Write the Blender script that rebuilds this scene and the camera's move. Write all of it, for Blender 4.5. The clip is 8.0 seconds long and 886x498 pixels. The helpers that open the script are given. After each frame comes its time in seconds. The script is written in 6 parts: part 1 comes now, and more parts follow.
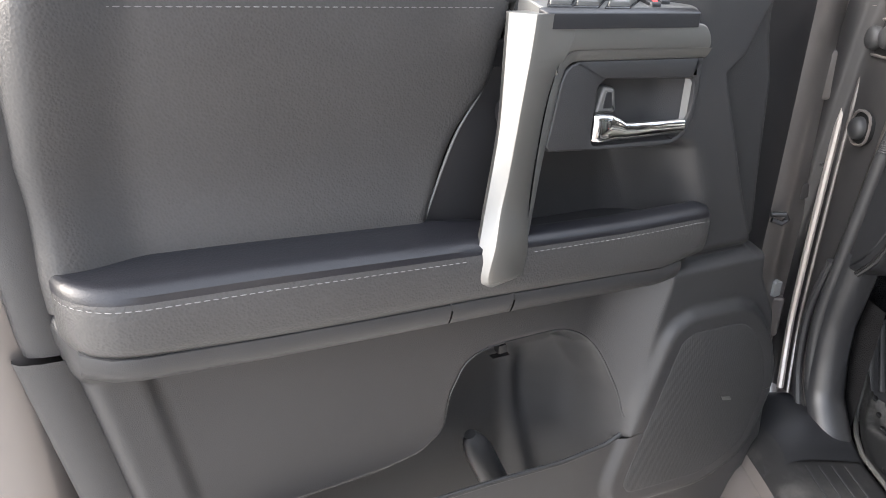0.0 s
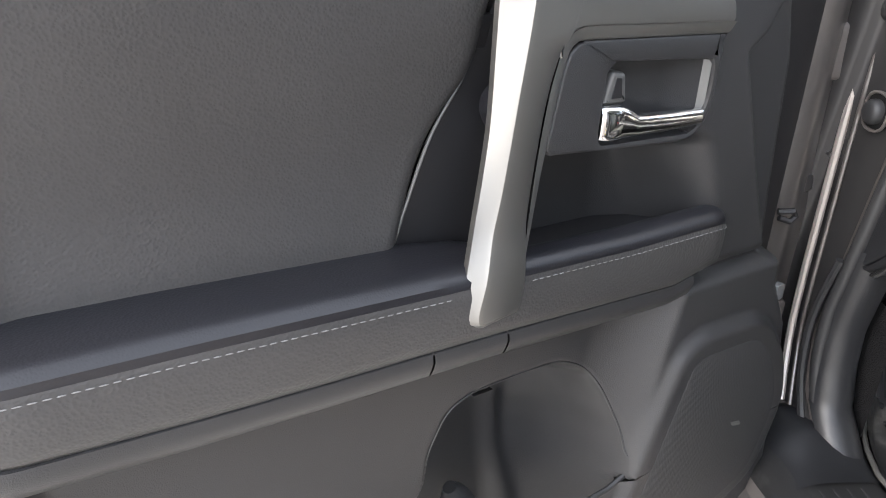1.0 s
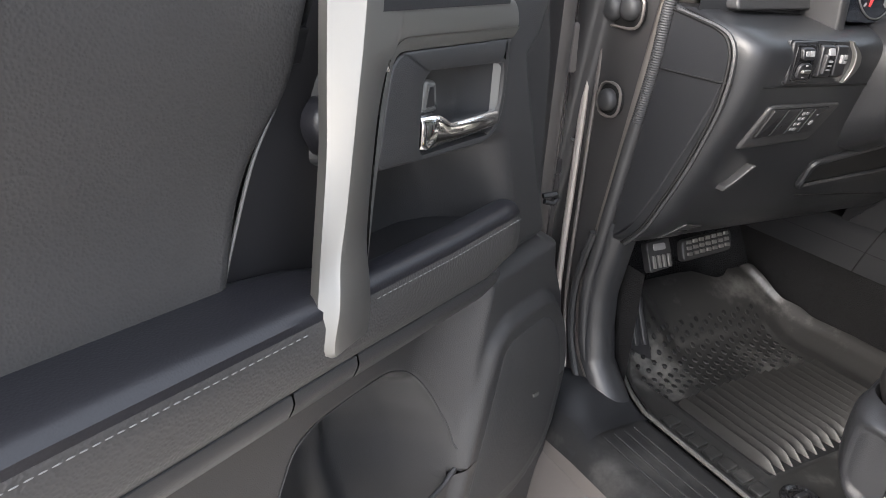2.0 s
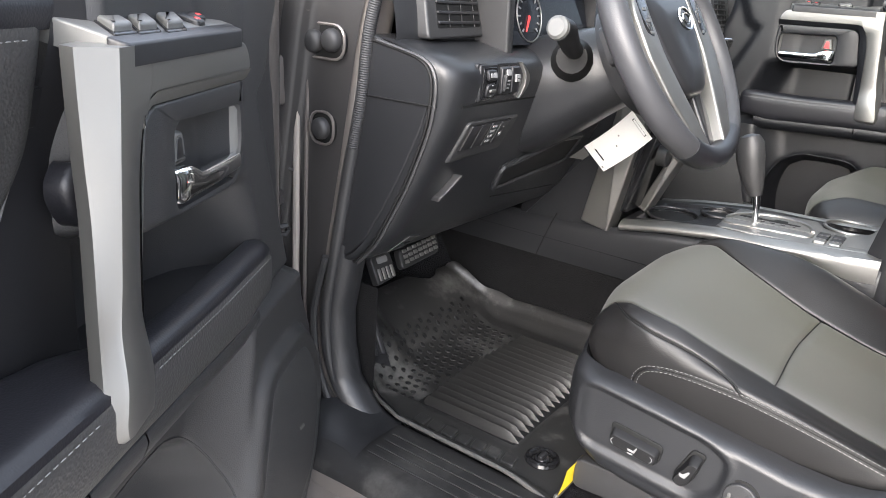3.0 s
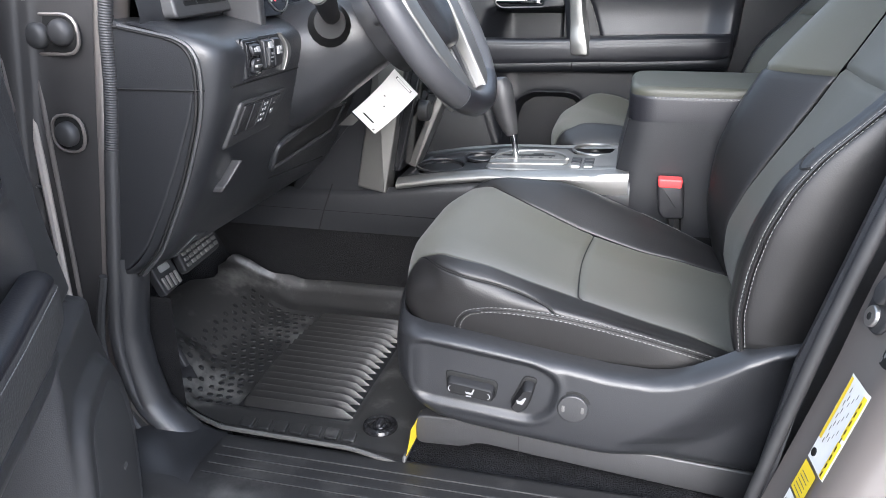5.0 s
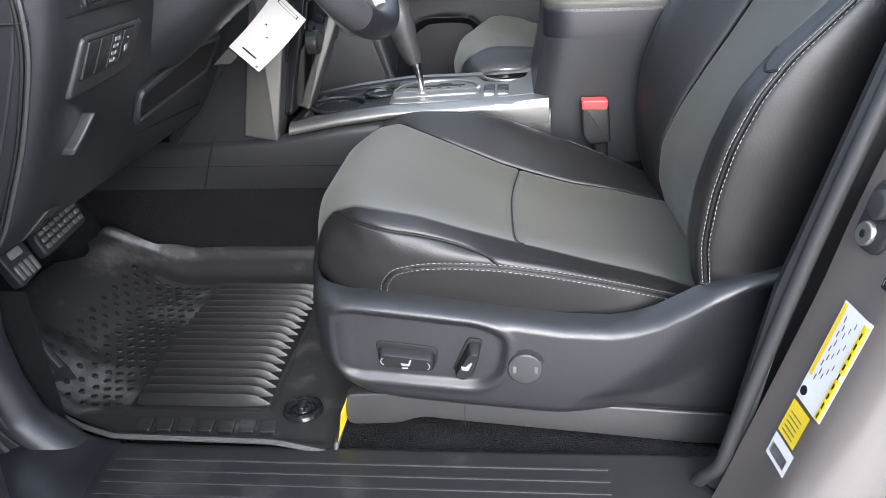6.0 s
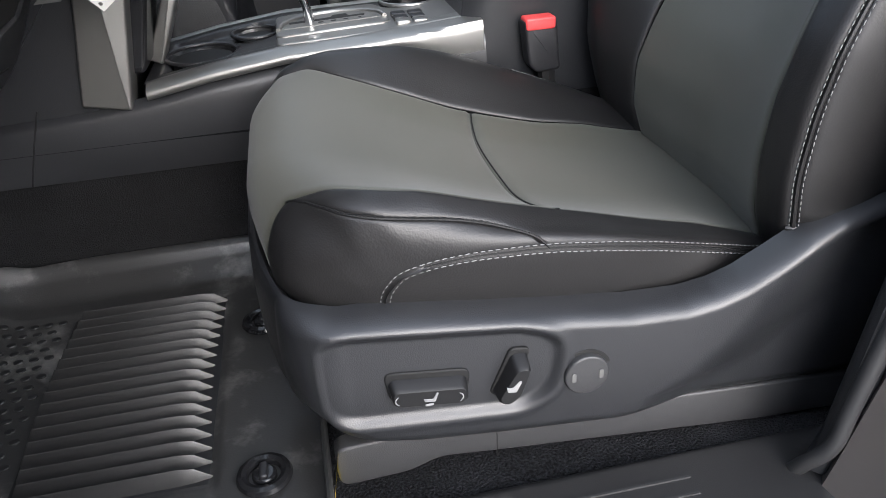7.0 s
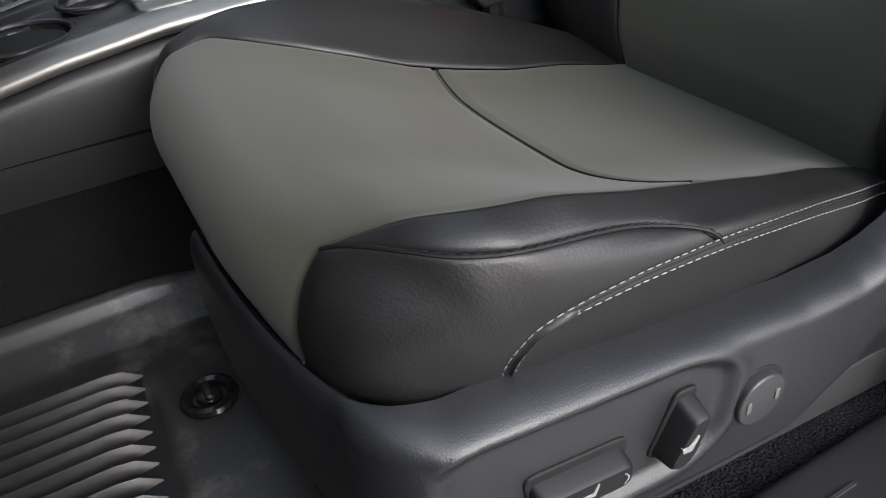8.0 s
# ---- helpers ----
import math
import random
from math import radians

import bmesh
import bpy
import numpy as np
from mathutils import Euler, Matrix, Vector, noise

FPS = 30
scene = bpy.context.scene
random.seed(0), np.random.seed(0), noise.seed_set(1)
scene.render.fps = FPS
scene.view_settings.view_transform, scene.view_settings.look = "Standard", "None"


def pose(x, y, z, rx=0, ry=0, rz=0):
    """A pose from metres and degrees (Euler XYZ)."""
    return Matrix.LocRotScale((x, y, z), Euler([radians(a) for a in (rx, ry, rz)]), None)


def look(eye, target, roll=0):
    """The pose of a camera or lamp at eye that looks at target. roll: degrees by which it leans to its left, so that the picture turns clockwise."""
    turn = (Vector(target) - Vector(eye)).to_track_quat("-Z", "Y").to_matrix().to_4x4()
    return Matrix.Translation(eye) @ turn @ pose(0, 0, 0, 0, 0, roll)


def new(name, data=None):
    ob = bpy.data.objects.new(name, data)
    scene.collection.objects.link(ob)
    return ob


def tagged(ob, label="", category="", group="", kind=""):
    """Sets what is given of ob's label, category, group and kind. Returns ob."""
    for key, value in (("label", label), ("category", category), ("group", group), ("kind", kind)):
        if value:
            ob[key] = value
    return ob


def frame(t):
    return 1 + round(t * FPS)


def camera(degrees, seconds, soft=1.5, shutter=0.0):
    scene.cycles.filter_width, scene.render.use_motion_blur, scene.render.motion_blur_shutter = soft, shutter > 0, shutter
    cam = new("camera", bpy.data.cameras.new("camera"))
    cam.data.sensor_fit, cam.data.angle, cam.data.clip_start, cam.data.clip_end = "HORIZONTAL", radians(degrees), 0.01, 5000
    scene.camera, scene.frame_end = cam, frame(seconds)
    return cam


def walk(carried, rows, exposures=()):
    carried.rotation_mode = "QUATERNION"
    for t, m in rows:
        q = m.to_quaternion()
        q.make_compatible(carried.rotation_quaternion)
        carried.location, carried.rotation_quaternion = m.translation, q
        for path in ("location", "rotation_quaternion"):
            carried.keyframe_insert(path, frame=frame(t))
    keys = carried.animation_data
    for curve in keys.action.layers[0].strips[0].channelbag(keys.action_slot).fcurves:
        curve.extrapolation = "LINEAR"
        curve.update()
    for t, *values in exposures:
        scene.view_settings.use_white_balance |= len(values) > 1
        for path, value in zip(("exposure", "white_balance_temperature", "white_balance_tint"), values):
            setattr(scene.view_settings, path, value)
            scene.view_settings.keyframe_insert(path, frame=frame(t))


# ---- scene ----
cam = camera(61.6, 8.0, soft=0.8)
PATH = [
    (0, (0.028, 0.097, 1.262), (-1.82, 0.131, 0.498), 2.9),
    (0.5, (-0.049, 0.08, 1.253), (-1.887, 0.155, 0.468), 2.7),
    (1, (-0.137, 0.07, 1.239), (-1.956, 0.267, 0.431), 3.0),
    (1.2, (-0.172, 0.062, 1.234), (-1.967, 0.372, 0.408), 3.6),
    (2.3, (-0.198, -0.048, 1.247), (-1.659, 1.105, 0.514), 4.7),
    (2.5, (-0.21, -0.062, 1.249), (-1.56, 1.232, 0.541), 5.0),
    (3, (-0.232, -0.083, 1.257), (-1.295, 1.473, 0.588), 4.5),
    (3.5, (-0.25, -0.124, 1.242), (-1.064, 1.589, 0.607), 3.2),
    (4, (-0.272, -0.149, 1.242), (-0.926, 1.629, 0.6), 2.0),
    (4.2, (-0.283, -0.152, 1.238), (-0.888, 1.644, 0.598), 1.7),
    (5.3, (-0.311, -0.063, 1.246), (-0.711, 1.746, 0.494), -1.2),
    (5.5, (-0.324, -0.039, 1.232), (-0.676, 1.769, 0.453), -1.6),
    (6, (-0.356, 0.032, 1.198), (-0.536, 1.829, 0.339), -2.6),
    (6.5, (-0.446, 0.155, 1.162), (-0.383, 1.92, 0.225), -2.7),
    (7, (-0.533, 0.272, 1.128), (-0.241, 1.975, 0.121), -3.7),
    (7.5, (-0.597, 0.39, 1.097), (-0.113, 2.004, 0.02), -5.4),
    (8, (-0.641, 0.527, 1.068), (0.073, 2.009, -0.07), -5.9),
]
EXPOSURES = [(0.0, 2.16, 6250, 10), (2.5, 1.8, 6150, 10), (3.5, 1.8, 5880, 10), (5.5, 1.86, 5600, 10), (6.5, 1.6, 5680, 10), (7.2, 1.25, 5800, 10), (8.0, 1.03, 5900, 10)]
walk(cam, [(t, look(eye, target, roll)) for t, eye, target, roll in PATH], EXPOSURES)

# ---- world and light ----
world = bpy.data.worlds.new("sky")
scene.world = world
world.use_nodes = True
wn = world.node_tree.nodes
sky = wn.new("ShaderNodeTexSky")
sky.sky_type = "NISHITA"
sky.sun_disc = False
sky.sun_elevation = radians(27)
sky.sun_rotation = radians(167)
sky.dust_density = 5.0
sky.air_density = 0.6
sky.ozone_density = 1.0
world.node_tree.links.new(sky.outputs[0], wn["Background"].inputs[0])
wn["Background"].inputs[1].default_value = 0.12
# even white over the sky, as of thin cloud, added to brighten the cabin
haze = wn.new("ShaderNodeBackground")
haze.inputs[0].default_value = (0.97, 0.985, 1.0, 1)
haze.inputs[1].default_value = 0.6
both = wn.new("ShaderNodeAddShader")
world.node_tree.links.new(wn["Background"].outputs[0], both.inputs[0])
world.node_tree.links.new(haze.outputs[0], both.inputs[1])
world.node_tree.links.new(both.outputs[0], wn["World Output"].inputs[0])

sun_data = bpy.data.lights.new("sun", "SUN")
sun_data.energy = 1.5
sun_data.angle = radians(60)
sun_data.color = (1.0, 0.965, 0.92)
sun = new("sun", sun_data)
sun.matrix_world = look((0.7, -4.0, 3.3), (-0.4, 0.7, 0.8))

# ---- small tools ----


def arr(v):
    return np.array(v, dtype=float)


def sm(e0, e1, x):
    t = np.clip((np.asarray(x, float) - e0) / (e1 - e0), 0, 1)
    return t * t * (3 - 2 * t)


def spline(pts, n, closed=False):
    """Evenly spaced points on a smooth curve through pts."""
    p = arr(pts)
    m = len(p)
    segs = m if closed else m - 1
    out = []
    for i in range(segs):
        if closed:
            a, b, c, d = p[(i - 1) % m], p[i], p[(i + 1) % m], p[(i + 2) % m]
        else:
            a, b, c, d = p[max(i - 1, 0)], p[i], p[i + 1], p[min(i + 2, m - 1)]
        for k in range(12):
            t = k / 12
            out.append(0.5 * (2 * b + (c - a) * t + (2 * a - 5 * b + 4 * c - d) * t * t + (3 * b - a - 3 * c + d) * t ** 3))
    out.append(p[0] if closed else p[-1])
    out = arr(out)
    s = np.concatenate([[0], np.cumsum(np.linalg.norm(np.diff(out, axis=0), axis=1))])
    q = np.linspace(0, s[-1], n + 1)[:-1] if closed else np.linspace(0, s[-1], n)
    return np.stack([np.interp(q, s, out[:, k]) for k in range(p.shape[1])], axis=1)


MEMO = {}


def memo(pts, n):
    """spline(), remembered."""
    key = (tuple(tuple(p) for p in pts), n)
    if key not in MEMO:
        MEMO[key] = spline(pts, n)
    return MEMO[key]


def rounded(pts, r, seg=5):
    """A closed outline of straight edges with corners of radius r."""
    p = arr(pts)
    out = []
    for i in range(len(p)):
        a, b, c = p[i - 1], p[i], p[(i + 1) % len(p)]
        u, v = a - b, c - b
        lu, lv = np.linalg.norm(u), np.linalg.norm(v)
        d = min(r, 0.45 * lu, 0.45 * lv)
        s, e = b + u / lu * d, b + v / lv * d
        for k in range(seg + 1):
            t = k / seg
            out.append((1 - t) ** 2 * s + 2 * t * (1 - t) * b + t * t * e)
    return arr(out)


def rrect(u0, u1, v0, v1, r, seg=4):
    return rounded([(u0, v0), (u1, v0), (u1, v1), (u0, v1)], r * 1.6, seg)


def circle(cu, cv, ru, rv=None, n=28):
    rv = ru if rv is None else rv
    return arr([(cu + ru * math.cos(2 * math.pi * k / n), cv + rv * math.sin(2 * math.pi * k / n)) for k in range(n)])


def join(*geos):
    vs, fs = [], []
    for v, f in geos:
        o = len(vs)
        vs.extend(v)
        fs.extend([tuple(i + o for i in q) for q in f])
    return vs, fs


def moved(geo, fn):
    return [fn(*v) for v in geo[0]], geo[1]


def grid(fn, nu, nv, wrap_u=False, wrap_v=False):
    """A sheet: fn(s, t) for s, t from 0 to 1."""
    vs = [tuple(fn(i / (nu if wrap_u else nu - 1), j / (nv if wrap_v else nv - 1))) for i in range(nu) for j in range(nv)]
    fs = []
    for i in range(nu if wrap_u else nu - 1):
        for j in range(nv if wrap_v else nv - 1):
            a, b = i * nv + j, i * nv + (j + 1) % nv
            c, d = ((i + 1) % nu) * nv + (j + 1) % nv, ((i + 1) % nu) * nv + j
            fs.append((a, b, c, d))
    return vs, fs


def loft(rings, closed=True, caps=True):
    n = len(rings[0])
    vs = [tuple(p) for ring in rings for p in ring]
    fs = []
    for i in range(len(rings) - 1):
        for j in range(n if closed else n - 1):
            k = (j + 1) % n
            fs.append((i * n + j, i * n + k, (i + 1) * n + k, (i + 1) * n + j))
    if caps and closed:
        fs.append(tuple(range(n))[::-1])
        fs.append(tuple(range((len(rings) - 1) * n, len(rings) * n)))
    return vs, fs


def inset(outline, d):
    o = arr(outline)
    t = np.roll(o, -1, 0) - np.roll(o, 1, 0)
    t /= np.maximum(np.linalg.norm(t, axis=1, keepdims=True), 1e-9)
    area = np.sum(o[:, 0] * np.roll(o[:, 1], -1) - np.roll(o[:, 0], -1) * o[:, 1])
    nrm = np.stack([-t[:, 1], t[:, 0]], 1) * (1 if area > 0 else -1)
    return o + nrm * d


def plate(outline, n0, n1, r=0.003, place=None, seg=4, dome=0.0):
    """A solid of that outline from depth n0 to n1, its front edge rounded by r. place(u, v, n) sets it in space."""
    place = place or (lambda u, v, n: (u, v, n))
    sgn = 1 if n1 > n0 else -1
    rings = [[(p[0], p[1], n0) for p in outline]]
    for k in range(seg + 1):
        a = math.pi / 2 * k / seg
        rings.append([(p[0], p[1], n1 - sgn * r * (1 - math.sin(a))) for p in inset(outline, r * (1 - math.cos(a)))])
    if dome:
        c = arr(rings[-1]).mean(0)
        for f in (0.75, 0.45, 0.15):
            rings.append([tuple(c + (arr(p) - c) * f + arr([0, 0, sgn * dome * (1 - f * f)])) for p in rings[-1]] if f == 0.75 else
                         [tuple(c + (arr(p) - c) * f / last + arr([0, 0, sgn * dome * (last * last - f * f)])) for p in rings[-1]])
            last = f
    rings = [[place(*p) for p in ring] for ring in rings]
    return loft(rings)


def frames_along(path, closed=False):
    p = arr(path)
    t = np.roll(p, -1, 0) - np.roll(p, 1, 0)
    if not closed:
        t[0], t[-1] = p[1] - p[0], p[-1] - p[-2]
    t /= np.maximum(np.linalg.norm(t, axis=1, keepdims=True), 1e-9)
    ref = arr([0, 0, 1]) if abs(t[0][2]) < 0.9 else arr([1, 0, 0])
    a = np.cross(t[0], ref)
    a /= np.linalg.norm(a)
    out = []
    for i in range(len(p)):
        a = a - t[i] * np.dot(a, t[i])
        a /= np.linalg.norm(a)
        out.append((p[i], t[i], a, np.cross(t[i], a)))
    return out


def tube(path, r, n=10, closed=False, flat=1.0, ripple=0.0, every=2):
    rings = []
    for i, (p, t, a, b) in enumerate(frames_along(path, closed)):
        rr = (r[i] if hasattr(r, "__len__") else r) * (1 + (ripple if (i // every) % 2 else 0))
        rings.append([p + a * rr * math.cos(2 * math.pi * k / n) + b * rr * flat * math.sin(2 * math.pi * k / n) for k in range(n)])
    if closed:
        return loft(rings + [rings[0]], caps=False)
    return loft(rings)


def block(x0, x1, y0, y1, z0, z1, r=0.004):
    """A box with rounded edges."""
    f = rrect(x0, x1, y0, y1, r)
    rings = []
    for k in range(4):
        a = math.pi / 2 * k / 3
        rings.append([(p[0], p[1], z0 + r * (1 - math.sin(a))) for p in inset(f, r * (1 - math.cos(a)))])
    rings.reverse()
    for k in range(4):
        a = math.pi / 2 * k / 3
        rings.append([(p[0], p[1], z1 - r * (1 - math.sin(a))) for p in inset(f, r * (1 - math.cos(a)))])
    return loft(rings)


def stitches(path, out, length=0.0052, gap=0.0022, r=0.0005, lift=0.0005):
    """Single threads along a line that lies on a surface; out: the surface's outward direction."""
    p = arr(path)
    s = np.concatenate([[0], np.cumsum(np.linalg.norm(np.diff(p, axis=0), axis=1))])
    o = arr(out)
    o = np.broadcast_to(o, p.shape) if o.ndim == 1 else o
    at = lambda q, v: arr([np.interp(q, s, v[:, k]) for k in range(3)])
    geos, q = [], 0.001
    while q + length < s[-1]:
        a, b = at(q, p), at(q + length, p)
        d = (b - a) / max(np.linalg.norm(b - a), 1e-9)
        nrm = at(q + length / 2, o)
        nrm = nrm / np.linalg.norm(nrm)
        side = np.cross(d, nrm)
        vs = []
        for f, h in ((0, 0.3), (0.22, 1), (0.78, 1), (1, 0.3)):
            c = a + (b - a) * f + nrm * lift
            vs += [c + side * r * h, c + nrm * r * h, c - side * r * h, c - nrm * r * h]
        fs = [(i * 4 + j, i * 4 + (j + 1) % 4, i * 4 + 4 + (j + 1) % 4, i * 4 + 4 + j) for i in range(3) for j in range(4)]
        geos.append(([tuple(v) for v in vs], fs + [(3, 2, 1, 0), (12, 13, 14, 15)]))
        q += length + gap
    return join(*geos)


def sdf(poly, u, v):
    """Signed distance to a closed outline, inside negative; u, v arrays."""
    p = arr(poly)
    d = np.full(np.shape(u), 1e9)
    inside = np.zeros(np.shape(u), bool)
    for i in range(len(p)):
        a, b = p[i], p[(i + 1) % len(p)]
        e = b - a
        wu, wv = u - a[0], v - a[1]
        h = np.clip((wu * e[0] + wv * e[1]) / (e @ e), 0, 1)
        d = np.minimum(d, np.hypot(wu - e[0] * h, wv - e[1] * h))
        c = (a[1] > v) != (b[1] > v)
        with np.errstate(divide="ignore", invalid="ignore"):
            x = a[0] + (v - a[1]) * e[0] / (e[1] if abs(e[1]) > 1e-12 else 1e-12)
        inside ^= c & (u < x)
    return np.where(inside, -d, d)


def part(name, geo, material, parent=None, label="", sharp=38):
    """One mesh object of its own, under a thing or a part."""
    me = bpy.data.meshes.new(name)
    me.from_pydata([tuple(float(c) for c in v) for v in geo[0]], [], geo[1])
    me.materials.append(material)
    me.shade_smooth()
    me.set_sharp_from_angle(angle=radians(sharp))
    ob = new(name, me)
    if parent is not None:
        ob.parent = parent
    if label:
        tagged(ob, label)
    return ob


def again(ob, parent, offset):
    """The same mesh once more, as an object of its own."""
    o = new(ob.name.split(".")[0], ob.data)
    o.parent = parent
    o.location = offset
    return o


def thing(name, label, category, at=(0, 0, 0), rz=0, group="", kind=""):
    ob = new(name)
    ob.empty_display_size = 0.05
    ob.location = at
    ob.rotation_euler = (0, 0, radians(rz))
    return tagged(ob, label, category, group, kind)


# ---- materials ----


def surface(name, color, rough=0.5, metal=0.0, grain=900.0, bump=0.15, depth=0.0004, cells=False, var=0.12, broad=6.0, coat=0.0, spec=0.5,
            dust=0.0, dust_color=(0.3, 0.29, 0.27), rough_var=0.03, sheen=0.0, stretch=None, speckle=0.45):
    m = bpy.data.materials.new(name)
    m.use_nodes = True
    nt = m.node_tree
    n, l = nt.nodes, nt.links
    b = n["Principled BSDF"]
    b.inputs["Metallic"].default_value = metal
    b.inputs["Coat Weight"].default_value = coat
    b.inputs["Coat Roughness"].default_value = 0.08
    b.inputs["Specular IOR Level"].default_value = spec
    b.inputs["Sheen Weight"].default_value = sheen
    b.inputs["Sheen Roughness"].default_value = 0.5
    tc = n.new("ShaderNodeTexCoord")
    vec = tc.outputs["Object"]
    if stretch:
        mp = n.new("ShaderNodeMapping")
        mp.inputs["Scale"].default_value = stretch
        l.new(vec, mp.inputs[0])
        vec = mp.outputs[0]
    big = n.new("ShaderNodeTexNoise")
    big.inputs["Scale"].default_value = broad
    big.inputs["Detail"].default_value = 5
    big.inputs["Roughness"].default_value = 0.62
    l.new(tc.outputs["Object"], big.inputs["Vector"])
    if cells:
        fine = n.new("ShaderNodeTexVoronoi")
        fine.feature = "SMOOTH_F1"
        fine.inputs["Smoothness"].default_value = 0.6
        fine.inputs["Scale"].default_value = grain
        out = fine.outputs["Distance"]
    else:
        fine = n.new("ShaderNodeTexNoise")
        fine.inputs["Scale"].default_value = grain
        fine.inputs["Detail"].default_value = 3
        out = fine.outputs["Fac"]
    l.new(vec, fine.inputs["Vector"])
    bp = n.new("ShaderNodeBump")
    bp.inputs["Strength"].default_value = bump
    bp.inputs["Distance"].default_value = depth
    l.new(out, bp.inputs["Height"])
    l.new(bp.outputs[0], b.inputs["Normal"])
    mix = n.new("ShaderNodeMix")
    mix.data_type = "RGBA"
    mix.inputs[6].default_value = tuple(c * (1 - var) for c in color) + (1,)
    mix.inputs[7].default_value = tuple(min(1, c * (1 + var)) for c in color) + (1,)
    add = n.new("ShaderNodeMath")
    add.operation = "MULTIPLY_ADD"
    l.new(out, add.inputs[0])
    add.inputs[1].default_value = speckle
    l.new(big.outputs["Fac"], add.inputs[2])
    rng = n.new("ShaderNodeMapRange")
    rng.inputs[1].default_value, rng.inputs[2].default_value = 0.175 + 0.5 * speckle, 0.775 + 0.5 * speckle
    l.new(add.outputs[0], rng.inputs[0])
    l.new(rng.outputs[0], mix.inputs[0])
    col = mix.outputs[2]
    if dust:
        dn = n.new("ShaderNodeTexNoise")
        dn.inputs["Scale"].default_value = 9
        dn.inputs["Detail"].default_value = 8
        dn.inputs["Roughness"].default_value = 0.7
        l.new(tc.outputs["Object"], dn.inputs["Vector"])
        dr = n.new("ShaderNodeMapRange")
        dr.inputs[1].default_value, dr.inputs[2].default_value = 0.52, 0.78
        dr.inputs[4].default_value = dust
        l.new(dn.outputs["Fac"], dr.inputs[0])
        dm = n.new("ShaderNodeMix")
        dm.data_type = "RGBA"
        dm.inputs[7].default_value = dust_color + (1,)
        l.new(dr.outputs[0], dm.inputs[0])
        l.new(col, dm.inputs[6])
        col = dm.outputs[2]
    l.new(col, b.inputs["Base Color"])
    rr = n.new("ShaderNodeMapRange")
    rr.inputs[1].default_value, rr.inputs[2].default_value = 0.3, 0.7
    rr.inputs[3].default_value, rr.inputs[4].default_value = max(0.02, rough - rough_var), min(1, rough + rough_var)
    l.new(big.outputs["Fac"], rr.inputs[0])
    l.new(rr.outputs[0], b.inputs["Roughness"])
    return m


def mesh_weave(name, color, pitch, rough=0.6):
    """A perforated or woven cover: rows of small holes."""
    m = surface(name, color, rough, var=0.1)
    nt = m.node_tree
    n, l = nt.nodes, nt.links
    tc = n.new("ShaderNodeTexCoord")
    mp = n.new("ShaderNodeMapping")
    mp.inputs["Rotation"].default_value = (0, radians(38), 0)
    mp.inputs["Scale"].default_value = (2 * math.pi / pitch,) * 3
    l.new(tc.outputs["Object"], mp.inputs[0])
    sep = n.new("ShaderNodeSeparateXYZ")
    l.new(mp.outputs[0], sep.inputs[0])
    s1, s2, pr = n.new("ShaderNodeMath"), n.new("ShaderNodeMath"), n.new("ShaderNodeMath")
    s1.operation = s2.operation = "SINE"
    pr.operation = "MULTIPLY"
    l.new(sep.outputs[0], s1.inputs[0])
    l.new(sep.outputs[2], s2.inputs[0])
    l.new(s1.outputs[0], pr.inputs[0])
    l.new(s2.outputs[0], pr.inputs[1])
    bp = n.new("ShaderNodeBump")
    bp.inputs["Strength"].default_value = 0.3
    bp.inputs["Distance"].default_value = pitch * 0.3
    l.new(pr.outputs[0], bp.inputs["Height"])
    l.new(bp.outputs[0], n["Principled BSDF"].inputs["Normal"])
    shade, mul = n.new("ShaderNodeMapRange"), n.new("ShaderNodeMix")
    shade.inputs[1].default_value, shade.inputs[2].default_value = -0.3, 0.3
    shade.inputs[3].default_value, shade.inputs[4].default_value = 1.25, 0.35
    l.new(pr.outputs[0], shade.inputs[0])
    mul.data_type, mul.blend_type = "RGBA", "MULTIPLY"
    mul.inputs[0].default_value = 1.0
    l.new(n["Principled BSDF"].inputs["Base Color"].links[0].from_socket, mul.inputs[6])
    l.new(shade.outputs[0], mul.inputs[7])
    l.new(mul.outputs[2], n["Principled BSDF"].inputs["Base Color"])
    return m


TRIM = surface("moulded_grey_plastic", (0.031, 0.031, 0.032), 0.4, grain=900, bump=0.7, spec=0.5)
TRIM_DARK = surface("black_plastic", (0.016, 0.016, 0.0175), 0.38, grain=1300, bump=0.22)
# door trim darkened for the shade on the cabin's far side
FAR_DOOR_TRIM = surface("shaded_far_door_plastic", (0.008, 0.0085, 0.0105), 0.42, grain=1000, bump=0.3)
TRIM_BLUE = surface("dark_slate_plastic", (0.0172, 0.0178, 0.0196), 0.33, grain=900, bump=0.55)
VINYL = surface("grained_vinyl", (0.048, 0.0468, 0.0462), 0.42, grain=400, bump=0.7, cells=True, depth=0.0005)
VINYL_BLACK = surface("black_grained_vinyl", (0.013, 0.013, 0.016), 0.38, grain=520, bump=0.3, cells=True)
LEATHER = surface("black_seat_leather", (0.0125, 0.012, 0.012), 0.43, grain=620, bump=0.22, cells=True, depth=0.0005, spec=0.45)
INSERT = surface("graphite_seat_cloth", (0.06, 0.0595, 0.0455), 0.5, grain=900, bump=0.3, sheen=0.1, var=0.06)
THREAD = surface("light_grey_thread", (0.17, 0.17, 0.168), 0.7, grain=2500, bump=0.3)
SILVER = surface("satin_silver_plastic", (0.25, 0.246, 0.235), 0.4, metal=0.85, grain=2000, bump=0.04, var=0.04)
SILVER_DARK = surface("dull_grey_plastic", (0.13, 0.129, 0.123), 0.42, metal=0.3, grain=1500, bump=0.12)
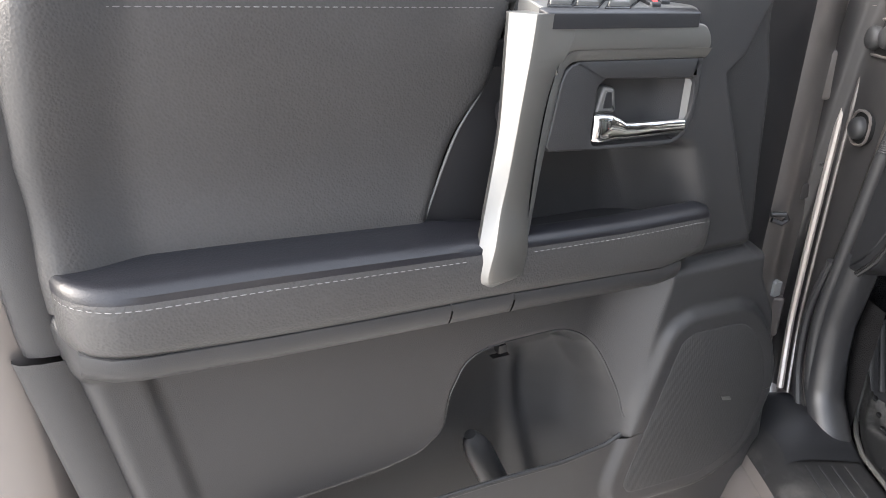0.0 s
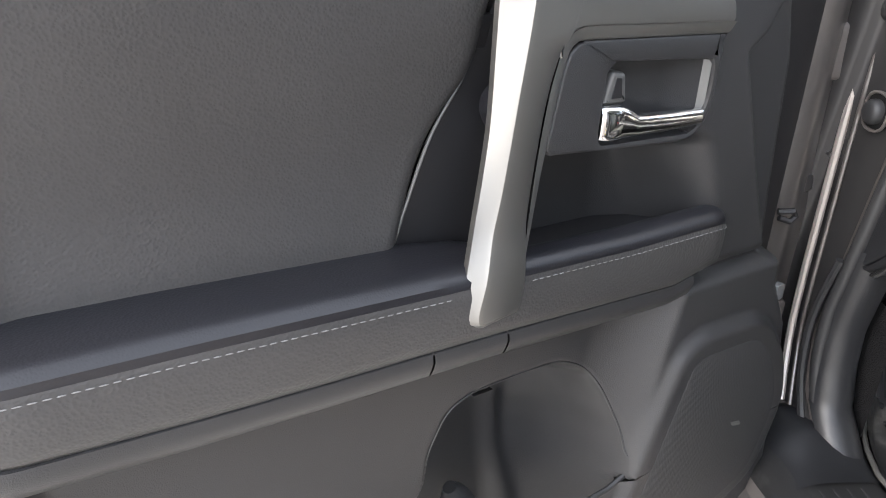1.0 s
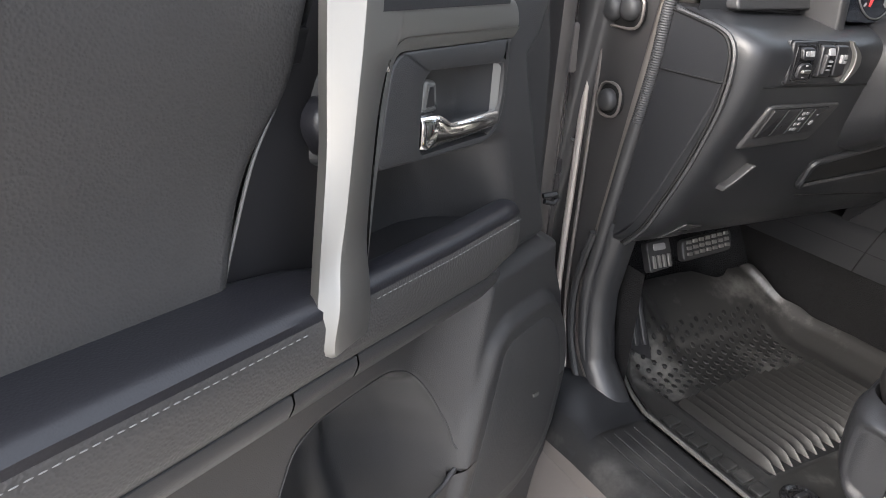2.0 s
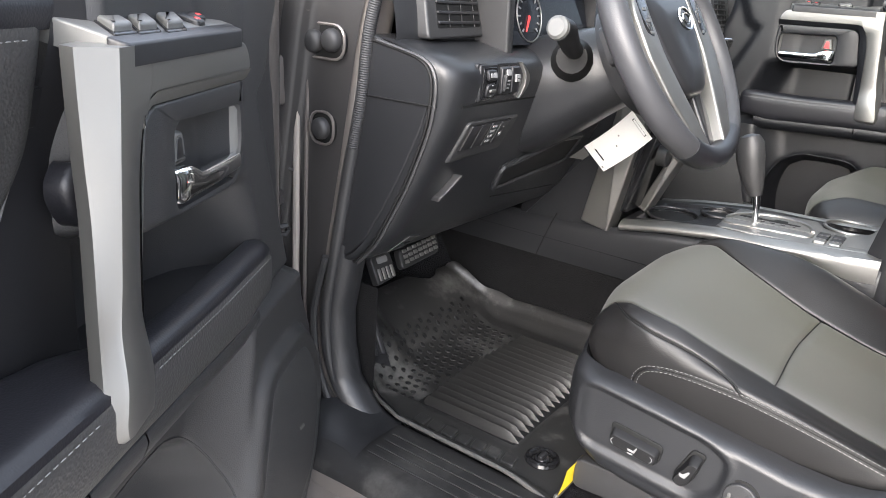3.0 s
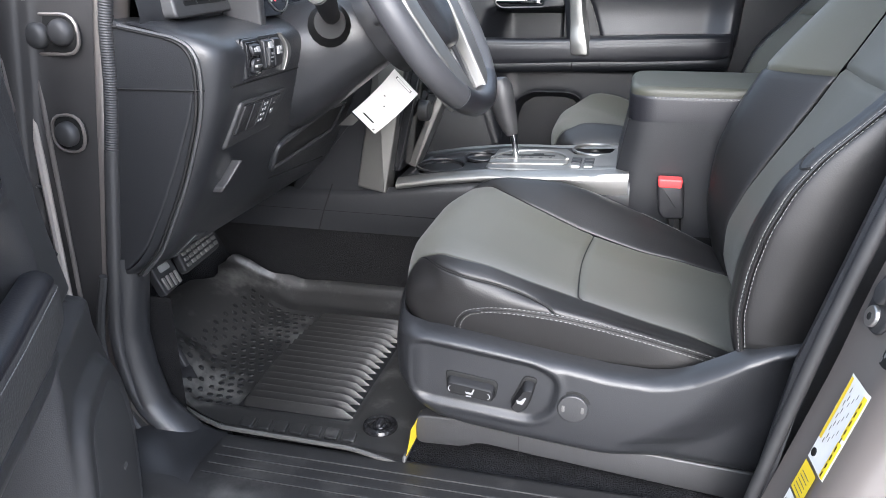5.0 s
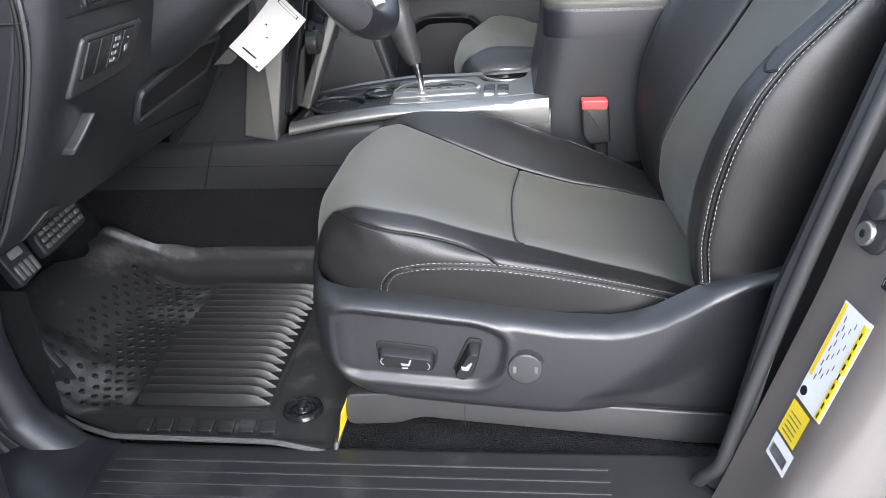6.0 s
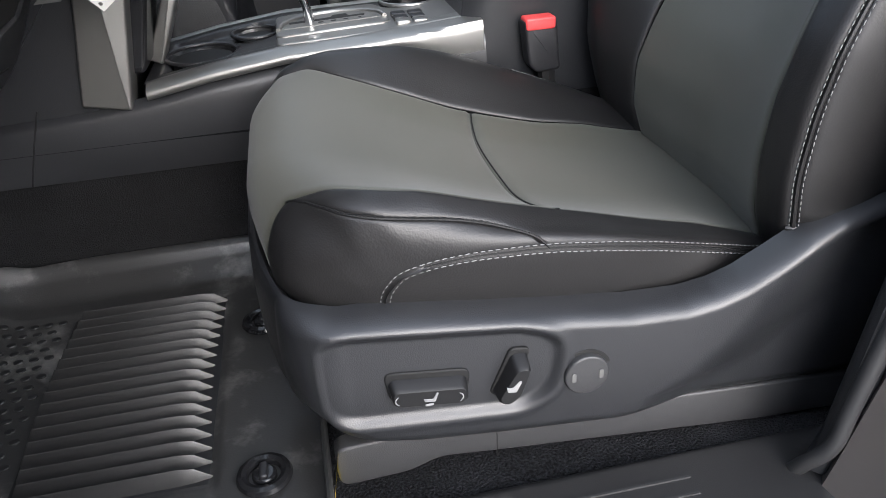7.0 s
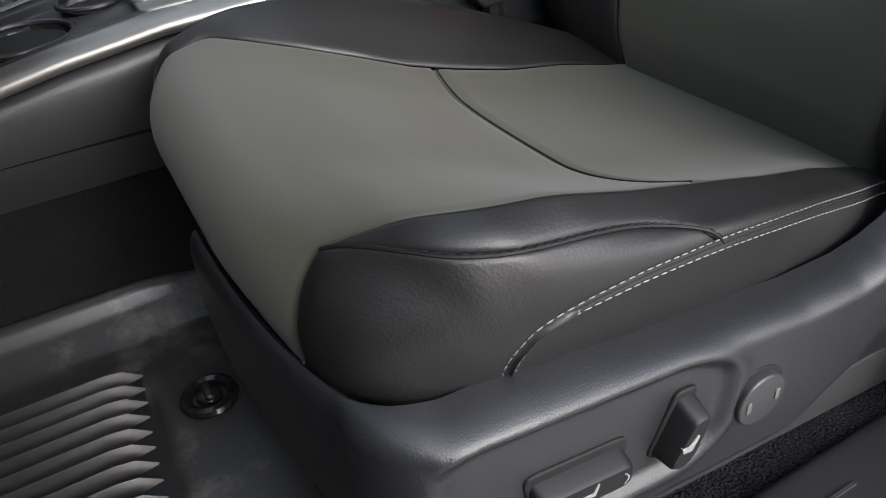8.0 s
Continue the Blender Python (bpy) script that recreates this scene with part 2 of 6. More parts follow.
CHROME = surface("chrome", (0.82, 0.83, 0.84), 0.07, metal=1.0, bump=0.0, var=0.02, rough_var=0.02)
PAINT = surface("grey_metallic_paint", (0.165, 0.15, 0.14), 0.3, metal=0.4, grain=3000, bump=0.02, coat=1.0, var=0.05, rough_var=0.02)
RUBBER = surface("black_rubber", (0.025, 0.025, 0.026), 0.55, grain=1500, bump=0.2)
# near black, for shade between the mat's ribs and in its dimples
STUD = surface("shaded_mat_rubber", (0.007, 0.007, 0.0075), 0.55, grain=900, bump=0.1)
RIB_RUBBER = surface("scuffed_rib_rubber", (0.018, 0.0177, 0.0173), 0.42, grain=700, bump=0.3, dust=0.35, dust_color=(0.16, 0.158, 0.152))
MAT_RUBBER = surface("dusty_mat_rubber", (0.024, 0.0237, 0.0232), 0.33, grain=500, bump=0.4, dust=0.8, dust_color=(0.2, 0.195, 0.185))
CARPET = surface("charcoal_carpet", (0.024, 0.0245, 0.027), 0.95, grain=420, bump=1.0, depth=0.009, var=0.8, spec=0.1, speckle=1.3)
# carpet colour lowered for the shade on the footwell's walls
CARPET_DARK = surface("shaded_footwell_carpet", (0.009, 0.009, 0.0095), 0.95, grain=500, bump=0.8, depth=0.002, var=0.4, spec=0.1)
SWITCH_BLACK = surface("soft_black_switch", (0.008, 0.008, 0.0085), 0.5, grain=1500, bump=0.1, spec=0.3)
GLOSS = surface("gloss_black", (0.012, 0.012, 0.013), 0.15, bump=0.0, var=0.05)
GRILLE = mesh_weave("speaker_mesh", (0.04, 0.04, 0.041), 0.0022)
WHITE = surface("white_print", (0.22, 0.22, 0.22), 0.6, bump=0.02, var=0.03)
PAPER = surface("white_paper", (0.72, 0.72, 0.7), 0.6, grain=600, bump=0.05, var=0.03)
# near black for print and seams, and for shade painted into recesses
INK = surface("black_ink_and_shade", (0.008, 0.008, 0.008), 0.65, bump=0.0, spec=0.3)
YELLOW = surface("yellow_print", (0.75, 0.56, 0.02), 0.55, bump=0.02, var=0.05)
RED = surface("red_plastic", (0.72, 0.06, 0.06), 0.4, bump=0.05, var=0.05)
STEEL = surface("zinc_steel", (0.35, 0.34, 0.33), 0.35, metal=0.9, bump=0.05)
CONCRETE = surface("pale_concrete", (0.42, 0.4, 0.37), 0.85, grain=160, bump=0.4, depth=0.002, broad=1.2, var=0.12)


def window_glass(name, tint):
    """Tinted pane: lets part of the light straight through and mirrors a little."""
    m = bpy.data.materials.new(name)
    m.use_nodes = True
    n, l = m.node_tree.nodes, m.node_tree.links
    n.remove(n["Principled BSDF"])
    clear, gloss, mix, fres = n.new("ShaderNodeBsdfTransparent"), n.new("ShaderNodeBsdfGlossy"), n.new("ShaderNodeMixShader"), n.new("ShaderNodeFresnel")
    clear.inputs[0].default_value = (tint, tint * 1.03, tint, 1)
    gloss.inputs["Roughness"].default_value = 0.02
    fres.inputs["IOR"].default_value = 1.45
    l.new(fres.outputs[0], mix.inputs[0])
    l.new(clear.outputs[0], mix.inputs[1])
    l.new(gloss.outputs[0], mix.inputs[2])
    l.new(mix.outputs[0], n["Material Output"].inputs[0])
    return m


CLEAR_GLASS = window_glass("clear_glass", 0.8)
SIDE_GLASS = window_glass("side_glass", 0.25)
PRIVACY_GLASS = window_glass("privacy_glass", 0.16)
SCREEN = surface("instrument_glass", (0.02, 0.022, 0.027), 0.12, bump=0.0)

# ---- ground and car body ----
gv, gf = grid(lambda s, t: (-60 + 120 * s, -60 + 120 * t, 0), 2, 2)
tagged(part("ground", (gv, gf), CONCRETE), "pale concrete ground beside the parked car", "ground", kind="structure")

body = thing("car_body", "dark grey metallic car body with the driver's door opening", "car")


def rocker_ring(x):
    pts = [(0.74, 0.575), (0.735, 0.594), (0.66, 0.594), (0.618, 0.588), (0.598, 0.572), (0.59, 0.548), (0.578, 0.54), (0.562, 0.5), (0.556, 0.44), (0.572, 0.37), (0.62, 0.33), (0.74, 0.33)]
    return [(x, p[0], p[1]) for p in spline(pts, 40)]


part("rocker_panel", loft([[(x, y - 0.004, z - 0.006) for x, y, z in rocker_ring(x)] for x in np.linspace(-1.05, 0.9, 14)], closed=False), PAINT, body, "painted sill below the door opening")


def sill_cover(s, t):
    x = -0.925 + 0.86 * s
    prof = memo([(0.735, 0.585), (0.733, 0.5945), (0.7, 0.5955), (0.64, 0.5945), (0.612, 0.588), (0.596, 0.57), (0.592, 0.552)], 30)
    i = min(29, int(round(t * 29)))
    y, z = prof[i]
    lift = 0.035 * float(sm(0.12, 0.0, s))
    return x, y, z + lift * 0.2


part("sill_scuff_plate", grid(sill_cover, 30, 30), surface("dusty_sill_plastic", (0.017, 0.017, 0.0175), 0.42, grain=900, bump=0.35, dust=0.6, dust_color=(0.11, 0.107, 0.102)), body, "worn black plastic scuff plate")
rib_geo = loft([[(x, 0.0 + dy, dz) for dy, dz in ((-0.0016, -0.002), (-0.0012, 0.0012), (0.0012, 0.0012), (0.0016, -0.002))] for x in np.linspace(-0.835, -0.245, 6)])
rib = part("scuff_rib", rib_geo, TRIM, body)
rib.location = (0, 0.703, 0.596)
for yy, zz in ((0.684, 0.5957), (0.665, 0.5955), (0.646, 0.5947)):
    again(rib, body, (0, yy, zz))

# hinge pillar and front jamb
Z_A = np.linspace(0.5, 1.42, 24)


def pillar_x(z):
    return float(np.interp(z, [0.5, 0.6, 0.65, 0.706, 0.76, 0.845, 1.0, 1.1, 1.2, 1.42], [-0.8, -0.9, -0.95, -0.965, -0.97, -0.955, -0.93, -0.915, -0.9, -0.84]))


def a_ring(z):
    x = pillar_x(z)
    return [(p[0], p[1], z) for p in spline([(x - 0.01, 0.744), (x, 0.725), (x - 0.012, 0.695), (x - 0.04, 0.686), (x - 0.075, 0.681), (x - 0.092, 0.672), (x - 0.098, 0.655), (x - 0.12, 0.646),
                                            (x - 0.16, 0.64), (x - 0.2, 0.60), (x - 0.22, 0.54)], 44)]


part("hinge_pillar", loft([a_ring(z) for z in Z_A], closed=False), PAINT, body, "painted hinge pillar with drain beads")


def dome(cx, cz, r, y, h):
    """A round rubber plug that bulges outwards from the pillar."""
    rings = [[(cx + r * f * math.cos(q), y - d, cz + r * f * math.sin(q)) for q in np.linspace(0, 2 * math.pi, 24, endpoint=False)]
             for f, d in ((1.0, -0.006), (1.0, 0.0), (0.97, h * 0.35), (0.88, h * 0.62), (0.7, h * 0.84), (0.45, h * 0.96), (0.15, h))]
    return loft(rings)


for px, pz in ((-0.99, 1.171), (-0.957, 1.175), (-0.974, 1.053)):
    part("rubber_plug", dome(px, pz, 0.0158, 0.674, 0.011), RUBBER, body, "black rubber blanking plug")
for out in (rrect(-1.010, -0.937, 1.151, 1.194, 0.014), rrect(-0.995, -0.953, 1.032, 1.075, 0.014)):
    # flush black plate that paints in the recess's shade
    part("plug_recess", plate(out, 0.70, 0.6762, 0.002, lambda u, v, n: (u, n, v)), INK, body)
    part("recess_rim", tube([(p[0], 0.676, p[1]) for p in inset(out, -0.0015)], 0.0022, 6, closed=True), PAINT, body)
bead = spline([(-1.005, 0.672, 1.3), (-1.013, 0.669, 1.18), (-1.017, 0.669, 1.07), (-1.018, 0.67, 0.9), (-1.02, 0.672, 0.8), (-1.015, 0.672, 0.72), (-0.985, 0.664, 0.63)], 40)
# paler flange colour that paints in the sky's highlight on the edge
LIT_EDGE = surface("highlit_flange_paint", (0.42, 0.38, 0.345), 0.32, metal=0.35, grain=400, bump=0.15, coat=0.6)
# the pillar's paint once more, darkened for the shade inside the jamb
JAMB = surface("shaded_pillar_paint", (0.03, 0.029, 0.029), 0.3, grain=1800, bump=0.08, var=0.1)
part("jamb_shade_strip", loft([[(p[0], p[1] - 0.003, p[2]) for p in a_ring(z)[8:24]] for z in np.linspace(0.62, 1.42, 24)], closed=False), JAMB, body, "hinge pillar strip, its paint darkened for shade")
part("jamb_flange", tube(bead, 0.0055, 8), LIT_EDGE, body, "flange of the hinge pillar, paled for its highlight")
part("flange_fold", tube([(p[0] + 0.014, p[1] + 0.006, p[2]) for p in bead], 0.003, 8), PAINT, body)
for zz in (1.205, 1.105, 0.985):
    part("sealer_bead", tube([(-1.05, 0.66, zz + 0.002), (-1.03, 0.664, zz + 0.001), (-1.018, 0.664, zz)], 0.0022, 6), STEEL, body)
part("hinge", block(-1.075, -1.02, 0.628, 0.66, 1.08, 1.15, 0.006), PAINT, body, "painted door hinge")
part("hinge", block(-1.075, -1.02, 0.628, 0.66, 0.70, 0.77, 0.006), PAINT, body, "painted door hinge")

# door seal round the opening
seal_path = spline([(-0.845, 0.706, 1.42), (-0.899, 0.692, 1.227), (-0.914, 0.69, 1.105), (-0.932, 0.689, 1.0), (-0.957, 0.688, 0.845), (-0.968, 0.688, 0.775), (-0.966, 0.69, 0.706), (-0.953, 0.694, 0.655), (-0.935, 0.698, 0.622)], 520)
part("door_seal", tube(seal_path[:256], 0.0085, 10, ripple=0.08, every=1), RUBBER, body, "ribbed black rubber door seal")
part("door_seal", tube(seal_path[252::2], 0.0095, 10), TRIM, body, "smooth grey lower seal")
outer_seal = spline([(-0.965, 0.68, 0.86), (-0.985, 0.678, 0.77), (-0.982, 0.68, 0.69), (-0.966, 0.682, 0.64), (-0.95, 0.682, 0.612)], 60)
part("outer_seal", tube(outer_seal, 0.006, 8), RUBBER, body)


def kick(s, t):
    z = 0.592 + 0.29 * s
    x = pillar_x(z) + 0.002
    p = memo([(x - 0.006, 0.684), (x + 0.006, 0.688), (x + 0.022, 0.706), (x + 0.018, 0.735), (x - 0.03, 0.745), (x - 0.2, 0.75)], 24)
    i = min(23, int(round(t * 23)))
    return p[i][0], p[i][1], z


part("kick_panel", grid(kick, 26, 24), TRIM_BLUE, body, "dark plastic kick panel")
def end_cap(s, t):
    x = -1.06 + 0.22 * s
    hump = 0.02 * float(sm(-1.02, -0.975, x)) * float(sm(-0.855, -0.93, x))
    y, z = memo([(0.745, 0.57), (0.738, 0.596), (0.7, 0.602), (0.64, 0.6), (0.6, 0.578), (0.592, 0.55)], 24)[min(23, int(round(t * 23)))]
    return x, y, z + hump * float(sm(0.585, 0.68, y))


part("sill_end_cap", grid(end_cap, 26, 24), TRIM_BLUE, body, "dark plastic cap at the end of the sill")

# B-pillar


def bx(z):
    return float(np.interp(z, [0.3, 0.52, 0.57, 0.62, 0.70, 0.76, 0.857, 0.93, 1.05, 1.2, 1.6], [-0.21, -0.165, -0.143, -0.127, -0.106, -0.09, -0.065, -0.05, -0.02, 0.02, 0.13]))


def b_ring(z):
    x = bx(z)
    return [(p[0], p[1], z) for p in spline([(x + 0.05, 0.70), (x + 0.004, 0.675), (x - 0.004, 0.664), (x - 0.002, 0.655), (x + 0.001, 0.64), (x + 0.004, 0.61), (x + 0.006, 0.585), (x + 0.013, 0.57),
                                            (x + 0.03, 0.556), (x + 0.055, 0.552), (x + 0.075, 0.54), (x + 0.09, 0.52), (x + 0.2, 0.5), (x + 0.6, 0.5)], 60)]


part("b_pillar", loft([b_ring(z) for z in np.concatenate([np.linspace(0.45, 1.1, 26), [1.25, 1.42]])], closed=False), PAINT, body, "grey metallic centre pillar")


def b_trim(s, t):
    z = 0.6 + 0.82 * s
    x = float(np.interp(z, [0.6, 0.63, 0.84, 1.05, 1.42], [-0.128, -0.118, -0.09, -0.039, 0.055]))
    p = memo([(x + 0.16, 0.76), (x + 0.06, 0.735), (x + 0.02, 0.715), (x - 0.006, 0.697), (x - 0.014, 0.685), (x - 0.01, 0.675), (x + 0.002, 0.67)], 24)
    i = min(23, int(round(t * 23)))
    return p[i][0], p[i][1], z


part("b_pillar_trim", grid(b_trim, 28, 24), TRIM_BLUE, body, "slate plastic pillar trim")
bseal = spline([(0.5 * bx(z) + 0.5 * float(np.interp(z, [0.6, 0.63, 0.84, 1.05, 1.42], [-0.128, -0.118, -0.09, -0.039, 0.055])) - 0.012, 0.672, z) for z in (1.4, 1.2, 1.05, 0.9, 0.78, 0.68, 0.635)] + [(-0.146, 0.684, 0.605), (-0.152, 0.70, 0.575)], 120)
part("door_seal", tube(bseal, 0.0075, 10), RUBBER, body, "black rubber door seal")


def on_b(u, z, n=0.0):
    """A spot on the pillar's front face: u metres outwards of the seal line."""
    y = 0.66 - u
    z = z + 0.024
    x = bx(z) + float(np.interp(y, [0.57, 0.585, 0.61, 0.64, 0.655], [0.013, 0.006, 0.004, 0.001, -0.002]))
    return x - n, y, z


def sticker(parent, u0, u1, z0, z1, shear, mat, name, n=0.002, label="", cut=0.003):
    """A thin label that follows the pillar's face."""
    def f(s, t):
        return on_b(u0 + (u1 - u0) * s + shear * t, z0 + (z1 - z0) * t, n)
    return part(name, grid(f, 8, 10), mat, parent, label)


placard = sticker(body, 0.034, 0.078, 0.738, 0.84, 0.0, PAPER, "tyre_placard", 0.002, "white tyre pressure placard with yellow bars")
sticker(placard, 0.036, 0.041, 0.765, 0.838, 0.0, YELLOW, "print_bar", 0.003)
sticker(placard, 0.070, 0.077, 0.740, 0.783, 0.0, YELLOW, "print_bar", 0.003)
sticker(placard, 0.070, 0.077, 0.788, 0.836, 0.0, YELLOW, "print_bar", 0.003)
for k in range(9):
    sticker(placard, 0.045 + 0.003 * (k % 2), 0.0465 + 0.003 * (k % 2), 0.764 + 0.0075 * k, 0.770 + 0.0075 * k, 0.0, SILVER_DARK, "print_bar", 0.0028)
    sticker(placard, 0.0725, 0.0745, 0.742 + 0.0102 * k, 0.748 + 0.0102 * k, 0.0, INK, "print_bar", 0.0036)
    sticker(placard, 0.053 + 0.004 * (k % 3), 0.0542 + 0.004 * (k % 3), 0.77 + 0.007 * k, 0.7755 + 0.007 * k, 0.0, SILVER_DARK, "print_bar", 0.0028)
wheel_mark = part("print_disc", plate(circle(0.041, 0.748, 0.0045), 0.002, 0.0032, 0.0003, lambda u, v, n: on_b(u, v, n)), INK, placard)
caution = sticker(body, 0.034, 0.066, 0.698, 0.734, 0.0, YELLOW, "caution_label", 0.002, "yellow caution sticker")
for k in range(5):
    sticker(caution, 0.04, 0.06, 0.703 + 0.005 * k, 0.7042 + 0.005 * k, 0.0, SILVER_DARK, "print_bar", 0.0028)
code = sticker(body, 0.034, 0.072, 0.67, 0.695, 0.0, PAPER, "barcode_label", 0.002, "white barcode sticker")
for k in range(16):
    sticker(code, 0.038 + 0.0019 * k, 0.0388 + 0.0019 * k + 0.0004 * (k % 3), 0.675, 0.686, 0.0, INK, "print_bar", 0.0028)
cert = sticker(body, 0.066, 0.096, 0.87, 0.955, 0.0, INK, "certification_label", 0.002, "black certification label with white print")
for k in range(12):
    sticker(cert, 0.068 + 0.002 * (k % 4), 0.0695 + 0.002 * (k % 4) + 0.0015 * (k % 2), 0.873 + 0.006 * k, 0.878 + 0.006 * k, 0.0, WHITE, "print_bar", 0.0028)
    sticker(cert, 0.082, 0.083 + 0.004 * (k % 3), 0.873 + 0.0065 * k, 0.8745 + 0.0065 * k, 0.0, WHITE, "print_bar", 0.0028)
strk = part("striker_plate", plate(rrect(0.008, 0.05, 0.885, 0.948, 0.02), 0.0, 0.004, 0.003, lambda u, v, n: on_b(u, v, n)), RUBBER, body, "recessed door striker cover")
part("striker_pin", plate(circle(0.03, 0.928, 0.013), 0.004, 0.012, 0.004, lambda u, v, n: on_b(u, v, n)), RUBBER, strk)
part("screw", plate(circle(0.026, 0.90, 0.011), 0.004, 0.008, 0.002, lambda u, v, n: on_b(u, v, n)), STEEL, strk)
part("screw_socket", plate(circle(0.026, 0.90, 0.004, n=6), 0.0078, 0.0086, 0.0004, lambda u, v, n: on_b(u, v, n)), INK, strk)
rear_plug = part("jamb_plug", plate(rrect(0.105, 0.135, 0.67, 0.70, 0.006), 0.02, 0.006, 0.003, lambda u, v, n: (bx(v) + 0.085 + (u - 0.105) * 1.0, 0.53 - 0.01 * n, v)), PAINT, body)

# floor, footwell and firewall
def carpet(s, t):
    x = -1.3 + 2.2 * s
    y = 0.735 + 1.5 * t
    z = 0.583 + 0.26 * float(sm(-1.08, -1.3, x)) + 0.055 * float(sm(-0.98, -1.1, x)) + 0.0015 * noise.noise((x * 60, y * 60, 0))
    return x, y, z


part("floor_carpet", grid(carpet, 90, 60), CARPET, body, "charcoal speckled floor carpet")
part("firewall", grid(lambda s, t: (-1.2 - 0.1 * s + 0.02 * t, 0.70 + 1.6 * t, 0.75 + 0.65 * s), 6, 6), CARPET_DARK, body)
part("tunnel_carpet", grid(lambda s, t: (-1.3 + 1.4 * s, 1.245 + 0.02 * math.sin(3 * t) - 0.03 * (1 - t) ** 2, 0.58 + 0.2 * t), 20, 10), CARPET_DARK, body, "tunnel side carpet, darkened for shade")
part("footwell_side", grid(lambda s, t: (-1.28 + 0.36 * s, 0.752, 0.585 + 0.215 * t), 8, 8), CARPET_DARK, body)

# upper body, out of view, added to shape the cabin's light: roof, pillars, screens
part("roof", loft([[(x, y, z + d) for y, z in spline([(0.72, 1.60), (0.82, 1.68), (1.1, 1.715), (1.44, 1.72), (1.8, 1.715), (2.06, 1.68), (2.16, 1.60)], 24)] for x, d in ((-0.2, -0.02), (0.2, 0.0), (1.2, 0.0), (2.6, -0.03))], closed=False), PAINT, body, "unseen painted roof, added to shade the cabin")
part("headliner", loft([[(x, y, z + d) for y, z in spline([(0.76, 1.57), (0.85, 1.64), (1.1, 1.67), (1.44, 1.675), (1.8, 1.67), (2.03, 1.64), (2.12, 1.57)], 24)] for x, d in ((-0.18, -0.02), (0.2, 0.0), (1.2, 0.0), (2.6, -0.03))], closed=False), PAPER, body, "unseen white headliner, added for bounced light")
for yb, yt in ((0.715, 0.76), (2.19, 2.13)):
    part("windscreen_pillar", tube(spline([(-0.98, yb, 1.27), (-0.8, yb + (yt - yb) * 0.3, 1.4), (-0.5, yb + (yt - yb) * 0.7, 1.54), (-0.18, yt, 1.62)], 20), 0.035, 10), PAINT, body)
    part("rear_pillar", tube(spline([(1.0, yb, 1.2), (1.03, yt, 1.62)], 6), 0.06, 8), PAINT, body)
part("centre_pillar_upper", tube(spline([(0.1, 2.2, 1.2), (0.14, 2.13, 1.62)], 6), 0.045, 8), PAINT, body)
part("centre_pillar_upper", tube(spline([(0.08, 0.655, 1.38), (0.15, 0.72, 1.62)], 6), 0.055, 8), PAINT, body)
part("far_side_panel", grid(lambda s, t: (-1.3 + 3.9 * s, 2.3 - 0.0 * t, 0.5 + 0.74 * t), 6, 4), PAINT, body)
part("rear_side_panel", grid(lambda s, t: (0.45 + 2.1 * s, 0.52, 0.4 + 0.84 * t), 6, 4), PAINT, body)
part("tailgate", grid(lambda s, t: (2.55, 0.52 + 1.78 * s, 0.4 + 0.84 * t), 4, 4), PAINT, body)
part("cowl", grid(lambda s, t: (-1.02 - 1.2 * s, 0.60 + 1.7 * t, 1.26 - 0.03 * s), 4, 4), PAINT, body, "grey bonnet behind the screen")
part("front_wing", grid(lambda s, t: (-1.14 - 1.1 * s, 0.545, 0.4 + 0.84 * t), 4, 6), PAINT, body)

# unseen panes, tinted by how much light the cabin should get
part("windscreen", grid(lambda s, t: (-0.98 + 0.8 * s - 0.10 * (2 * t - 1) ** 2 * (1 - s) + 0.0 * s, 0.73 + 1.45 * t + (0.04 - 0.08 * t) * s, 1.27 + 0.35 * s + 0.05 * math.sin(math.pi * t) * s), 12, 16), CLEAR_GLASS, body, "unseen windscreen, added to set the cabin's light")
part("far_front_window", grid(lambda s, t: (-0.80 + 0.90 * s + (0.42 * (1 - s)) * t, 2.2 - 0.06 * t, 1.25 + 0.36 * t), 6, 6), SIDE_GLASS, body, "unseen passenger side window, added to dim the cabin")
for y0, y1 in ((2.28, 2.13), (0.54, 0.74)):
    part("rear_side_window", grid(lambda s, t: (0.18 + 2.35 * s, y0 + (y1 - y0) * t, 1.24 + 0.37 * t), 6, 6), PRIVACY_GLASS, body, "unseen rear side window, added to dim the cabin")
part("rear_window", grid(lambda s, t: (2.55 - 0.1 * t, 0.52 + 1.78 * s, 1.24 + 0.37 * t), 6, 6), PRIVACY_GLASS, body, "unseen rear window, added to dim the cabin")

# ---- door trims ----


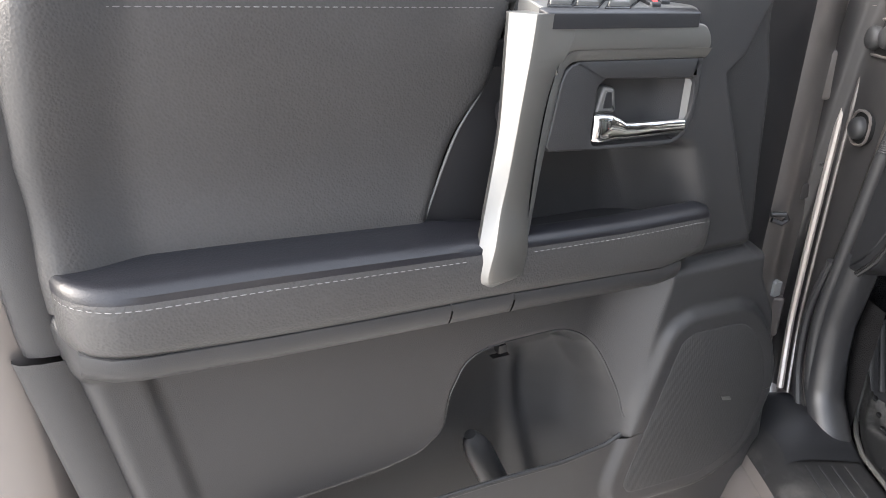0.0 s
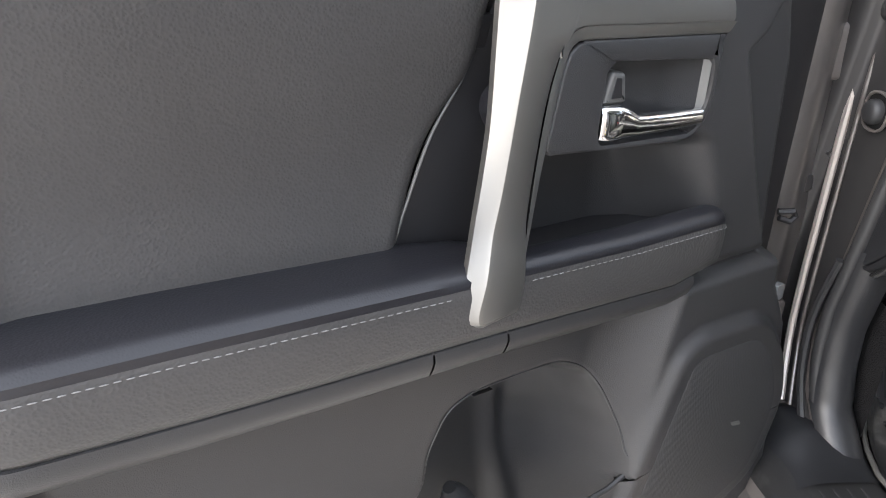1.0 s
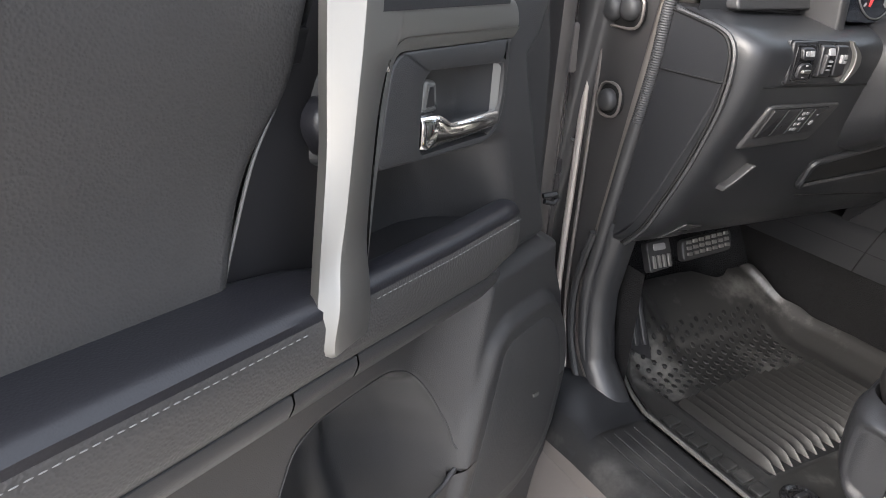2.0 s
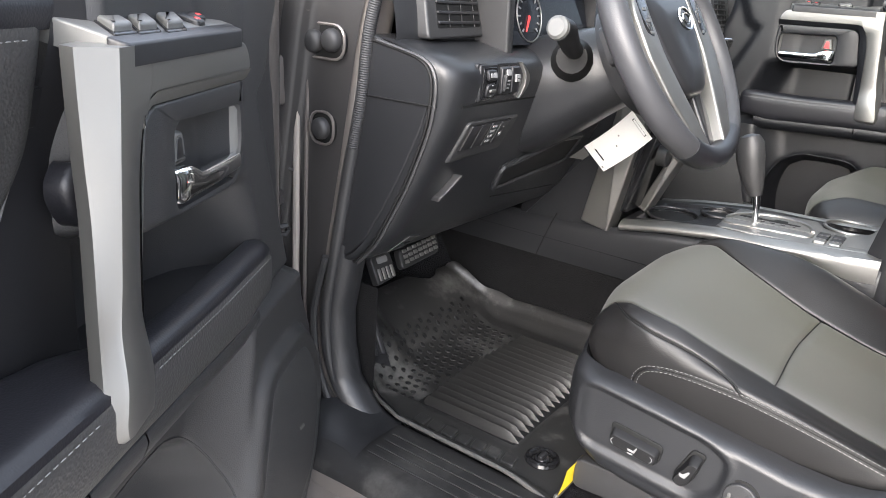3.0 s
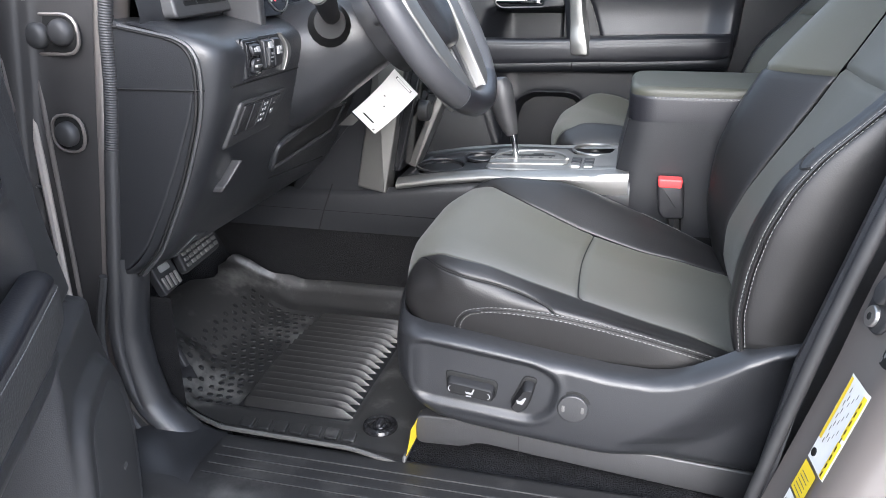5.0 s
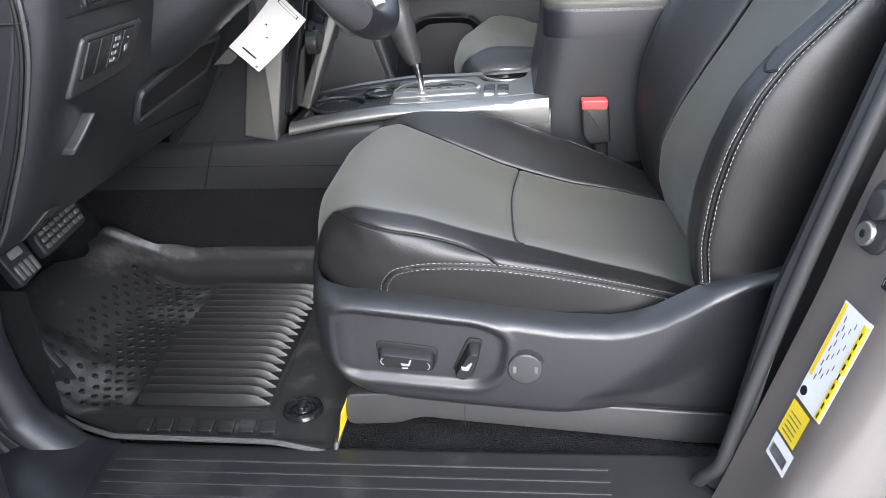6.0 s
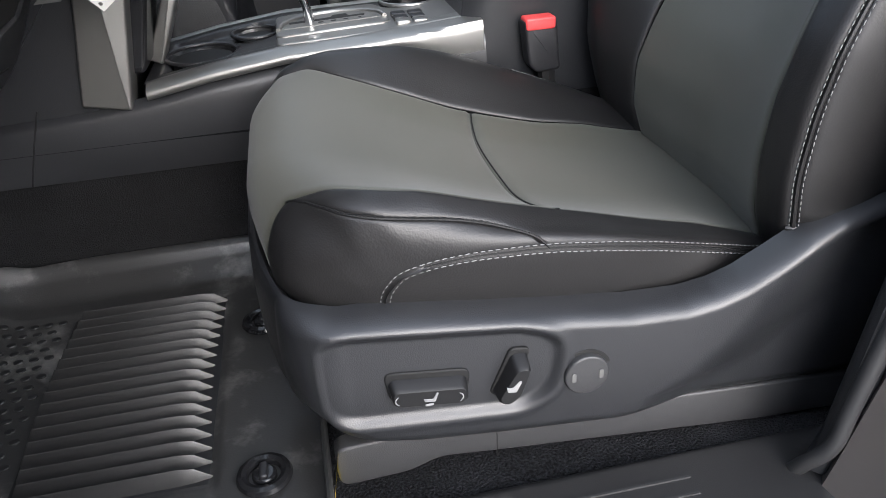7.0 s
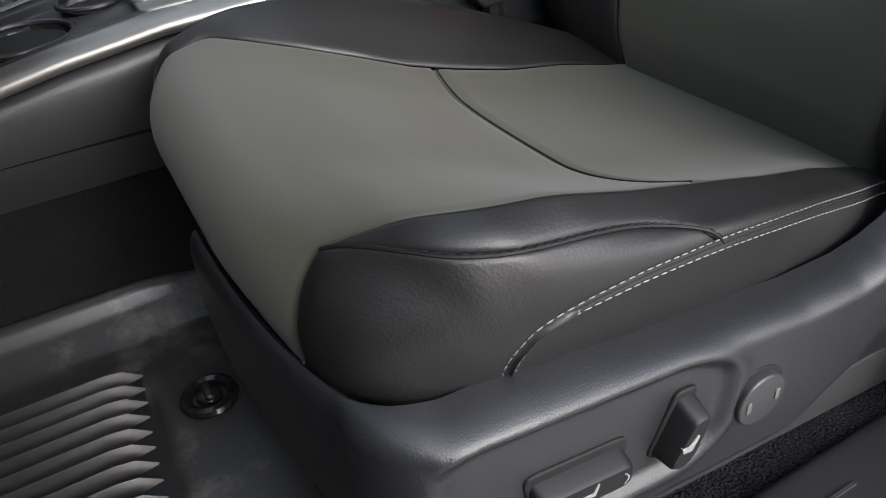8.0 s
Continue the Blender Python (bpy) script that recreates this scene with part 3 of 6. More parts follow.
def build_door(root, flip, full):
    """The inner side of a front door. Depth n grows towards the cabin, u runs from the hinge to the free end."""
    K = -1 if flip else 1
    # the far door takes darker copies of the trim, for its shade
    SHELL, SOFT, GRIP = (TRIM, VINYL, TRIM_DARK) if full else (FAR_DOOR_TRIM, VINYL_BLACK, FAR_DOOR_TRIM)

    def P(u, z, n):
        return u, K * n, z

    def uL(z):
        return np.interp(z, [0.45, 0.76, 0.94, 1.0, 1.09, 1.21, 1.26], [0.985, 1.03, 1.068, 1.075, 1.082, 1.072, 1.06])

    def uR(z):
        return np.interp(z, [0.45, 0.52, 0.58, 0.708, 0.807, 0.869, 1.0, 1.128, 1.178, 1.206, 1.26], [0.2, 0.15, 0.135, 0.15, 0.175, 0.215, 0.236, 0.252, 0.27, 0.275, 0.27])

    mouth = [(0.683, 0.782), (0.664, 0.822), (0.635, 0.835), (0.58, 0.8365), (0.525, 0.834), (0.48, 0.806), (0.454, 0.752), (0.446, 0.71)]
    pocket = rounded(mouth + [(0.45, 0.66), (0.45, 0.45), (1.05, 0.45), (1.05, 0.68), (0.97, 0.70), (0.85, 0.706), (0.763, 0.708), (0.716, 0.716), (0.687, 0.738)], 0.012)
    lip_z = lambda a: np.interp(a, [0.44, 0.452, 0.47, 0.54, 0.656, 0.97, 1.1], [0.69, 0.685, 0.678, 0.674, 0.682, 0.694, 0.697])
    speaker = rounded([(0.389, 0.818), (0.366, 0.829), (0.262, 0.825), (0.208, 0.766), (0.184, 0.694), (0.212, 0.6), (0.284, 0.572), (0.437, 0.588), (0.455, 0.612)], 0.03)
    ns, nt = (260, 230) if full else (90, 80)

    def relief(u, z, below):
        n = np.full(z.shape, -0.03)
        # upper field lies behind the soft panel
        n = n - 0.06 * sm(0.955, 0.985, z) * sm(0.60, 0.64, u)
        # front field: convex roll, with a crease towards the hinge
        crease = np.interp(z, [0.45, 0.87, 1.0, 1.14, 1.16, 1.24], [0.2, 0.235, 0.30, 0.365, 0.34, 0.30])
        n = n + 0.020 * sm(0.47, 0.40, u) * sm(0.9, 0.93, z) - 0.016 * sm(crease + 0.006, crease - 0.012, u) * sm(0.86, 0.9, z)
        # storage tray with a long concave end
        end = np.interp(z, [0.955, 1.0, 1.07], [0.35, 0.362, 0.392])
        n = n - 0.064 * sm(1.072, 1.052, z) * sm(0, 0.075, u - end) * sm(0.66, 0.63, u) * sm(0.9, 0.93, z)
        # lower field
        low = sm(0.915, 0.9, z)
        pillar = 0.402 + 0.036 * (0.896 - z) / 0.17
        fall = np.clip((u - pillar) / 0.075, 0, 1)
        field = -0.046 * (1 - (1 - fall) ** 1.7) - 0.001
        field = field + 0.008 * sm(0.068, 0.052, uL(z) - u)
        if below:
            field = -0.001 - 0.03 * sm(0.85, 1.0, u)
        n = n * (1 - low) + low * field
        if not below:
            d = sdf(pocket, u, z)
            wall = low * sm(0.425, 0.45, u)
            n = n - wall * (0.045 * sm(0.004, -0.022, d) + 0.055 * sm(0.0, -0.08, d))
            n = n + wall * 0.012 * np.exp(-((u - 0.527 - 0.14 * (z - 0.68)) / 0.013) ** 2) * sm(0.785, 0.74, z)
            n = n - 0.03 * sm(0, 0.012, lip_z(u) - z) * sm(-0.006, 0.002, d)
        ds = sdf(speaker, u, z)
        n = n + low * 0.013 * sm(0.026, 0.010, ds)
        # rolled rim
        edge = np.minimum(u - uR(z), uL(z) - u)
        return n - 0.05 * (1 - np.sqrt(np.clip(1 - (1 - np.clip(edge / 0.025, 0, 1)) ** 2, 0, 1)))

    def sheet(z0, z1, rows, below):
        S, T = np.meshgrid(np.linspace(0, 1, ns), np.linspace(0, 1, rows), indexing="ij")
        z = z0 + (z1 - z0) * T
        if below:
            z = 0.45 + (lip_z(uR(z) + (uL(z) - uR(z)) * S) - 0.45) * T
        u = uR(z) + (uL(z) - uR(z)) * S
        n = relief(u, z, below)
        return [P(a, b, c) for a, b, c in zip(u.ravel(), z.ravel(), n.ravel())], [(i * rows + j, i * rows + j + 1, (i + 1) * rows + j + 1, (i + 1) * rows + j) for i in range(ns - 1) for j in range(rows - 1)]
    upper, under = sheet(0.53, 1.24, nt, False), sheet(0.45, 0.7, 40, True)
    vs = upper[0] + under[0]
    fs = upper[1] + [tuple(k + len(upper[0]) for k in f) for f in under[1]]
    part("trim_panel", (vs, fs), SHELL, root, "moulded grey door trim with a bottle pocket", sharp=50)
    rim = spline(mouth, 80)
    rn = relief(rim[:, 0], rim[:, 1], False)
    part("pocket_rim", tube([P(a, b, c + 0.0002) for (a, b), c in zip(rim, rn)], 0.0013, 6), SHELL, root)
    rim = spline([mouth[0], (0.687, 0.738), (0.716, 0.716), (0.763, 0.708), (0.85, 0.706), (0.96, 0.702)], 60)
    rn = relief(rim[:, 0], rim[:, 1], False)
    part("pocket_rim", tube([P(a, b, c + 0.0002) for (a, b), c in zip(rim, rn)], 0.0011, 6), SHELL, root)
    part("pocket_lip", tube([P(a, float(lip_z(a)) - 0.002, -0.004 - 0.03 * float(sm(0.85, 1.0, a))) for a in np.linspace(0.444, 0.99, 60)], 0.0035, 8), SHELL, root)

    # soft upper panel
    edge_u = spline([(0.632, 1.235), (0.641, 1.18), (0.649, 1.131), (0.682, 1.076), (0.718, 0.975)], 60)[:, ::-1]
    edge_u = edge_u[np.argsort(edge_u[:, 0])]

    def soft(s, t):
        zz = 0.968 + 0.262 * t
        a = float(np.interp(zz, edge_u[:, 0], edge_u[:, 1]))
        b = float(uL(zz)) + 0.002
        uu = a + (b - a) * s
        nn = -0.071 + 0.022 * float(sm(1.06, 1.225, zz)) + 0.010 * float(sm(1.06, 0.97, zz)) + 0.022 * float(sm(b - 0.10, b - 0.02, uu))
        nn -= 0.045 * (1 - math.sqrt(max(0, 1 - (1 - min(1, (b - uu) / 0.03)) ** 2)))
        nn -= 0.007 * float(sm(0.008, 0.0, uu - a))
        return P(uu, zz, nn)
    part("upper_panel", grid(soft, 70, 50), SOFT, root, "soft grained vinyl upper panel")
    top = spline([(-0.05, 1.212), (-0.047, 1.222), (-0.05, 1.236), (-0.07, 1.246), (-0.11, 1.248), (-0.15, 1.24)], 16)
    part("belt_cap", loft([[P(uu, q[1], q[0]) for q in top] for uu in np.linspace(0.62, 1.07, 20)], closed=False), VINYL_BLACK, root, "black belt-line cap")
    line = [P(uu, 1.207, -0.0465) for uu in np.linspace(0.66, 1.05, 40)]
    part("stitching", stitches(line, (0, K, 0.3)), THREAD, root, "pale thread")
    groove = [P(uu, zz, -0.072) for zz, uu in edge_u]
    part("seam_piping", tube(groove, 0.0016, 6), SILVER_DARK, root)

    # plastic web behind the pull
    def web(s, t):
        zz = 0.972 + 0.262 * t
        a = float(np.interp(zz, edge_u[:, 0], edge_u[:, 1])) - 0.001
        return P(a + (0.61 - a) * s, zz, -0.076 + 0.028 * float(sm(1.1, 1.22, zz)) + 0.01 * s)
    part("grip_web", grid(web, 12, 30), GRIP, root, "black plastic web behind the pull")
    part("screw_cover", plate(rrect(0.632, 0.664, 1.149, 1.176, 0.002), -0.07, -0.0585, 0.001, lambda a, b, c: P(a, b, c + 0.32 * (b - 1.16) - 0.002)), TRIM_DARK, root)
    if full:
        part("grip_pad", plate(spline([(0.624, 1.124), (0.638, 1.117), (0.642, 1.106), (0.638, 1.093), (0.624, 1.078), (0.606, 1.095)], 30, True), -0.06, -0.04, 0.009, P, dome=0.002), VINYL_BLACK, root, "textured soft grip")

    # armrest: lower face, black pad, seam
    zs = lambda a: np.interp(a, [0.335, 0.365, 0.5, 0.7, 0.9, 1.03, 1.062], [0.962, 0.975, 0.974, 0.9795, 0.987, 0.990, 0.992])
    zb = lambda a: np.interp(a, [0.335, 0.43, 0.65, 0.8, 0.9, 1.045, 1.062], [0.932, 0.918, 0.927, 0.931, 0.9345, 0.942, 0.950])
    us = np.concatenate([np.linspace(0.335, 0.36, 5), np.linspace(0.37, 1.02, 34), 1.062 - 0.042 * np.cos(np.linspace(0.15, math.pi / 2, 10))])

    def back(a):
        return float(0.055 * (1 - math.sqrt(max(0, 1 - max(0, (a - 1.0) / 0.0625) ** 2))) + 0.03 * sm(0.37, 0.335, a))
    face = [[P(a, zz, nn - back(a)) for nn, zz in spline([(-0.03, zb(a) - 0.002), (-0.004, zb(a)), (0.004, zb(a) + 0.008), (0.0055, zs(a) - 0.012), (0.003, zs(a))], 12)] for a in us]
    part("armrest_face", loft(face, closed=False), SOFT, root, "grained vinyl armrest face")

    def shelf_n(a):
        return float(np.interp(a, [0.335, 0.62, 0.655, 0.72], [-0.022, -0.024, -0.06, -0.078]))
    pad = [[P(a, zz, max(nn, shelf_n(a) - 0.02) - back(a)) for nn, zz in spline([(0.003, zs(a) - 0.0012), (0.003, zs(a) + 0.004), (-0.003, zs(a) + 0.0105), (-0.014, zs(a) + 0.0135), (shelf_n(a) * 0.65, zs(a) + 0.0135),
            (shelf_n(a), zs(a) + 0.012), (shelf_n(a) - 0.004, zs(a) - 0.01)], 16)] for a in us]
    part("armrest_pad", loft(pad, closed=False), VINYL_BLACK, root, "black padded armrest top")
    part("stitching", stitches([P(a, zs(a) - 0.0042, 0.0052 - back(a)) for a in us[(us < 0.632) & (us > 0.345)]], (0, K, 0.1)), THREAD, root)
    part("stitching", stitches([P(a, zs(a) - 0.0042, 0.0052 - back(a)) for a in us[us > 0.69]], (0, K, 0.1)), THREAD, root)

    # strip below the armrest, in three pieces
    for a0, a1 in ((0.40, 0.641), (0.643, 0.716), (0.718, 1.05)):
        rows = [[P(a, zz, nn - back(a) * 0.8) for nn, zz in spline([(-0.014, zb(a) + 0.006), (0.0, zb(a) + 0.0005), (0.003, zb(a) - 0.005), (-0.003, zb(a) - 0.022), (-0.012, zb(a) - 0.026), (-0.034, zb(a) - 0.027)], 10)] for a in np.linspace(a0, a1, 16)]
        part("lower_strip", loft(rows, closed=False), SHELL, root)

    part("tray_floor", grid(lambda s, t: P(0.635 - 0.29 * s, 0.966, -0.1 + 0.085 * t), 8, 4), TRIM_DARK, root)

    # handle bezel with scoop
    bez = rounded([(0.616, 1.073), (0.612, 1.09), (0.603, 1.144), (0.598, 1.156), (0.584, 1.1615), (0.415, 1.1605), (0.412, 1.14), (0.414, 1.092), (0.427, 1.071), (0.452, 1.0655)], 0.012)
    hole = rounded([(0.557, 1.0755), (0.440, 1.0735), (0.4265, 1.082), (0.4195, 1.108), (0.4205, 1.138), (0.548, 1.1425), (0.5555, 1.135)], 0.010)
    hn = 60
    rs = lambda o: spline(np.vstack([o, o[:1]]), hn + 1)[:-1]

    def align(o):
        o = rs(o)
        c = o.mean(0)
        ang = np.arctan2(o[:, 1] - c[1], o[:, 0] - c[0])
        o = o if ((ang[1] - ang[0] + math.pi) % (2 * math.pi) - math.pi) > 0 else o[::-1]
        ang = np.arctan2(o[:, 1] - c[1], o[:, 0] - c[0])
        return np.roll(o, -int(np.argmin(np.abs(ang))), 0)
    bo, ho = align(bez), align(hole)
    rings = [[P(p[0], p[1], -0.05) for p in bo], [P(p[0], p[1], -0.0095) for p in bo], [P(p[0], p[1], -0.0072) for p in inset(bo, 0.0008)], [P(p[0], p[1], -0.0065) for p in inset(bo, 0.0025)],
             [P(p[0], p[1], -0.0065) for p in inset(ho, -0.0045)], [P(p[0], p[1], -0.0075) for p in inset(ho, -0.0012)], [P(p[0], p[1], -0.012) for p in ho],
             [P(p[0], p[1], -0.040) for p in inset(ho, 0.003)], [P(p[0], p[1], -0.056) for p in inset(ho, 0.011)], [P(p[0], p[1], -0.062) for p in inset(ho, 0.026)]]
    hb = part("handle_bezel", loft(rings, caps=True), SHELL, root, "charcoal handle surround with a scoop", sharp=50)
    part("scoop_edge", loft([[P(uu, 1.137 - 0.05 * t, nn) for uu, nn in ((0.4215, -0.010), (0.4245, -0.0125), (0.438, -0.045), (0.442, -0.055))] for t in np.linspace(0, 1, 8)], closed=False), SILVER_DARK, hb, "pale scoop end")
    lever = []
    for uu, c, h, m, w in ((0.4225, 1.0868, 0.004, -0.013, 0.003), (0.4265, 1.0868, 0.0076, -0.011, 0.006), (0.47, 1.0868, 0.0085, -0.010, 0.007), (0.50, 1.0870, 0.0090, -0.010, 0.007), (0.514, 1.0876, 0.0096, -0.010, 0.007),
                           (0.523, 1.0905, 0.0125, -0.010, 0.007), (0.534, 1.0922, 0.0146, -0.010, 0.0075), (0.549, 1.0922, 0.0150, -0.010, 0.0075), (0.5555, 1.0922, 0.0142, -0.012, 0.005)):
        ring = []
        for k in range(18):
            a_ = 2 * math.pi * k / 18
            cs, sn = math.cos(a_), math.sin(a_)
            ring.append(P(uu, c + h * math.copysign(abs(sn) ** 0.6, sn), m + w * math.copysign(abs(cs) ** 0.6, cs)))
        lever.append(ring)
    part("handle_lever", loft(lever), CHROME, hb, "chrome pull lever")
    part("lock_tab", plate(rounded([(0.549, 1.106), (0.521, 1.106), (0.526, 1.132), (0.542, 1.134)], 0.004), -0.05, -0.014, 0.004, P), SILVER_DARK, hb)
    part("lock_tab_inset", plate(rounded([(0.541, 1.111), (0.528, 1.111), (0.531, 1.128), (0.538, 1.128)], 0.002), -0.024, -0.0134, 0.0008, P), TRIM_DARK if full else RED, hb)

    # silver pull and top bezel
    rows = []
    def eased(zz, zs_, vs_):
        w = 0.014 * min(1.0, (zz - 0.942) / 0.03)
        return float(np.mean(np.interp(zz + w * np.linspace(-1, 1, 9), zs_, vs_)))
    for zz in np.concatenate([np.linspace(0.942, 0.965, 7), np.linspace(0.975, 1.206, 34)]):
        a, na = (eased(zz, [0.942, 0.947, 0.956, 0.99, 1.026, 1.064, 1.1, 1.125, 1.17, 1.206], q) for q in (
            [0.684, 0.689, 0.694, 0.688, 0.681, 0.673, 0.667, 0.665, 0.664, 0.664], [0.0, 0.002, 0.002, -0.001, -0.005, -0.009, -0.012, -0.0145, -0.016, -0.016]))
        m = eased(zz, [0.942, 0.947, 0.96, 0.986, 1.046, 1.09, 1.13, 1.17, 1.206], [0.676, 0.68, 0.682, 0.675, 0.663, 0.6575, 0.653, 0.648, 0.645])
        b = eased(zz, [0.942, 0.946, 0.955, 0.985, 1.042, 1.065, 1.121, 1.15, 1.165, 1.172, 1.206], [0.648, 0.64, 0.634, 0.633, 0.6305, 0.629, 0.623, 0.616, 0.609, 0.60, 0.598])
        f = 0.0025 * float(sm(1.155, 1.168, zz))
        e = 0.007 * float(sm(0.950, 0.942, zz)) - 0.0075 * float(sm(1.03, 0.975, zz))
        sec = [(a - 0.005, na - 0.012), (a - 0.001, na - 0.003), (a, na), (m + 0.004, 0.0005 - e), (m + 0.0015, 0.0035 - e), (m - 0.003, 0.0045 - e), (b + 0.004, 0.0005 - e), (b + 0.001, -0.0015 - e + f), (b, -0.006 - e + 2.5 * f), (b + 0.002, -0.038)]
        rows.append([P(p[0], zz, p[1]) for p in sec])
    part("pull_handle", loft(rows), SILVER, root, "satin silver faceted pull handle", sharp=36)
    corner = spline([(0.616, 1.150), (0.613, 1.1585), (0.607, 1.167), (0.598, 1.1713), (0.584, 1.172)], 10)
    top_bez = [(0.632, 1.150), (0.634, 1.199), (0.440, 1.1965), (0.426, 1.1955), (0.4165, 1.186), (0.4125, 1.1708)]
    part("bezel_bar", plate(arr(list(rounded(top_bez, 0.006))[6:] + [tuple(q) for q in corner[::-1]]), -0.035, 0.0006, 0.0022, P), SILVER, root, "satin silver top bezel")
    lip_out = spline([(0.411, 1.1715), (0.50, 1.1718), (0.584, 1.1725), (0.598, 1.1715), (0.608, 1.167), (0.6135, 1.158), (0.6175, 1.148), (0.624, 1.118), (0.6295, 1.065), (0.634, 0.982), (0.637, 0.968)], 60)
    lip_in = spline([(0.411, 1.1600), (0.50, 1.1605), (0.580, 1.1612), (0.592, 1.1598), (0.599, 1.155), (0.6025, 1.146), (0.6055, 1.130), (0.611, 1.094), (0.617, 1.055), (0.6255, 0.979), (0.627, 0.968)], 60)
    part("bezel_lip", loft([[P(*a_, 0.0004), P(*(a_ * 0.85 + b_ * 0.15), -0.0006), P(*(a_ * 0.15 + b_ * 0.85), -0.0052), P(*b_, -0.008), P(*b_, -0.04)] for a_, b_ in zip(lip_out, lip_in)], closed=False), SILVER_DARK if full else SHELL, root, "dull grey lip inside the silver bezel")

    # switch panel on top
    def sw(a, b, c):
        return P(a, 1.2 + 0.25 * -b + c, b)
    pod = rounded([(0.63, -0.003), (0.635, -0.09), (0.46, -0.10), (0.428, -0.05), (0.432, -0.006), (0.445, -0.003)], 0.014)
    sp = part("switch_panel", plate(pod, -0.01, 0.008, 0.002, sw), SILVER_DARK, root, "dull grey window switch panel")
    part("panel_edge", plate(rounded([(0.634, 0.003), (0.636, -0.012), (0.436, -0.012), (0.438, 0.003)], 0.004), -0.0065, 0.0082, 0.002, sw), TRIM_DARK, sp)
    rockers = [[(0.592, -0.052), (0.566, -0.046), (0.596, -0.012), (0.624, -0.012)], [(0.55, -0.052), (0.522, -0.046), (0.566, -0.010), (0.595, -0.010)], [(0.508, -0.05), (0.476, -0.044), (0.528, -0.008), (0.558, -0.008)]]
    for quad in rockers if full else [[(0.56, -0.052), (0.53, -0.052), (0.54, -0.016), (0.57, -0.016)]]:
        q = arr(quad)
        c = q.mean(0)
        part("switch_well", plate(rounded([tuple(c + (p - c) * 1.1) for p in q], 0.003), 0.0, 0.0095, 0.001, sw), GLOSS, sp)
        tilt = lambda u_, b_, c_: sw(u_, b_, c_ + 0.09 * (b_ + 0.03) if c_ > 0.005 else c_)
        part("window_switch", plate(rounded([tuple(c + (p - c) * 0.92) for p in q], 0.004), 0.0, 0.0135, 0.003, tilt), SILVER_DARK, sp, "grey window switch")
    for cu, cn in ((0.488, -0.022), (0.468, -0.030)):
        part("lock_switch", plate(rrect(cu - 0.007, cu + 0.007, cn - 0.010, cn + 0.010, 0.002), 0.0, 0.0125, 0.002, sw), TRIM_DARK, sp)
        part("lock_mark", plate(rrect(cu - 0.003, cu + 0.003, cn + 0.004, cn + 0.008, 0.001), 0.012, 0.0132, 0.0003, sw), RED if cu < 0.49 else WHITE, sp)

    # speaker cover
    gr = part("speaker_grille", plate(inset(speaker, 0.004), -0.04, 0.0125, 0.006, P), GRILLE, root, "fine dark speaker mesh", sharp=60)
    if full:
        part("emblem", plate(rounded([(0.285, 0.706), (0.268, 0.702), (0.262, 0.694), (0.28, 0.698)], 0.002), 0.012, 0.0134, 0.0004, P), SILVER_DARK, gr)
        part("bottle_rib", tube([P(0.622 - 0.006 * k, 0.682 - 0.012 * k, -0.092) for k in range(9)], [0.008, 0.015, 0.018, 0.019, 0.019, 0.019, 0.019, 0.019, 0.019], 14), SHELL, root)
        tree = [rrect(0.553 + du, 0.553 + du + w, 0.768 + dz, 0.768 + dz + h, 0.002) for du, dz, w, h in ((0, 0, 0.026, 0.002), (0, 0.022, 0.026, 0.002), (0.006, 0.006, 0.013, 0.012))]
        for o in tree:
            part("moulded_mark", plate(o, -0.125, -0.115, 0.0006, P), SHELL, root)

    # metal shell
    if full:
        # the trim stands in front of this sheet; only its margins show
        lo = [[P(a, zz, -0.098 - 0.055 * float(sm(0.16, 0.24, a) * sm(1.08, 1.0, a)) + (0.03 * float(sm(0.20, 0.14, a)) + 0.03 * float(sm(1.04, 1.10, a)) - 0.02 * float(sm(0.13, 0.05, a)) - 0.014 * float(sm(1.12, 1.18, a)))) for zz in np.linspace(0.40, 1.235, 24)]
              for a in np.concatenate([np.linspace(0.045, 0.25, 14), np.linspace(0.3, 1.0, 8), np.linspace(1.02, 1.18, 12)])]
        part("inner_skin", loft(lo, closed=False), PAINT, root, "painted inner door skin")
        part("outer_skin", grid(lambda s, t: P(0.02 + 1.17 * s, 0.38 + 0.86 * t, -0.185 - 0.02 * math.sin(math.pi * t)), 10, 10), PAINT, root, "painted outer door skin")
        for a in (0.03, 1.185):
            part("edge_fold", grid(lambda s, t: P(a + 0.008 * math.sin(math.pi * s) * (1 if a > 0.5 else -1), 0.38 + 0.86 * t, -0.185 + 0.085 * s), 6, 10), PAINT, root)
        part("door_weatherstrip", tube([P(*q) for q in spline([(1.15, 1.1, -0.082), (1.148, 0.95, -0.08), (1.135, 0.8, -0.08), (1.105, 0.66, -0.08), (1.05, 0.55, -0.085), (0.9, 0.47, -0.09)], 60)], 0.009, 10), RUBBER, root, "black door weatherstrip")
        part("latch", plate(rrect(1.105, 1.128, 1.0, 1.045, 0.006), -0.085, -0.066, 0.003, P), INK, root)
        part("latch_frame", plate(rrect(1.1, 1.134, 0.994, 1.052, 0.008), -0.085, -0.0685, 0.002, P), STEEL, root)
        part("skin_plug", plate(rrect(1.08, 1.115, 0.72, 0.765, 0.008), -0.09, -0.066, 0.004, P), PAINT, root)
        part("paint_sticker", plate(rrect(0.083, 0.099, 0.782, 0.806, 0.002), -0.1, -0.0695, 0.0005, P), WHITE, root, "small white inspection sticker")
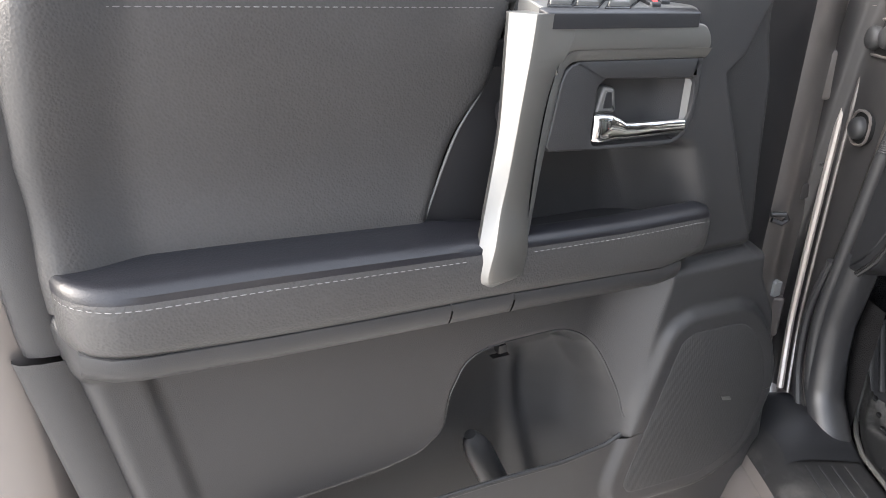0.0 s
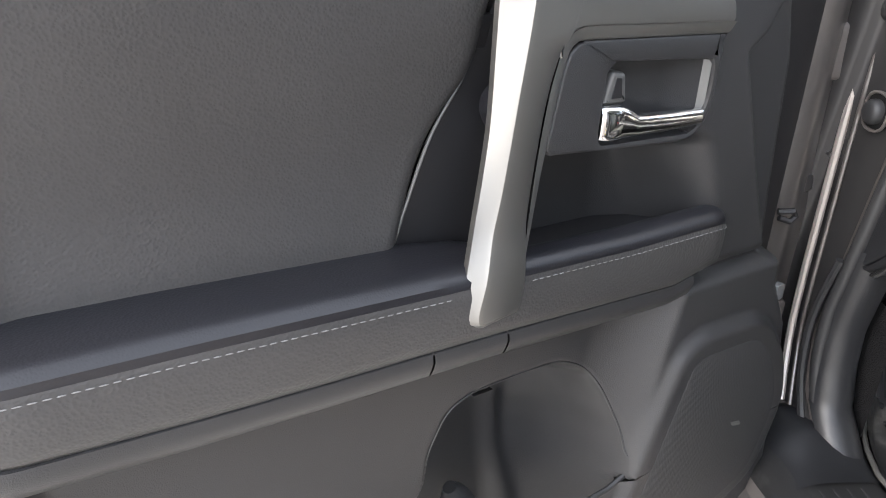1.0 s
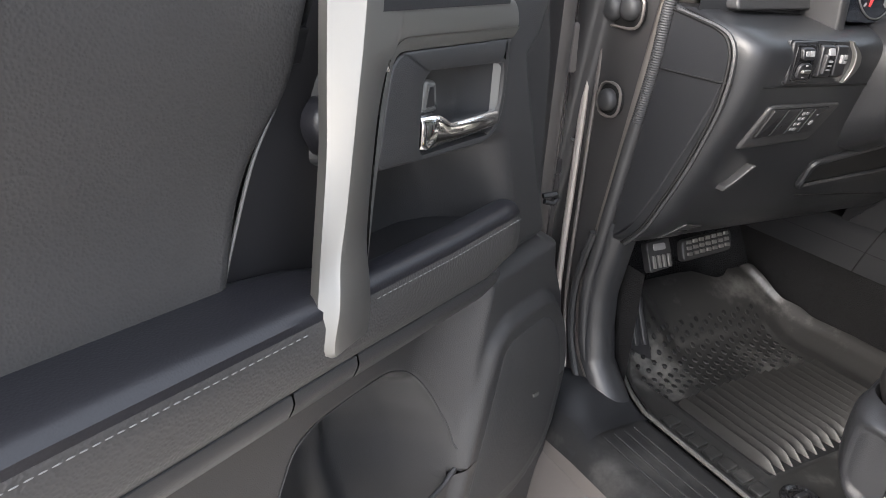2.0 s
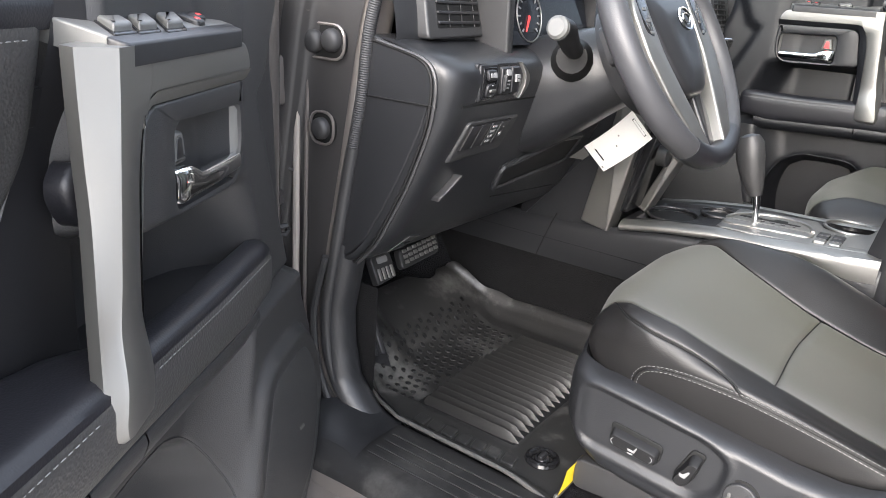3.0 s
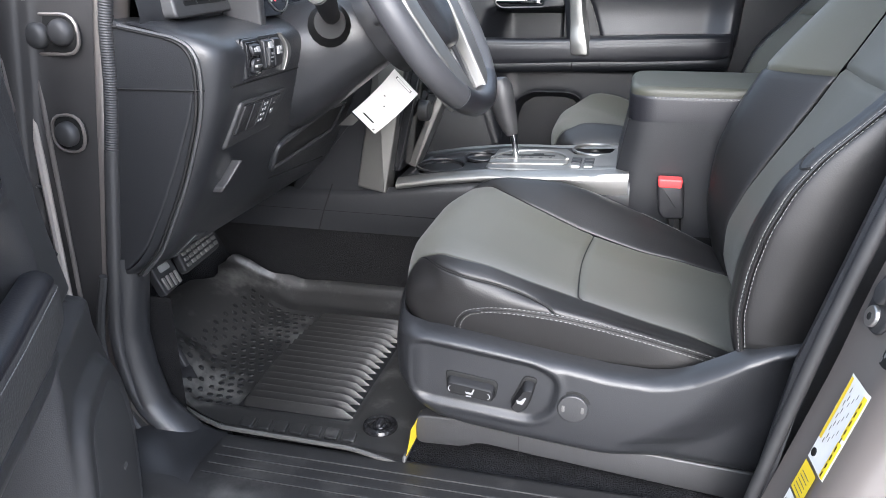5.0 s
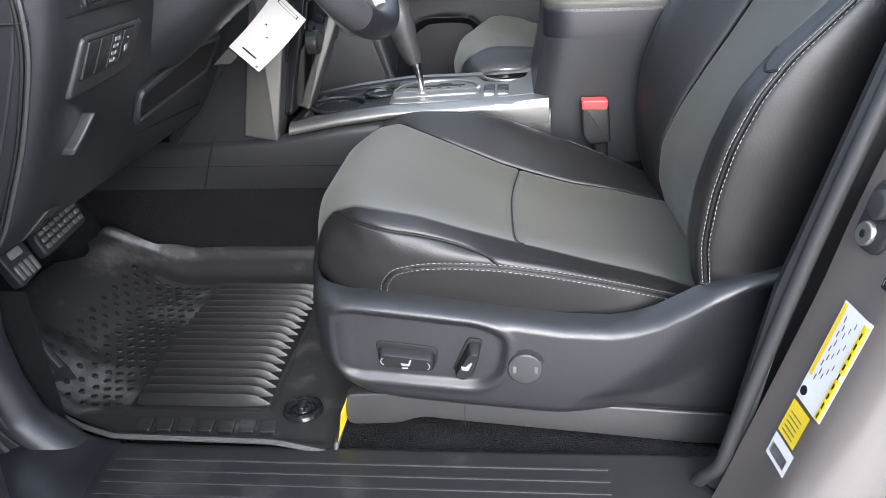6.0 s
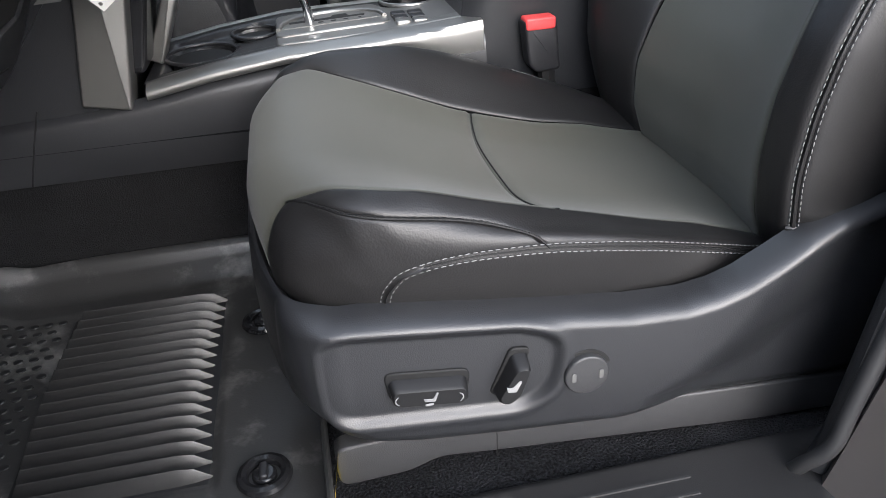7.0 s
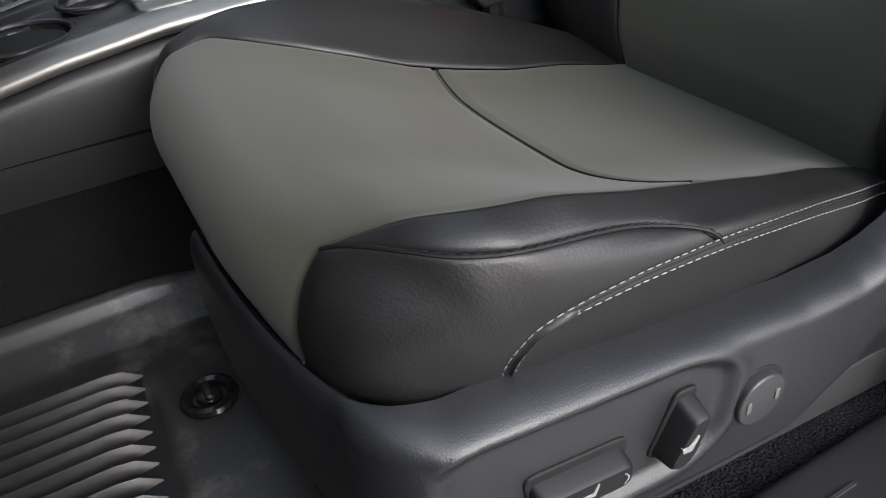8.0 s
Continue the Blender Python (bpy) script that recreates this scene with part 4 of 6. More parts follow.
        # dark strip laid over the shell beside the hinges
        part("hinge_side_strip", grid(lambda s, t: P(0.105 + 0.02 * (1 - t) * 0 + (0.15 + 0.02 * t) * s, 0.84 + 0.40 * t, -0.066 + 0.008 * s - 0.02 * (1 - s) ** 3), 12, 12), TRIM_DARK, root, "dark strip at the hinge side")
        part("clip", tube([P(*q) for q in ((0.16, 0.928, -0.062), (0.145, 0.93, -0.05), (0.138, 0.922, -0.05), (0.146, 0.916, -0.052), (0.158, 0.92, -0.06))], 0.004, 6), RUBBER, root)
        part("check_strap", block(-0.03, 0.12, -0.1, -0.085, 0.93, 0.955, 0.004), STEEL, root, "steel door check strap")
        part("trim_end_strip", loft([[P(float(uL(zz)) + du, zz, nn) for du, nn in ((-0.012, -0.054), (-0.004, -0.05), (0.012, -0.051), (0.028, -0.055), (0.034, -0.062), (0.034, -0.09))] for zz in np.linspace(0.45, 0.925, 20)], closed=False), SHELL, root)
        part("trim_end_strip", loft([[P(float(uL(zz)) + du, zz, nn) for du, nn in ((-0.012, -0.058), (-0.004, -0.055), (0.010, -0.056), (0.020, -0.060), (0.024, -0.066), (0.024, -0.09))] for zz in np.linspace(0.928, 1.235, 16)], closed=False), SHELL, root)
    else:
        # skin in black plastic, to keep the far door's pocket in shade
        part("inner_skin", grid(lambda s, t: P(0.0 + 1.3 * s, 0.4 + 0.84 * t, -0.10), 4, 4), TRIM_DARK, root)


driver_door = thing("driver_door", "open car door with grey vinyl trim and silver pull", "car door", (-0.985, 0.745, 0), -60.6, group="front doors")
build_door(driver_door, False, True)
passenger_door = thing("passenger_door", "closed car door, trim darkened for shade, with silver pull", "car door", (-1.108, 2.035, 0.066), 0, group="front doors")
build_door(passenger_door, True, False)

# ---- seats ----


def along(ways, rows, soft=10):
    """A table of control points for 400 even steps, from rows of points given at certain ways."""
    p = arr(rows)
    g = np.linspace(0, 1, 400)
    out = np.stack([[np.interp(g, ways, p[:, i, k]) for k in range(3)] for i in range(p.shape[1])])
    pad = np.pad(out, ((0, 0), (0, 0), (soft, soft)), mode="reflect", reflect_type="odd")
    ker = np.hanning(2 * soft + 3)[1:-1]
    ker /= ker.sum()
    out = np.stack([[np.convolve(r, ker, "valid") for r in q] for q in pad])
    return out.transpose(2, 0, 1)


def at_way(table, a):
    q = min(1.0, max(0.0, a)) * 399
    i = min(398, int(q))
    return table[i] * (1 - (q - i)) + table[i + 1] * (q - i)


def section(c, v):
    """A smooth curve through the control points c, v from 0 to 1."""
    n = len(c) - 1
    q = min(1.0, max(0.0, v)) * n
    i = min(n - 1, int(q))
    t = q - i
    p0, p1, p2, p3 = c[max(i - 1, 0)], c[i], c[i + 1], c[min(i + 2, n)]
    return 0.5 * (2 * p1 + (p2 - p0) * t + (2 * p0 - 5 * p1 + 4 * p2 - p3) * t * t + (3 * p1 - p0 - 3 * p2 + p3) * t ** 3)



def build_seat(root, side, power):
    """A bucket seat about its middle line; side 1 puts the control panel on the outer side at -y."""
    Y = lambda y: -side * y      # y: metres outwards from the middle line

    prof = spline([(-0.572, 0.775), (-0.59, 0.80), (-0.599, 0.828), (-0.594, 0.852), (-0.572, 0.868), (-0.54, 0.872), (-0.50, 0.865), (-0.467, 0.854), (-0.39, 0.824), (-0.34, 0.804), (-0.26, 0.784), (-0.19, 0.771), (-0.12, 0.76), (-0.06, 0.755)], 400)

    def C(a):
        q = a * 399
        i = min(398, int(q))
        f = q - i
        p = prof[i] * (1 - f) + prof[i + 1] * f
        t = prof[min(399, i + 3)] - prof[max(0, i - 3)]
        t = t / np.linalg.norm(t)
        return p, arr([-t[1], t[0]])

    ax = np.linspace(0, 1, 400)
    top_from = int(np.argmax(prof[:, 1]))

    def a_of(x):
        """The way along the cushion at which its top lies at x."""
        return float(np.interp(x, prof[top_from - 60:, 0], ax[top_from - 60:])) if x > prof[top_from - 60, 0] else ax[top_from - 60]

    # sections of the outer bolster from front to rear: crest, upper seam, lower seam, foot; each x, outwards, height
    outer_sections = [
        [(-0.578, 0.180, 0.778), (-0.572, 0.193, 0.778), (-0.563, 0.205, 0.778), (-0.548, 0.218, 0.770)],
        [(-0.586, 0.181, 0.805), (-0.582, 0.200, 0.804), (-0.571, 0.218, 0.803), (-0.540, 0.232, 0.775)],
        [(-0.586, 0.179, 0.828), (-0.582, 0.203, 0.827), (-0.568, 0.228, 0.820), (-0.530, 0.236, 0.778)],
        [(-0.577, 0.176, 0.850), (-0.575, 0.200, 0.850), (-0.556, 0.235, 0.838), (-0.515, 0.238, 0.780)],
        [(-0.565, 0.176, 0.866), (-0.560, 0.201, 0.867), (-0.535, 0.244, 0.846), (-0.500, 0.239, 0.780)],
        [(-0.530, 0.211, 0.889), (-0.525, 0.236, 0.881), (-0.508, 0.252, 0.845), (-0.475, 0.240, 0.777)],
        [(-0.504, 0.226, 0.891), (-0.498, 0.247, 0.879), (-0.478, 0.255, 0.843), (-0.449, 0.240, 0.774)],
        [(-0.458, 0.229, 0.884), (-0.452, 0.246, 0.869), (-0.440, 0.2565, 0.838), (-0.425, 0.240, 0.770)],
        [(-0.410, 0.225, 0.867), (-0.408, 0.243, 0.855), (-0.400, 0.2555, 0.834), (-0.399, 0.239, 0.766)],
        [(-0.364, 0.214, 0.849), (-0.364, 0.238, 0.844), (-0.360, 0.254, 0.8305), (-0.349, 0.238, 0.758)],
        [(-0.315, 0.206, 0.832), (-0.315, 0.231, 0.831), (-0.310, 0.248, 0.820), (-0.297, 0.235, 0.751)],
        [(-0.262, 0.196, 0.812), (-0.264, 0.222, 0.8135), (-0.264, 0.239, 0.807), (-0.246, 0.233, 0.747)],
        [(-0.200, 0.182, 0.790), (-0.205, 0.207, 0.793), (-0.210, 0.2275, 0.7895), (-0.197, 0.230, 0.744)],
        [(-0.130, 0.172, 0.762), (-0.140, 0.192, 0.768), (-0.150, 0.208, 0.766), (-0.140, 0.222, 0.735)],
        [(-0.060, 0.160, 0.750), (-0.070, 0.180, 0.752), (-0.080, 0.200, 0.750), (-0.080, 0.215, 0.725)]]
    edge_in = [(-0.530, 0.172, 0.875), (-0.504, 0.155, 0.870), (-0.458, 0.135, 0.857), (-0.410, 0.126, 0.839), (-0.364, 0.124, 0.8195), (-0.315, 0.121, 0.805),
               (-0.262, 0.116, 0.792), (-0.200, 0.115, 0.782), (-0.130, 0.120, 0.762), (-0.060, 0.120, 0.750)]
    crest_in = [0.884, 0.887, 0.886, 0.881, 0.869, 0.851, 0.831, 0.806, 0.775, 0.755]
    inner_sections = outer_sections[:5] + [[e, (e[0] + 0.004, 0.19, c), (e[0] + 0.008, 0.243, c - 0.04), (e[0] + 0.02, 0.245, 0.745)] for e, c in zip(edge_in, crest_in)]
    lip_a = [int(np.argmin(np.hypot(prof[:, 0] - x, prof[:, 1] - z))) / 399 for x, z in ((-0.572, 0.775), (-0.592, 0.805), (-0.599, 0.828), (-0.594, 0.852), (-0.572, 0.868))]
    STATION = lip_a + [a_of(q[0][0]) for q in outer_sections[5:]]
    at_station = lambda k: float(np.interp(k, range(len(STATION)), STATION))
    SIDE = {1: along(STATION, outer_sections), -1: along(STATION, inner_sections)}

    def top(a, b):
        """The middle field, b from -1 to 1 across it."""
        p, nn = C(a)
        e = at_way(SIDE[1 if b > 0 else -1], a)[0]
        g = max(0.0, (abs(b) - 0.42) / 0.58) ** 1.6
        d = -0.005 * (1 - b * b) * float(sm(0.1, 0.45, a)) + 0.004 * (1 - b ** 4) * float(sm(0.3, 0.1, a))
        return arr([p[0] + nn[0] * d + (e[0] - p[0]) * g, Y(b * e[1]), p[1] + nn[1] * d + (e[2] - p[1]) * g])

    def flank(a, v, sgn):
        """The bolster, from the middle field's edge (v 0) down to the seat's side (v 1)."""
        q = section(at_way(SIDE[sgn], a), v)
        return arr([q[0], Y(sgn * q[1]), q[2]])

    def panel(name, f, a0, a1, v0, v1, mat, na=40, nv=16, tuck=0.004, r=0.010, label="", ends=(1, 1), sides=(1, 1)):
        """A sewn piece: v0, v1 are functions of a. Its edges dip into the seams."""
        vs = []
        for i in range(na):
            s = i / (na - 1)
            s = s + 0.0
            for j in range(nv):
                t = j / (nv - 1)
                t = 0.5 - 0.5 * math.cos(math.pi * t) if nv > 8 else t
                a = a0(t) + (a1(t) - a0(t)) * s if callable(a0) else a0 + (a1 - a0) * s
                v = v0(a) + (v1(a) - v0(a)) * t
                e = 1e-3
                p = f(a, v)
                pa, pv = f(min(1, a + e), v) - f(max(0, a - e), v), f(a, v + e) - f(a, v - e)
                nrm = np.cross(pa, pv)
                nrm /= max(np.linalg.norm(nrm), 1e-12)
                if (nrm @ (p - arr([0.3, 0, 0.95])) < 0) if cushion.name.startswith("backrest") else (nrm[2] < 0 and abs(nrm[2]) > 0.2 or (abs(nrm[2]) <= 0.2 and nrm @ (p - arr([-0.3, 0, 0.75])) < 0)):
                    nrm = -nrm
                la = np.linalg.norm(pa) / (2 * e) * abs((a1(t) - a0(t)) if callable(a0) else a1 - a0)
                lv = np.linalg.norm(pv) / (2 * e) * abs(v1(a) - v0(a))
                ds = [d for d, on in ((s * la, ends[0]), ((1 - s) * la, ends[1]), (t * lv, sides[0]), ((1 - t) * lv, sides[1])) if on]
                d = min(ds) if ds else 1
                q = max(0, 1 - d / r)
                vs.append(p - nrm * tuck * (1 - math.sqrt(max(0, 1 - q * q))))
        fs = [(i * nv + j, i * nv + j + 1, (i + 1) * nv + j + 1, (i + 1) * nv + j) for i in range(na - 1) for j in range(nv - 1)]
        return part(name, (vs, fs), mat, cushion, label, sharp=80)

    cushion = part("cushion_core", block(-0.55, -0.06, -0.22, 0.22, 0.68, 0.728, 0.02), LEATHER, root, "black leather cushion with a graphite cloth middle")
    # the cross seam bows forward in the middle
    cross = lambda t: a_of(-0.341 - 0.011 * (1 - (2 * t - 1) ** 2))
    zero, one = (lambda t: 0.0), (lambda t: 1.0)
    panel("front_insert", top, zero, cross, lambda a: -1, lambda a: 1, INSERT, 60, 34, label="graphite cloth thigh panel", ends=(0, 1), tuck=0.005, r=0.008)
    panel("rear_insert", top, cross, one, lambda a: -1, lambda a: 1, INSERT, 40, 34, label="graphite cloth seat panel", ends=(1, 0), tuck=0.005)
    part("cross_seam", tube([top(cross((b + 1) / 2), b) - arr([0, 0, 0.0006]) for b in np.linspace(-0.97, 0.97, 60)], 0.0009, 6), INK, cushion)
    inner = lambda a, v: flank(a, v, -1)
    outer = lambda a, v: flank(a, v, 1)
    panel("inner_bolster", inner, 0.0, 1.0, lambda a: 0.0, lambda a: 1.0, LEATHER, 70, 26, label="black leather bolster", ends=(0, 0), sides=(1, 0), tuck=0.0025, r=0.006)

    # two seams on the outer side: a dark one from the front corner and a twin-stitched one below it
    aj = a_of(-0.371)
    av = [(aj, 0.667), (a_of(-0.31), 0.667), (a_of(-0.26), 0.667), (a_of(-0.2), 0.667), (a_of(-0.12), 0.667)]
    dark = [(at_station(4.0), 0.015), (at_station(4.3), 0.16), (at_station(4.7), 0.30), (at_station(5.3), 0.375), (at_station(6.5), 0.375), (at_station(7.6), 0.35), (a_of(-0.405), 0.385), (a_of(-0.385), 0.5), av[0]]
    low = [(at_station(4.15), 0.97), (at_station(4.5), 0.88), (at_station(5.0), 0.81), (at_station(5.9), 0.745), (at_station(7.1), 0.685), (at_station(8.2), 0.667), av[0]]
    seam_up = dark + av[1:]
    fn = lambda pts: (lambda a: float(np.interp(a, [q[0] for q in pts], [q[1] for q in pts])))
    up_edge = fn([(0.0, 0.015), (0.08, 0.02)] + [tuple(q) for q in spline(seam_up, 60)])
    lowline = [tuple(q) for q in spline(low, 30)] + [tuple(q) for q in spline(av, 20)]
    lo_edge = fn([(0.0, 1.0), (low[0][0] - 0.002, 1.0)] + lowline)
    panel("upper_bolster", outer, at_station(4.0), 1.0, lambda a: 0.0, up_edge, LEATHER, 90, 20, label="black leather bolster top", ends=(0, 0), tuck=0.0028, r=0.005)
    panel("corner_bolster", outer, 0.0, aj, up_edge, lambda a: max(lo_edge(a), up_edge(a) + 0.002), LEATHER, 90, 24, label="black leather bolster corner", ends=(0, 0), tuck=0.0028, r=0.005)
    panel("lower_bolster", outer, low[0][0] - 0.001, 1.0, lambda a: min(lo_edge(a), 0.999), lambda a: 1.0, LEATHER, 90, 20, label="black leather bolster side", ends=(0, 0), sides=(1, 0), tuck=0.0028, r=0.005)

    def seam_line(pts, n, off, f=outer):
        """Points beside a seam on the surface f, off metres to its side, with the surface's directions."""
        q = spline(pts, n)
        p = arr([f(a, v) for a, v in q])
        e = 2e-3
        nr = arr([np.cross(f(a + e, v) - f(a - e, v), f(a, v + e) - f(a, v - e)) for a, v in q])
        nr /= np.maximum(np.linalg.norm(nr, axis=1, keepdims=True), 1e-12)
        nr *= np.where(nr @ arr([0, Y(1), 0.3]) < 0, -1, 1)[:, None]
        tg = np.gradient(p, axis=0)
        tg /= np.maximum(np.linalg.norm(tg, axis=1, keepdims=True), 1e-12)
        return p + np.cross(tg, nr) * off, nr

    twin = low + av[1:]
    for off in (-0.0038, 0.0038):
        pts, nr = seam_line(twin, 160, off)
        part("stitching", stitches(pts, nr, 0.0042, 0.0018, 0.0005, 0.0002), THREAD, cushion, "pale twin stitching")
    pts, nr = seam_line(twin, 120, 0.0)
    part("seam_cord", tube(pts - nr * 0.0012, 0.0016, 6), INK, cushion)
    for off in (-0.0017, 0.0017):
        pts, nr = seam_line(twin, 120, off)
        part("seam_welt", tube(pts - nr * 0.001, 0.0012, 6), LEATHER, cushion)
    pts, nr = seam_line(dark, 90, 0.0)
    part("seam_cord", tube(pts - nr * 0.0004, 0.0012, 6), INK, cushion)
    part("stitching", stitches(seam_line(dark[2:], 90, -0.001)[0], seam_line(dark[2:], 90, 0.0)[1], 0.0042, 0.0018, 0.0006, 0.0004), INK, cushion, "dark thread")
    part("stitching", stitches([inner(a, 0.40) for a in np.linspace(a_of(-0.27), a_of(-0.14), 30)], (0, 0, 1), 0.0042, 0.0018, 0.0007, 0.0008), THREAD, cushion)

    # backrest: levels from bottom to top; inner edge of the cloth, then crest, seam and rear of both bolsters
    levels = [0.70, 0.775, 0.80, 0.855, 0.91, 0.96, 1.01, 1.048, 1.09, 1.125, 1.2, 1.3, 1.4]
    cloth_x = [-0.10, -0.126, -0.134, -0.134, -0.112, -0.084, -0.054, -0.032, -0.010, 0.010, 0.05, 0.095, 0.125]
    crest_x = [-0.11, -0.140, -0.151, -0.163, -0.160, -0.150, -0.129, -0.100, -0.057, -0.026, 0.028, 0.075, 0.11]
    crest_o = [0.19, 0.19, 0.192, 0.203, 0.205, 0.21, 0.206, 0.205, 0.205, 0.203, 0.195, 0.175, 0.14]
    seam_x = [-0.11, -0.136, -0.144, -0.153, -0.149, -0.139, -0.119, -0.094, -0.055, -0.022, 0.033, 0.08, 0.115]
    seam_o = [0.24, 0.242, 0.243, 0.248, 0.249, 0.251, 0.25, 0.249, 0.248, 0.245, 0.235, 0.215, 0.18]
    far_x = [-0.11, -0.137, -0.145, -0.158, -0.158, -0.152, -0.135, -0.117, -0.095, -0.07, -0.01, 0.05, 0.1]
    rise = [k / 12 for k in range(13)]
    way_z = lambda z: float(np.interp(z, levels, rise))
    BACK = {1: along(rise, [[(x, o, z), (x + 0.3 * (x2 - x) - 0.003, o + 0.55 * (o2 - o), z), (x2, o2, z), (x2 + 0.06, o2 + 0.005, z), (x2 + 0.17, o2 - 0.02, z)] for z, x, o, x2, o2 in zip(levels, crest_x, crest_o, seam_x, seam_o)], 14),
            -1: along(rise, [[(x, 0.112, z), (x + 0.7 * (x2 - x), 0.155, z), (x2, 0.195, z), (x2 + 0.03, o2, z), (x2 + 0.17, o2 - 0.02, z)] for z, x, x2, o2 in zip(levels, cloth_x, far_x, seam_o)], 14)}

    def mid(a, b):
        e = at_way(BACK[1 if b > 0 else -1], a)[0]
        i = at_way(BACK[-1], a)[0]
        g = max(0.0, (abs(b) - 0.3) / 0.7) ** 1.5
        x0 = i[0] + 0.006
        return arr([x0 + (e[0] - x0) * g, Y(b * e[1]), e[2]])

    def wing(a, v, sgn):
        q = section(at_way(BACK[sgn], a), v)
        return arr([q[0], Y(sgn * q[1]), q[2]])

    def back_pt(h, y, d):
        """h: height along the back, y: outwards, d: towards the front."""
        return arr([-0.10 + 0.42 * h - d * 0.93, Y(y), 0.80 + h + d * 0.36])

    cushion_keep = cushion
    cushion = part("backrest_core", loft([[back_pt(h, y, d) for y, d in ((-0.2, -0.06), (0.2, -0.06), (0.2, -0.13), (-0.2, -0.13))] for h in (0.0, 0.3, 0.6)]), LEATHER, root, "backrest in black leather and graphite cloth")
    at_top = lambda t: way_z(1.103) - 0.012 * math.sin(math.pi * t)
    below, above = (lambda t: way_z(0.72)), one
    panel("back_insert", mid, below, at_top, lambda a: -1, lambda a: 1, INSERT, 44, 34, label="graphite cloth back panel", ends=(0, 1), tuck=0.005)
    panel("upper_insert", mid, at_top, above, lambda a: -1, lambda a: 1, INSERT, 24, 34, label="graphite cloth shoulder panel", ends=(1, 0), tuck=0.005)
    for sgn in (-1, 1):
        w = (lambda g: (lambda a, v: wing(a, v, g)))(sgn)
        seam = (lambda a: 0.5) if sgn > 0 else (lambda a: 0.75)
        low_end = way_z(0.74)
        if sgn > 0:
            panel("front_wing", w, low_end, 1.0, lambda a: 0.0, seam, LEATHER, 60, 18, label="black leather back bolster", ends=(0, 0), tuck=0.004)
        else:
            panel("front_wing", w, low_end, way_z(1.09), lambda a: 0.0, seam, LEATHER, 44, 18, label="black leather back bolster", ends=(0, 1), tuck=0.004)
            panel("shoulder_wing", w, way_z(1.09), 1.0, lambda a: 0.0, seam, INSERT, 30, 18, label="graphite cloth shoulder", ends=(1, 0), sides=(0, 1), tuck=0.004)
        panel("side_wing", w, way_z(0.805) if sgn > 0 else low_end, 1.0, seam, lambda a: 1.0, LEATHER, 60, 24, label="black leather back side", ends=(1, 0), sides=(1, 0), tuck=0.006)
        for dv in (-0.026, 0.026):
            pts = [w(a, seam(a) + dv) for a in np.linspace(way_z(0.805), 1, 140)]
            part("stitching", stitches(pts, arr([-0.7, Y(sgn * 0.7), 0]), 0.0042, 0.0018, 0.00055, 0.0), THREAD, cushion, "pale twin stitching")
        part("seam_cord", tube([w(a, seam(a)) for a in np.linspace(way_z(0.80), 1, 80)], 0.0018, 6), LEATHER, cushion)
    cut = [wing(way_z(z), v, 1) for z, v in ((1.052, 0.10), (1.04, 0.16), (1.034, 0.26), (1.034, 0.38), (1.037, 0.47))]
    part("short_seam", tube(spline(cut, 20), 0.0016, 6), INK, cushion)
    part("lower_piping", tube([wing(way_z(0.806), v, 1) for v in np.linspace(0.45, 1.0, 24)], 0.0022, 6), LEATHER, cushion)
    part("back_shell", loft([[back_pt(h, y, d) for y, d in spline([(-0.235, -0.10), (-0.2, -0.16), (0, -0.175), (0.2, -0.16), (0.235, -0.10)], 20)] for h in np.linspace(-0.05, 0.62, 8)], closed=False), TRIM_DARK, root)
    cushion = cushion_keep

    # outer shield with its controls
    def place(u, v, n):
        return u, Y(n + 0.02), v

    def shield_top(x):
        return np.interp(x, [-0.6, -0.573, -0.548, -0.498, -0.449, -0.399, -0.349, -0.297, -0.246, -0.22, -0.197, -0.165, -0.14, -0.11, -0.07, 0.02],
                         [0.806, 0.803, 0.800, 0.798, 0.792, 0.784, 0.776, 0.768, 0.766, 0.770, 0.778, 0.796, 0.811, 0.823, 0.832, 0.842])

    def shield_bot(x):
        return np.interp(x, [-0.6, -0.575, -0.55, -0.52, -0.481, -0.411, -0.31, -0.191, 0.02], [0.755, 0.712, 0.684, 0.668, 0.660, 0.652, 0.643, 0.637, 0.628])
    well = rounded([(-0.56, 0.789), (-0.39, 0.768), (-0.359, 0.752), (-0.366, 0.706), (-0.392, 0.688), (-0.56, 0.703)], 0.03)
    crease = lambda z: np.interp(z, [0.62, 0.671, 0.686, 0.722, 0.768, 0.807, 0.83], [-0.31, -0.268, -0.24, -0.197, -0.16, -0.126, -0.09])

    nx, nz = (280, 84) if power else (110, 30)
    arc = 0.081
    # q runs along the panel's foot line: across the front, round the corner and back along the side
    q = np.linspace(0, 0.86, nx)[:, None] * np.ones((1, nz))
    t = np.ones((nx, 1)) * np.linspace(0, 1, nz)[None, :]
    an = np.clip((q - 0.196) / arc, 0, 1) * math.pi / 2
    front, side_on = q < 0.196, q > 0.196 + arc
    px = np.where(front, -0.609 + 0.02 * ((q + 0.02) / 0.2) ** 3, np.where(side_on, -0.535 + (q - 0.196 - arc), -0.535 - 0.049 * np.cos(an)))
    py = np.where(front, q, np.where(side_on, 0.25, 0.196 + 0.054 * np.sin(an)))
    nxn, nyn = np.where(front, -1.0, -np.cos(an)), np.where(front, 0.0, np.sin(an))
    f = sm(0.17, 0.2 + arc, q)
    zt = (0.808 - 0.004 * sm(0.08, 0.2, q)) * (1 - f) + f * shield_top(px)
    zb_ = 0.69 * (1 - f) + f * shield_bot(px)
    z = zb_ + (zt - zb_) * t
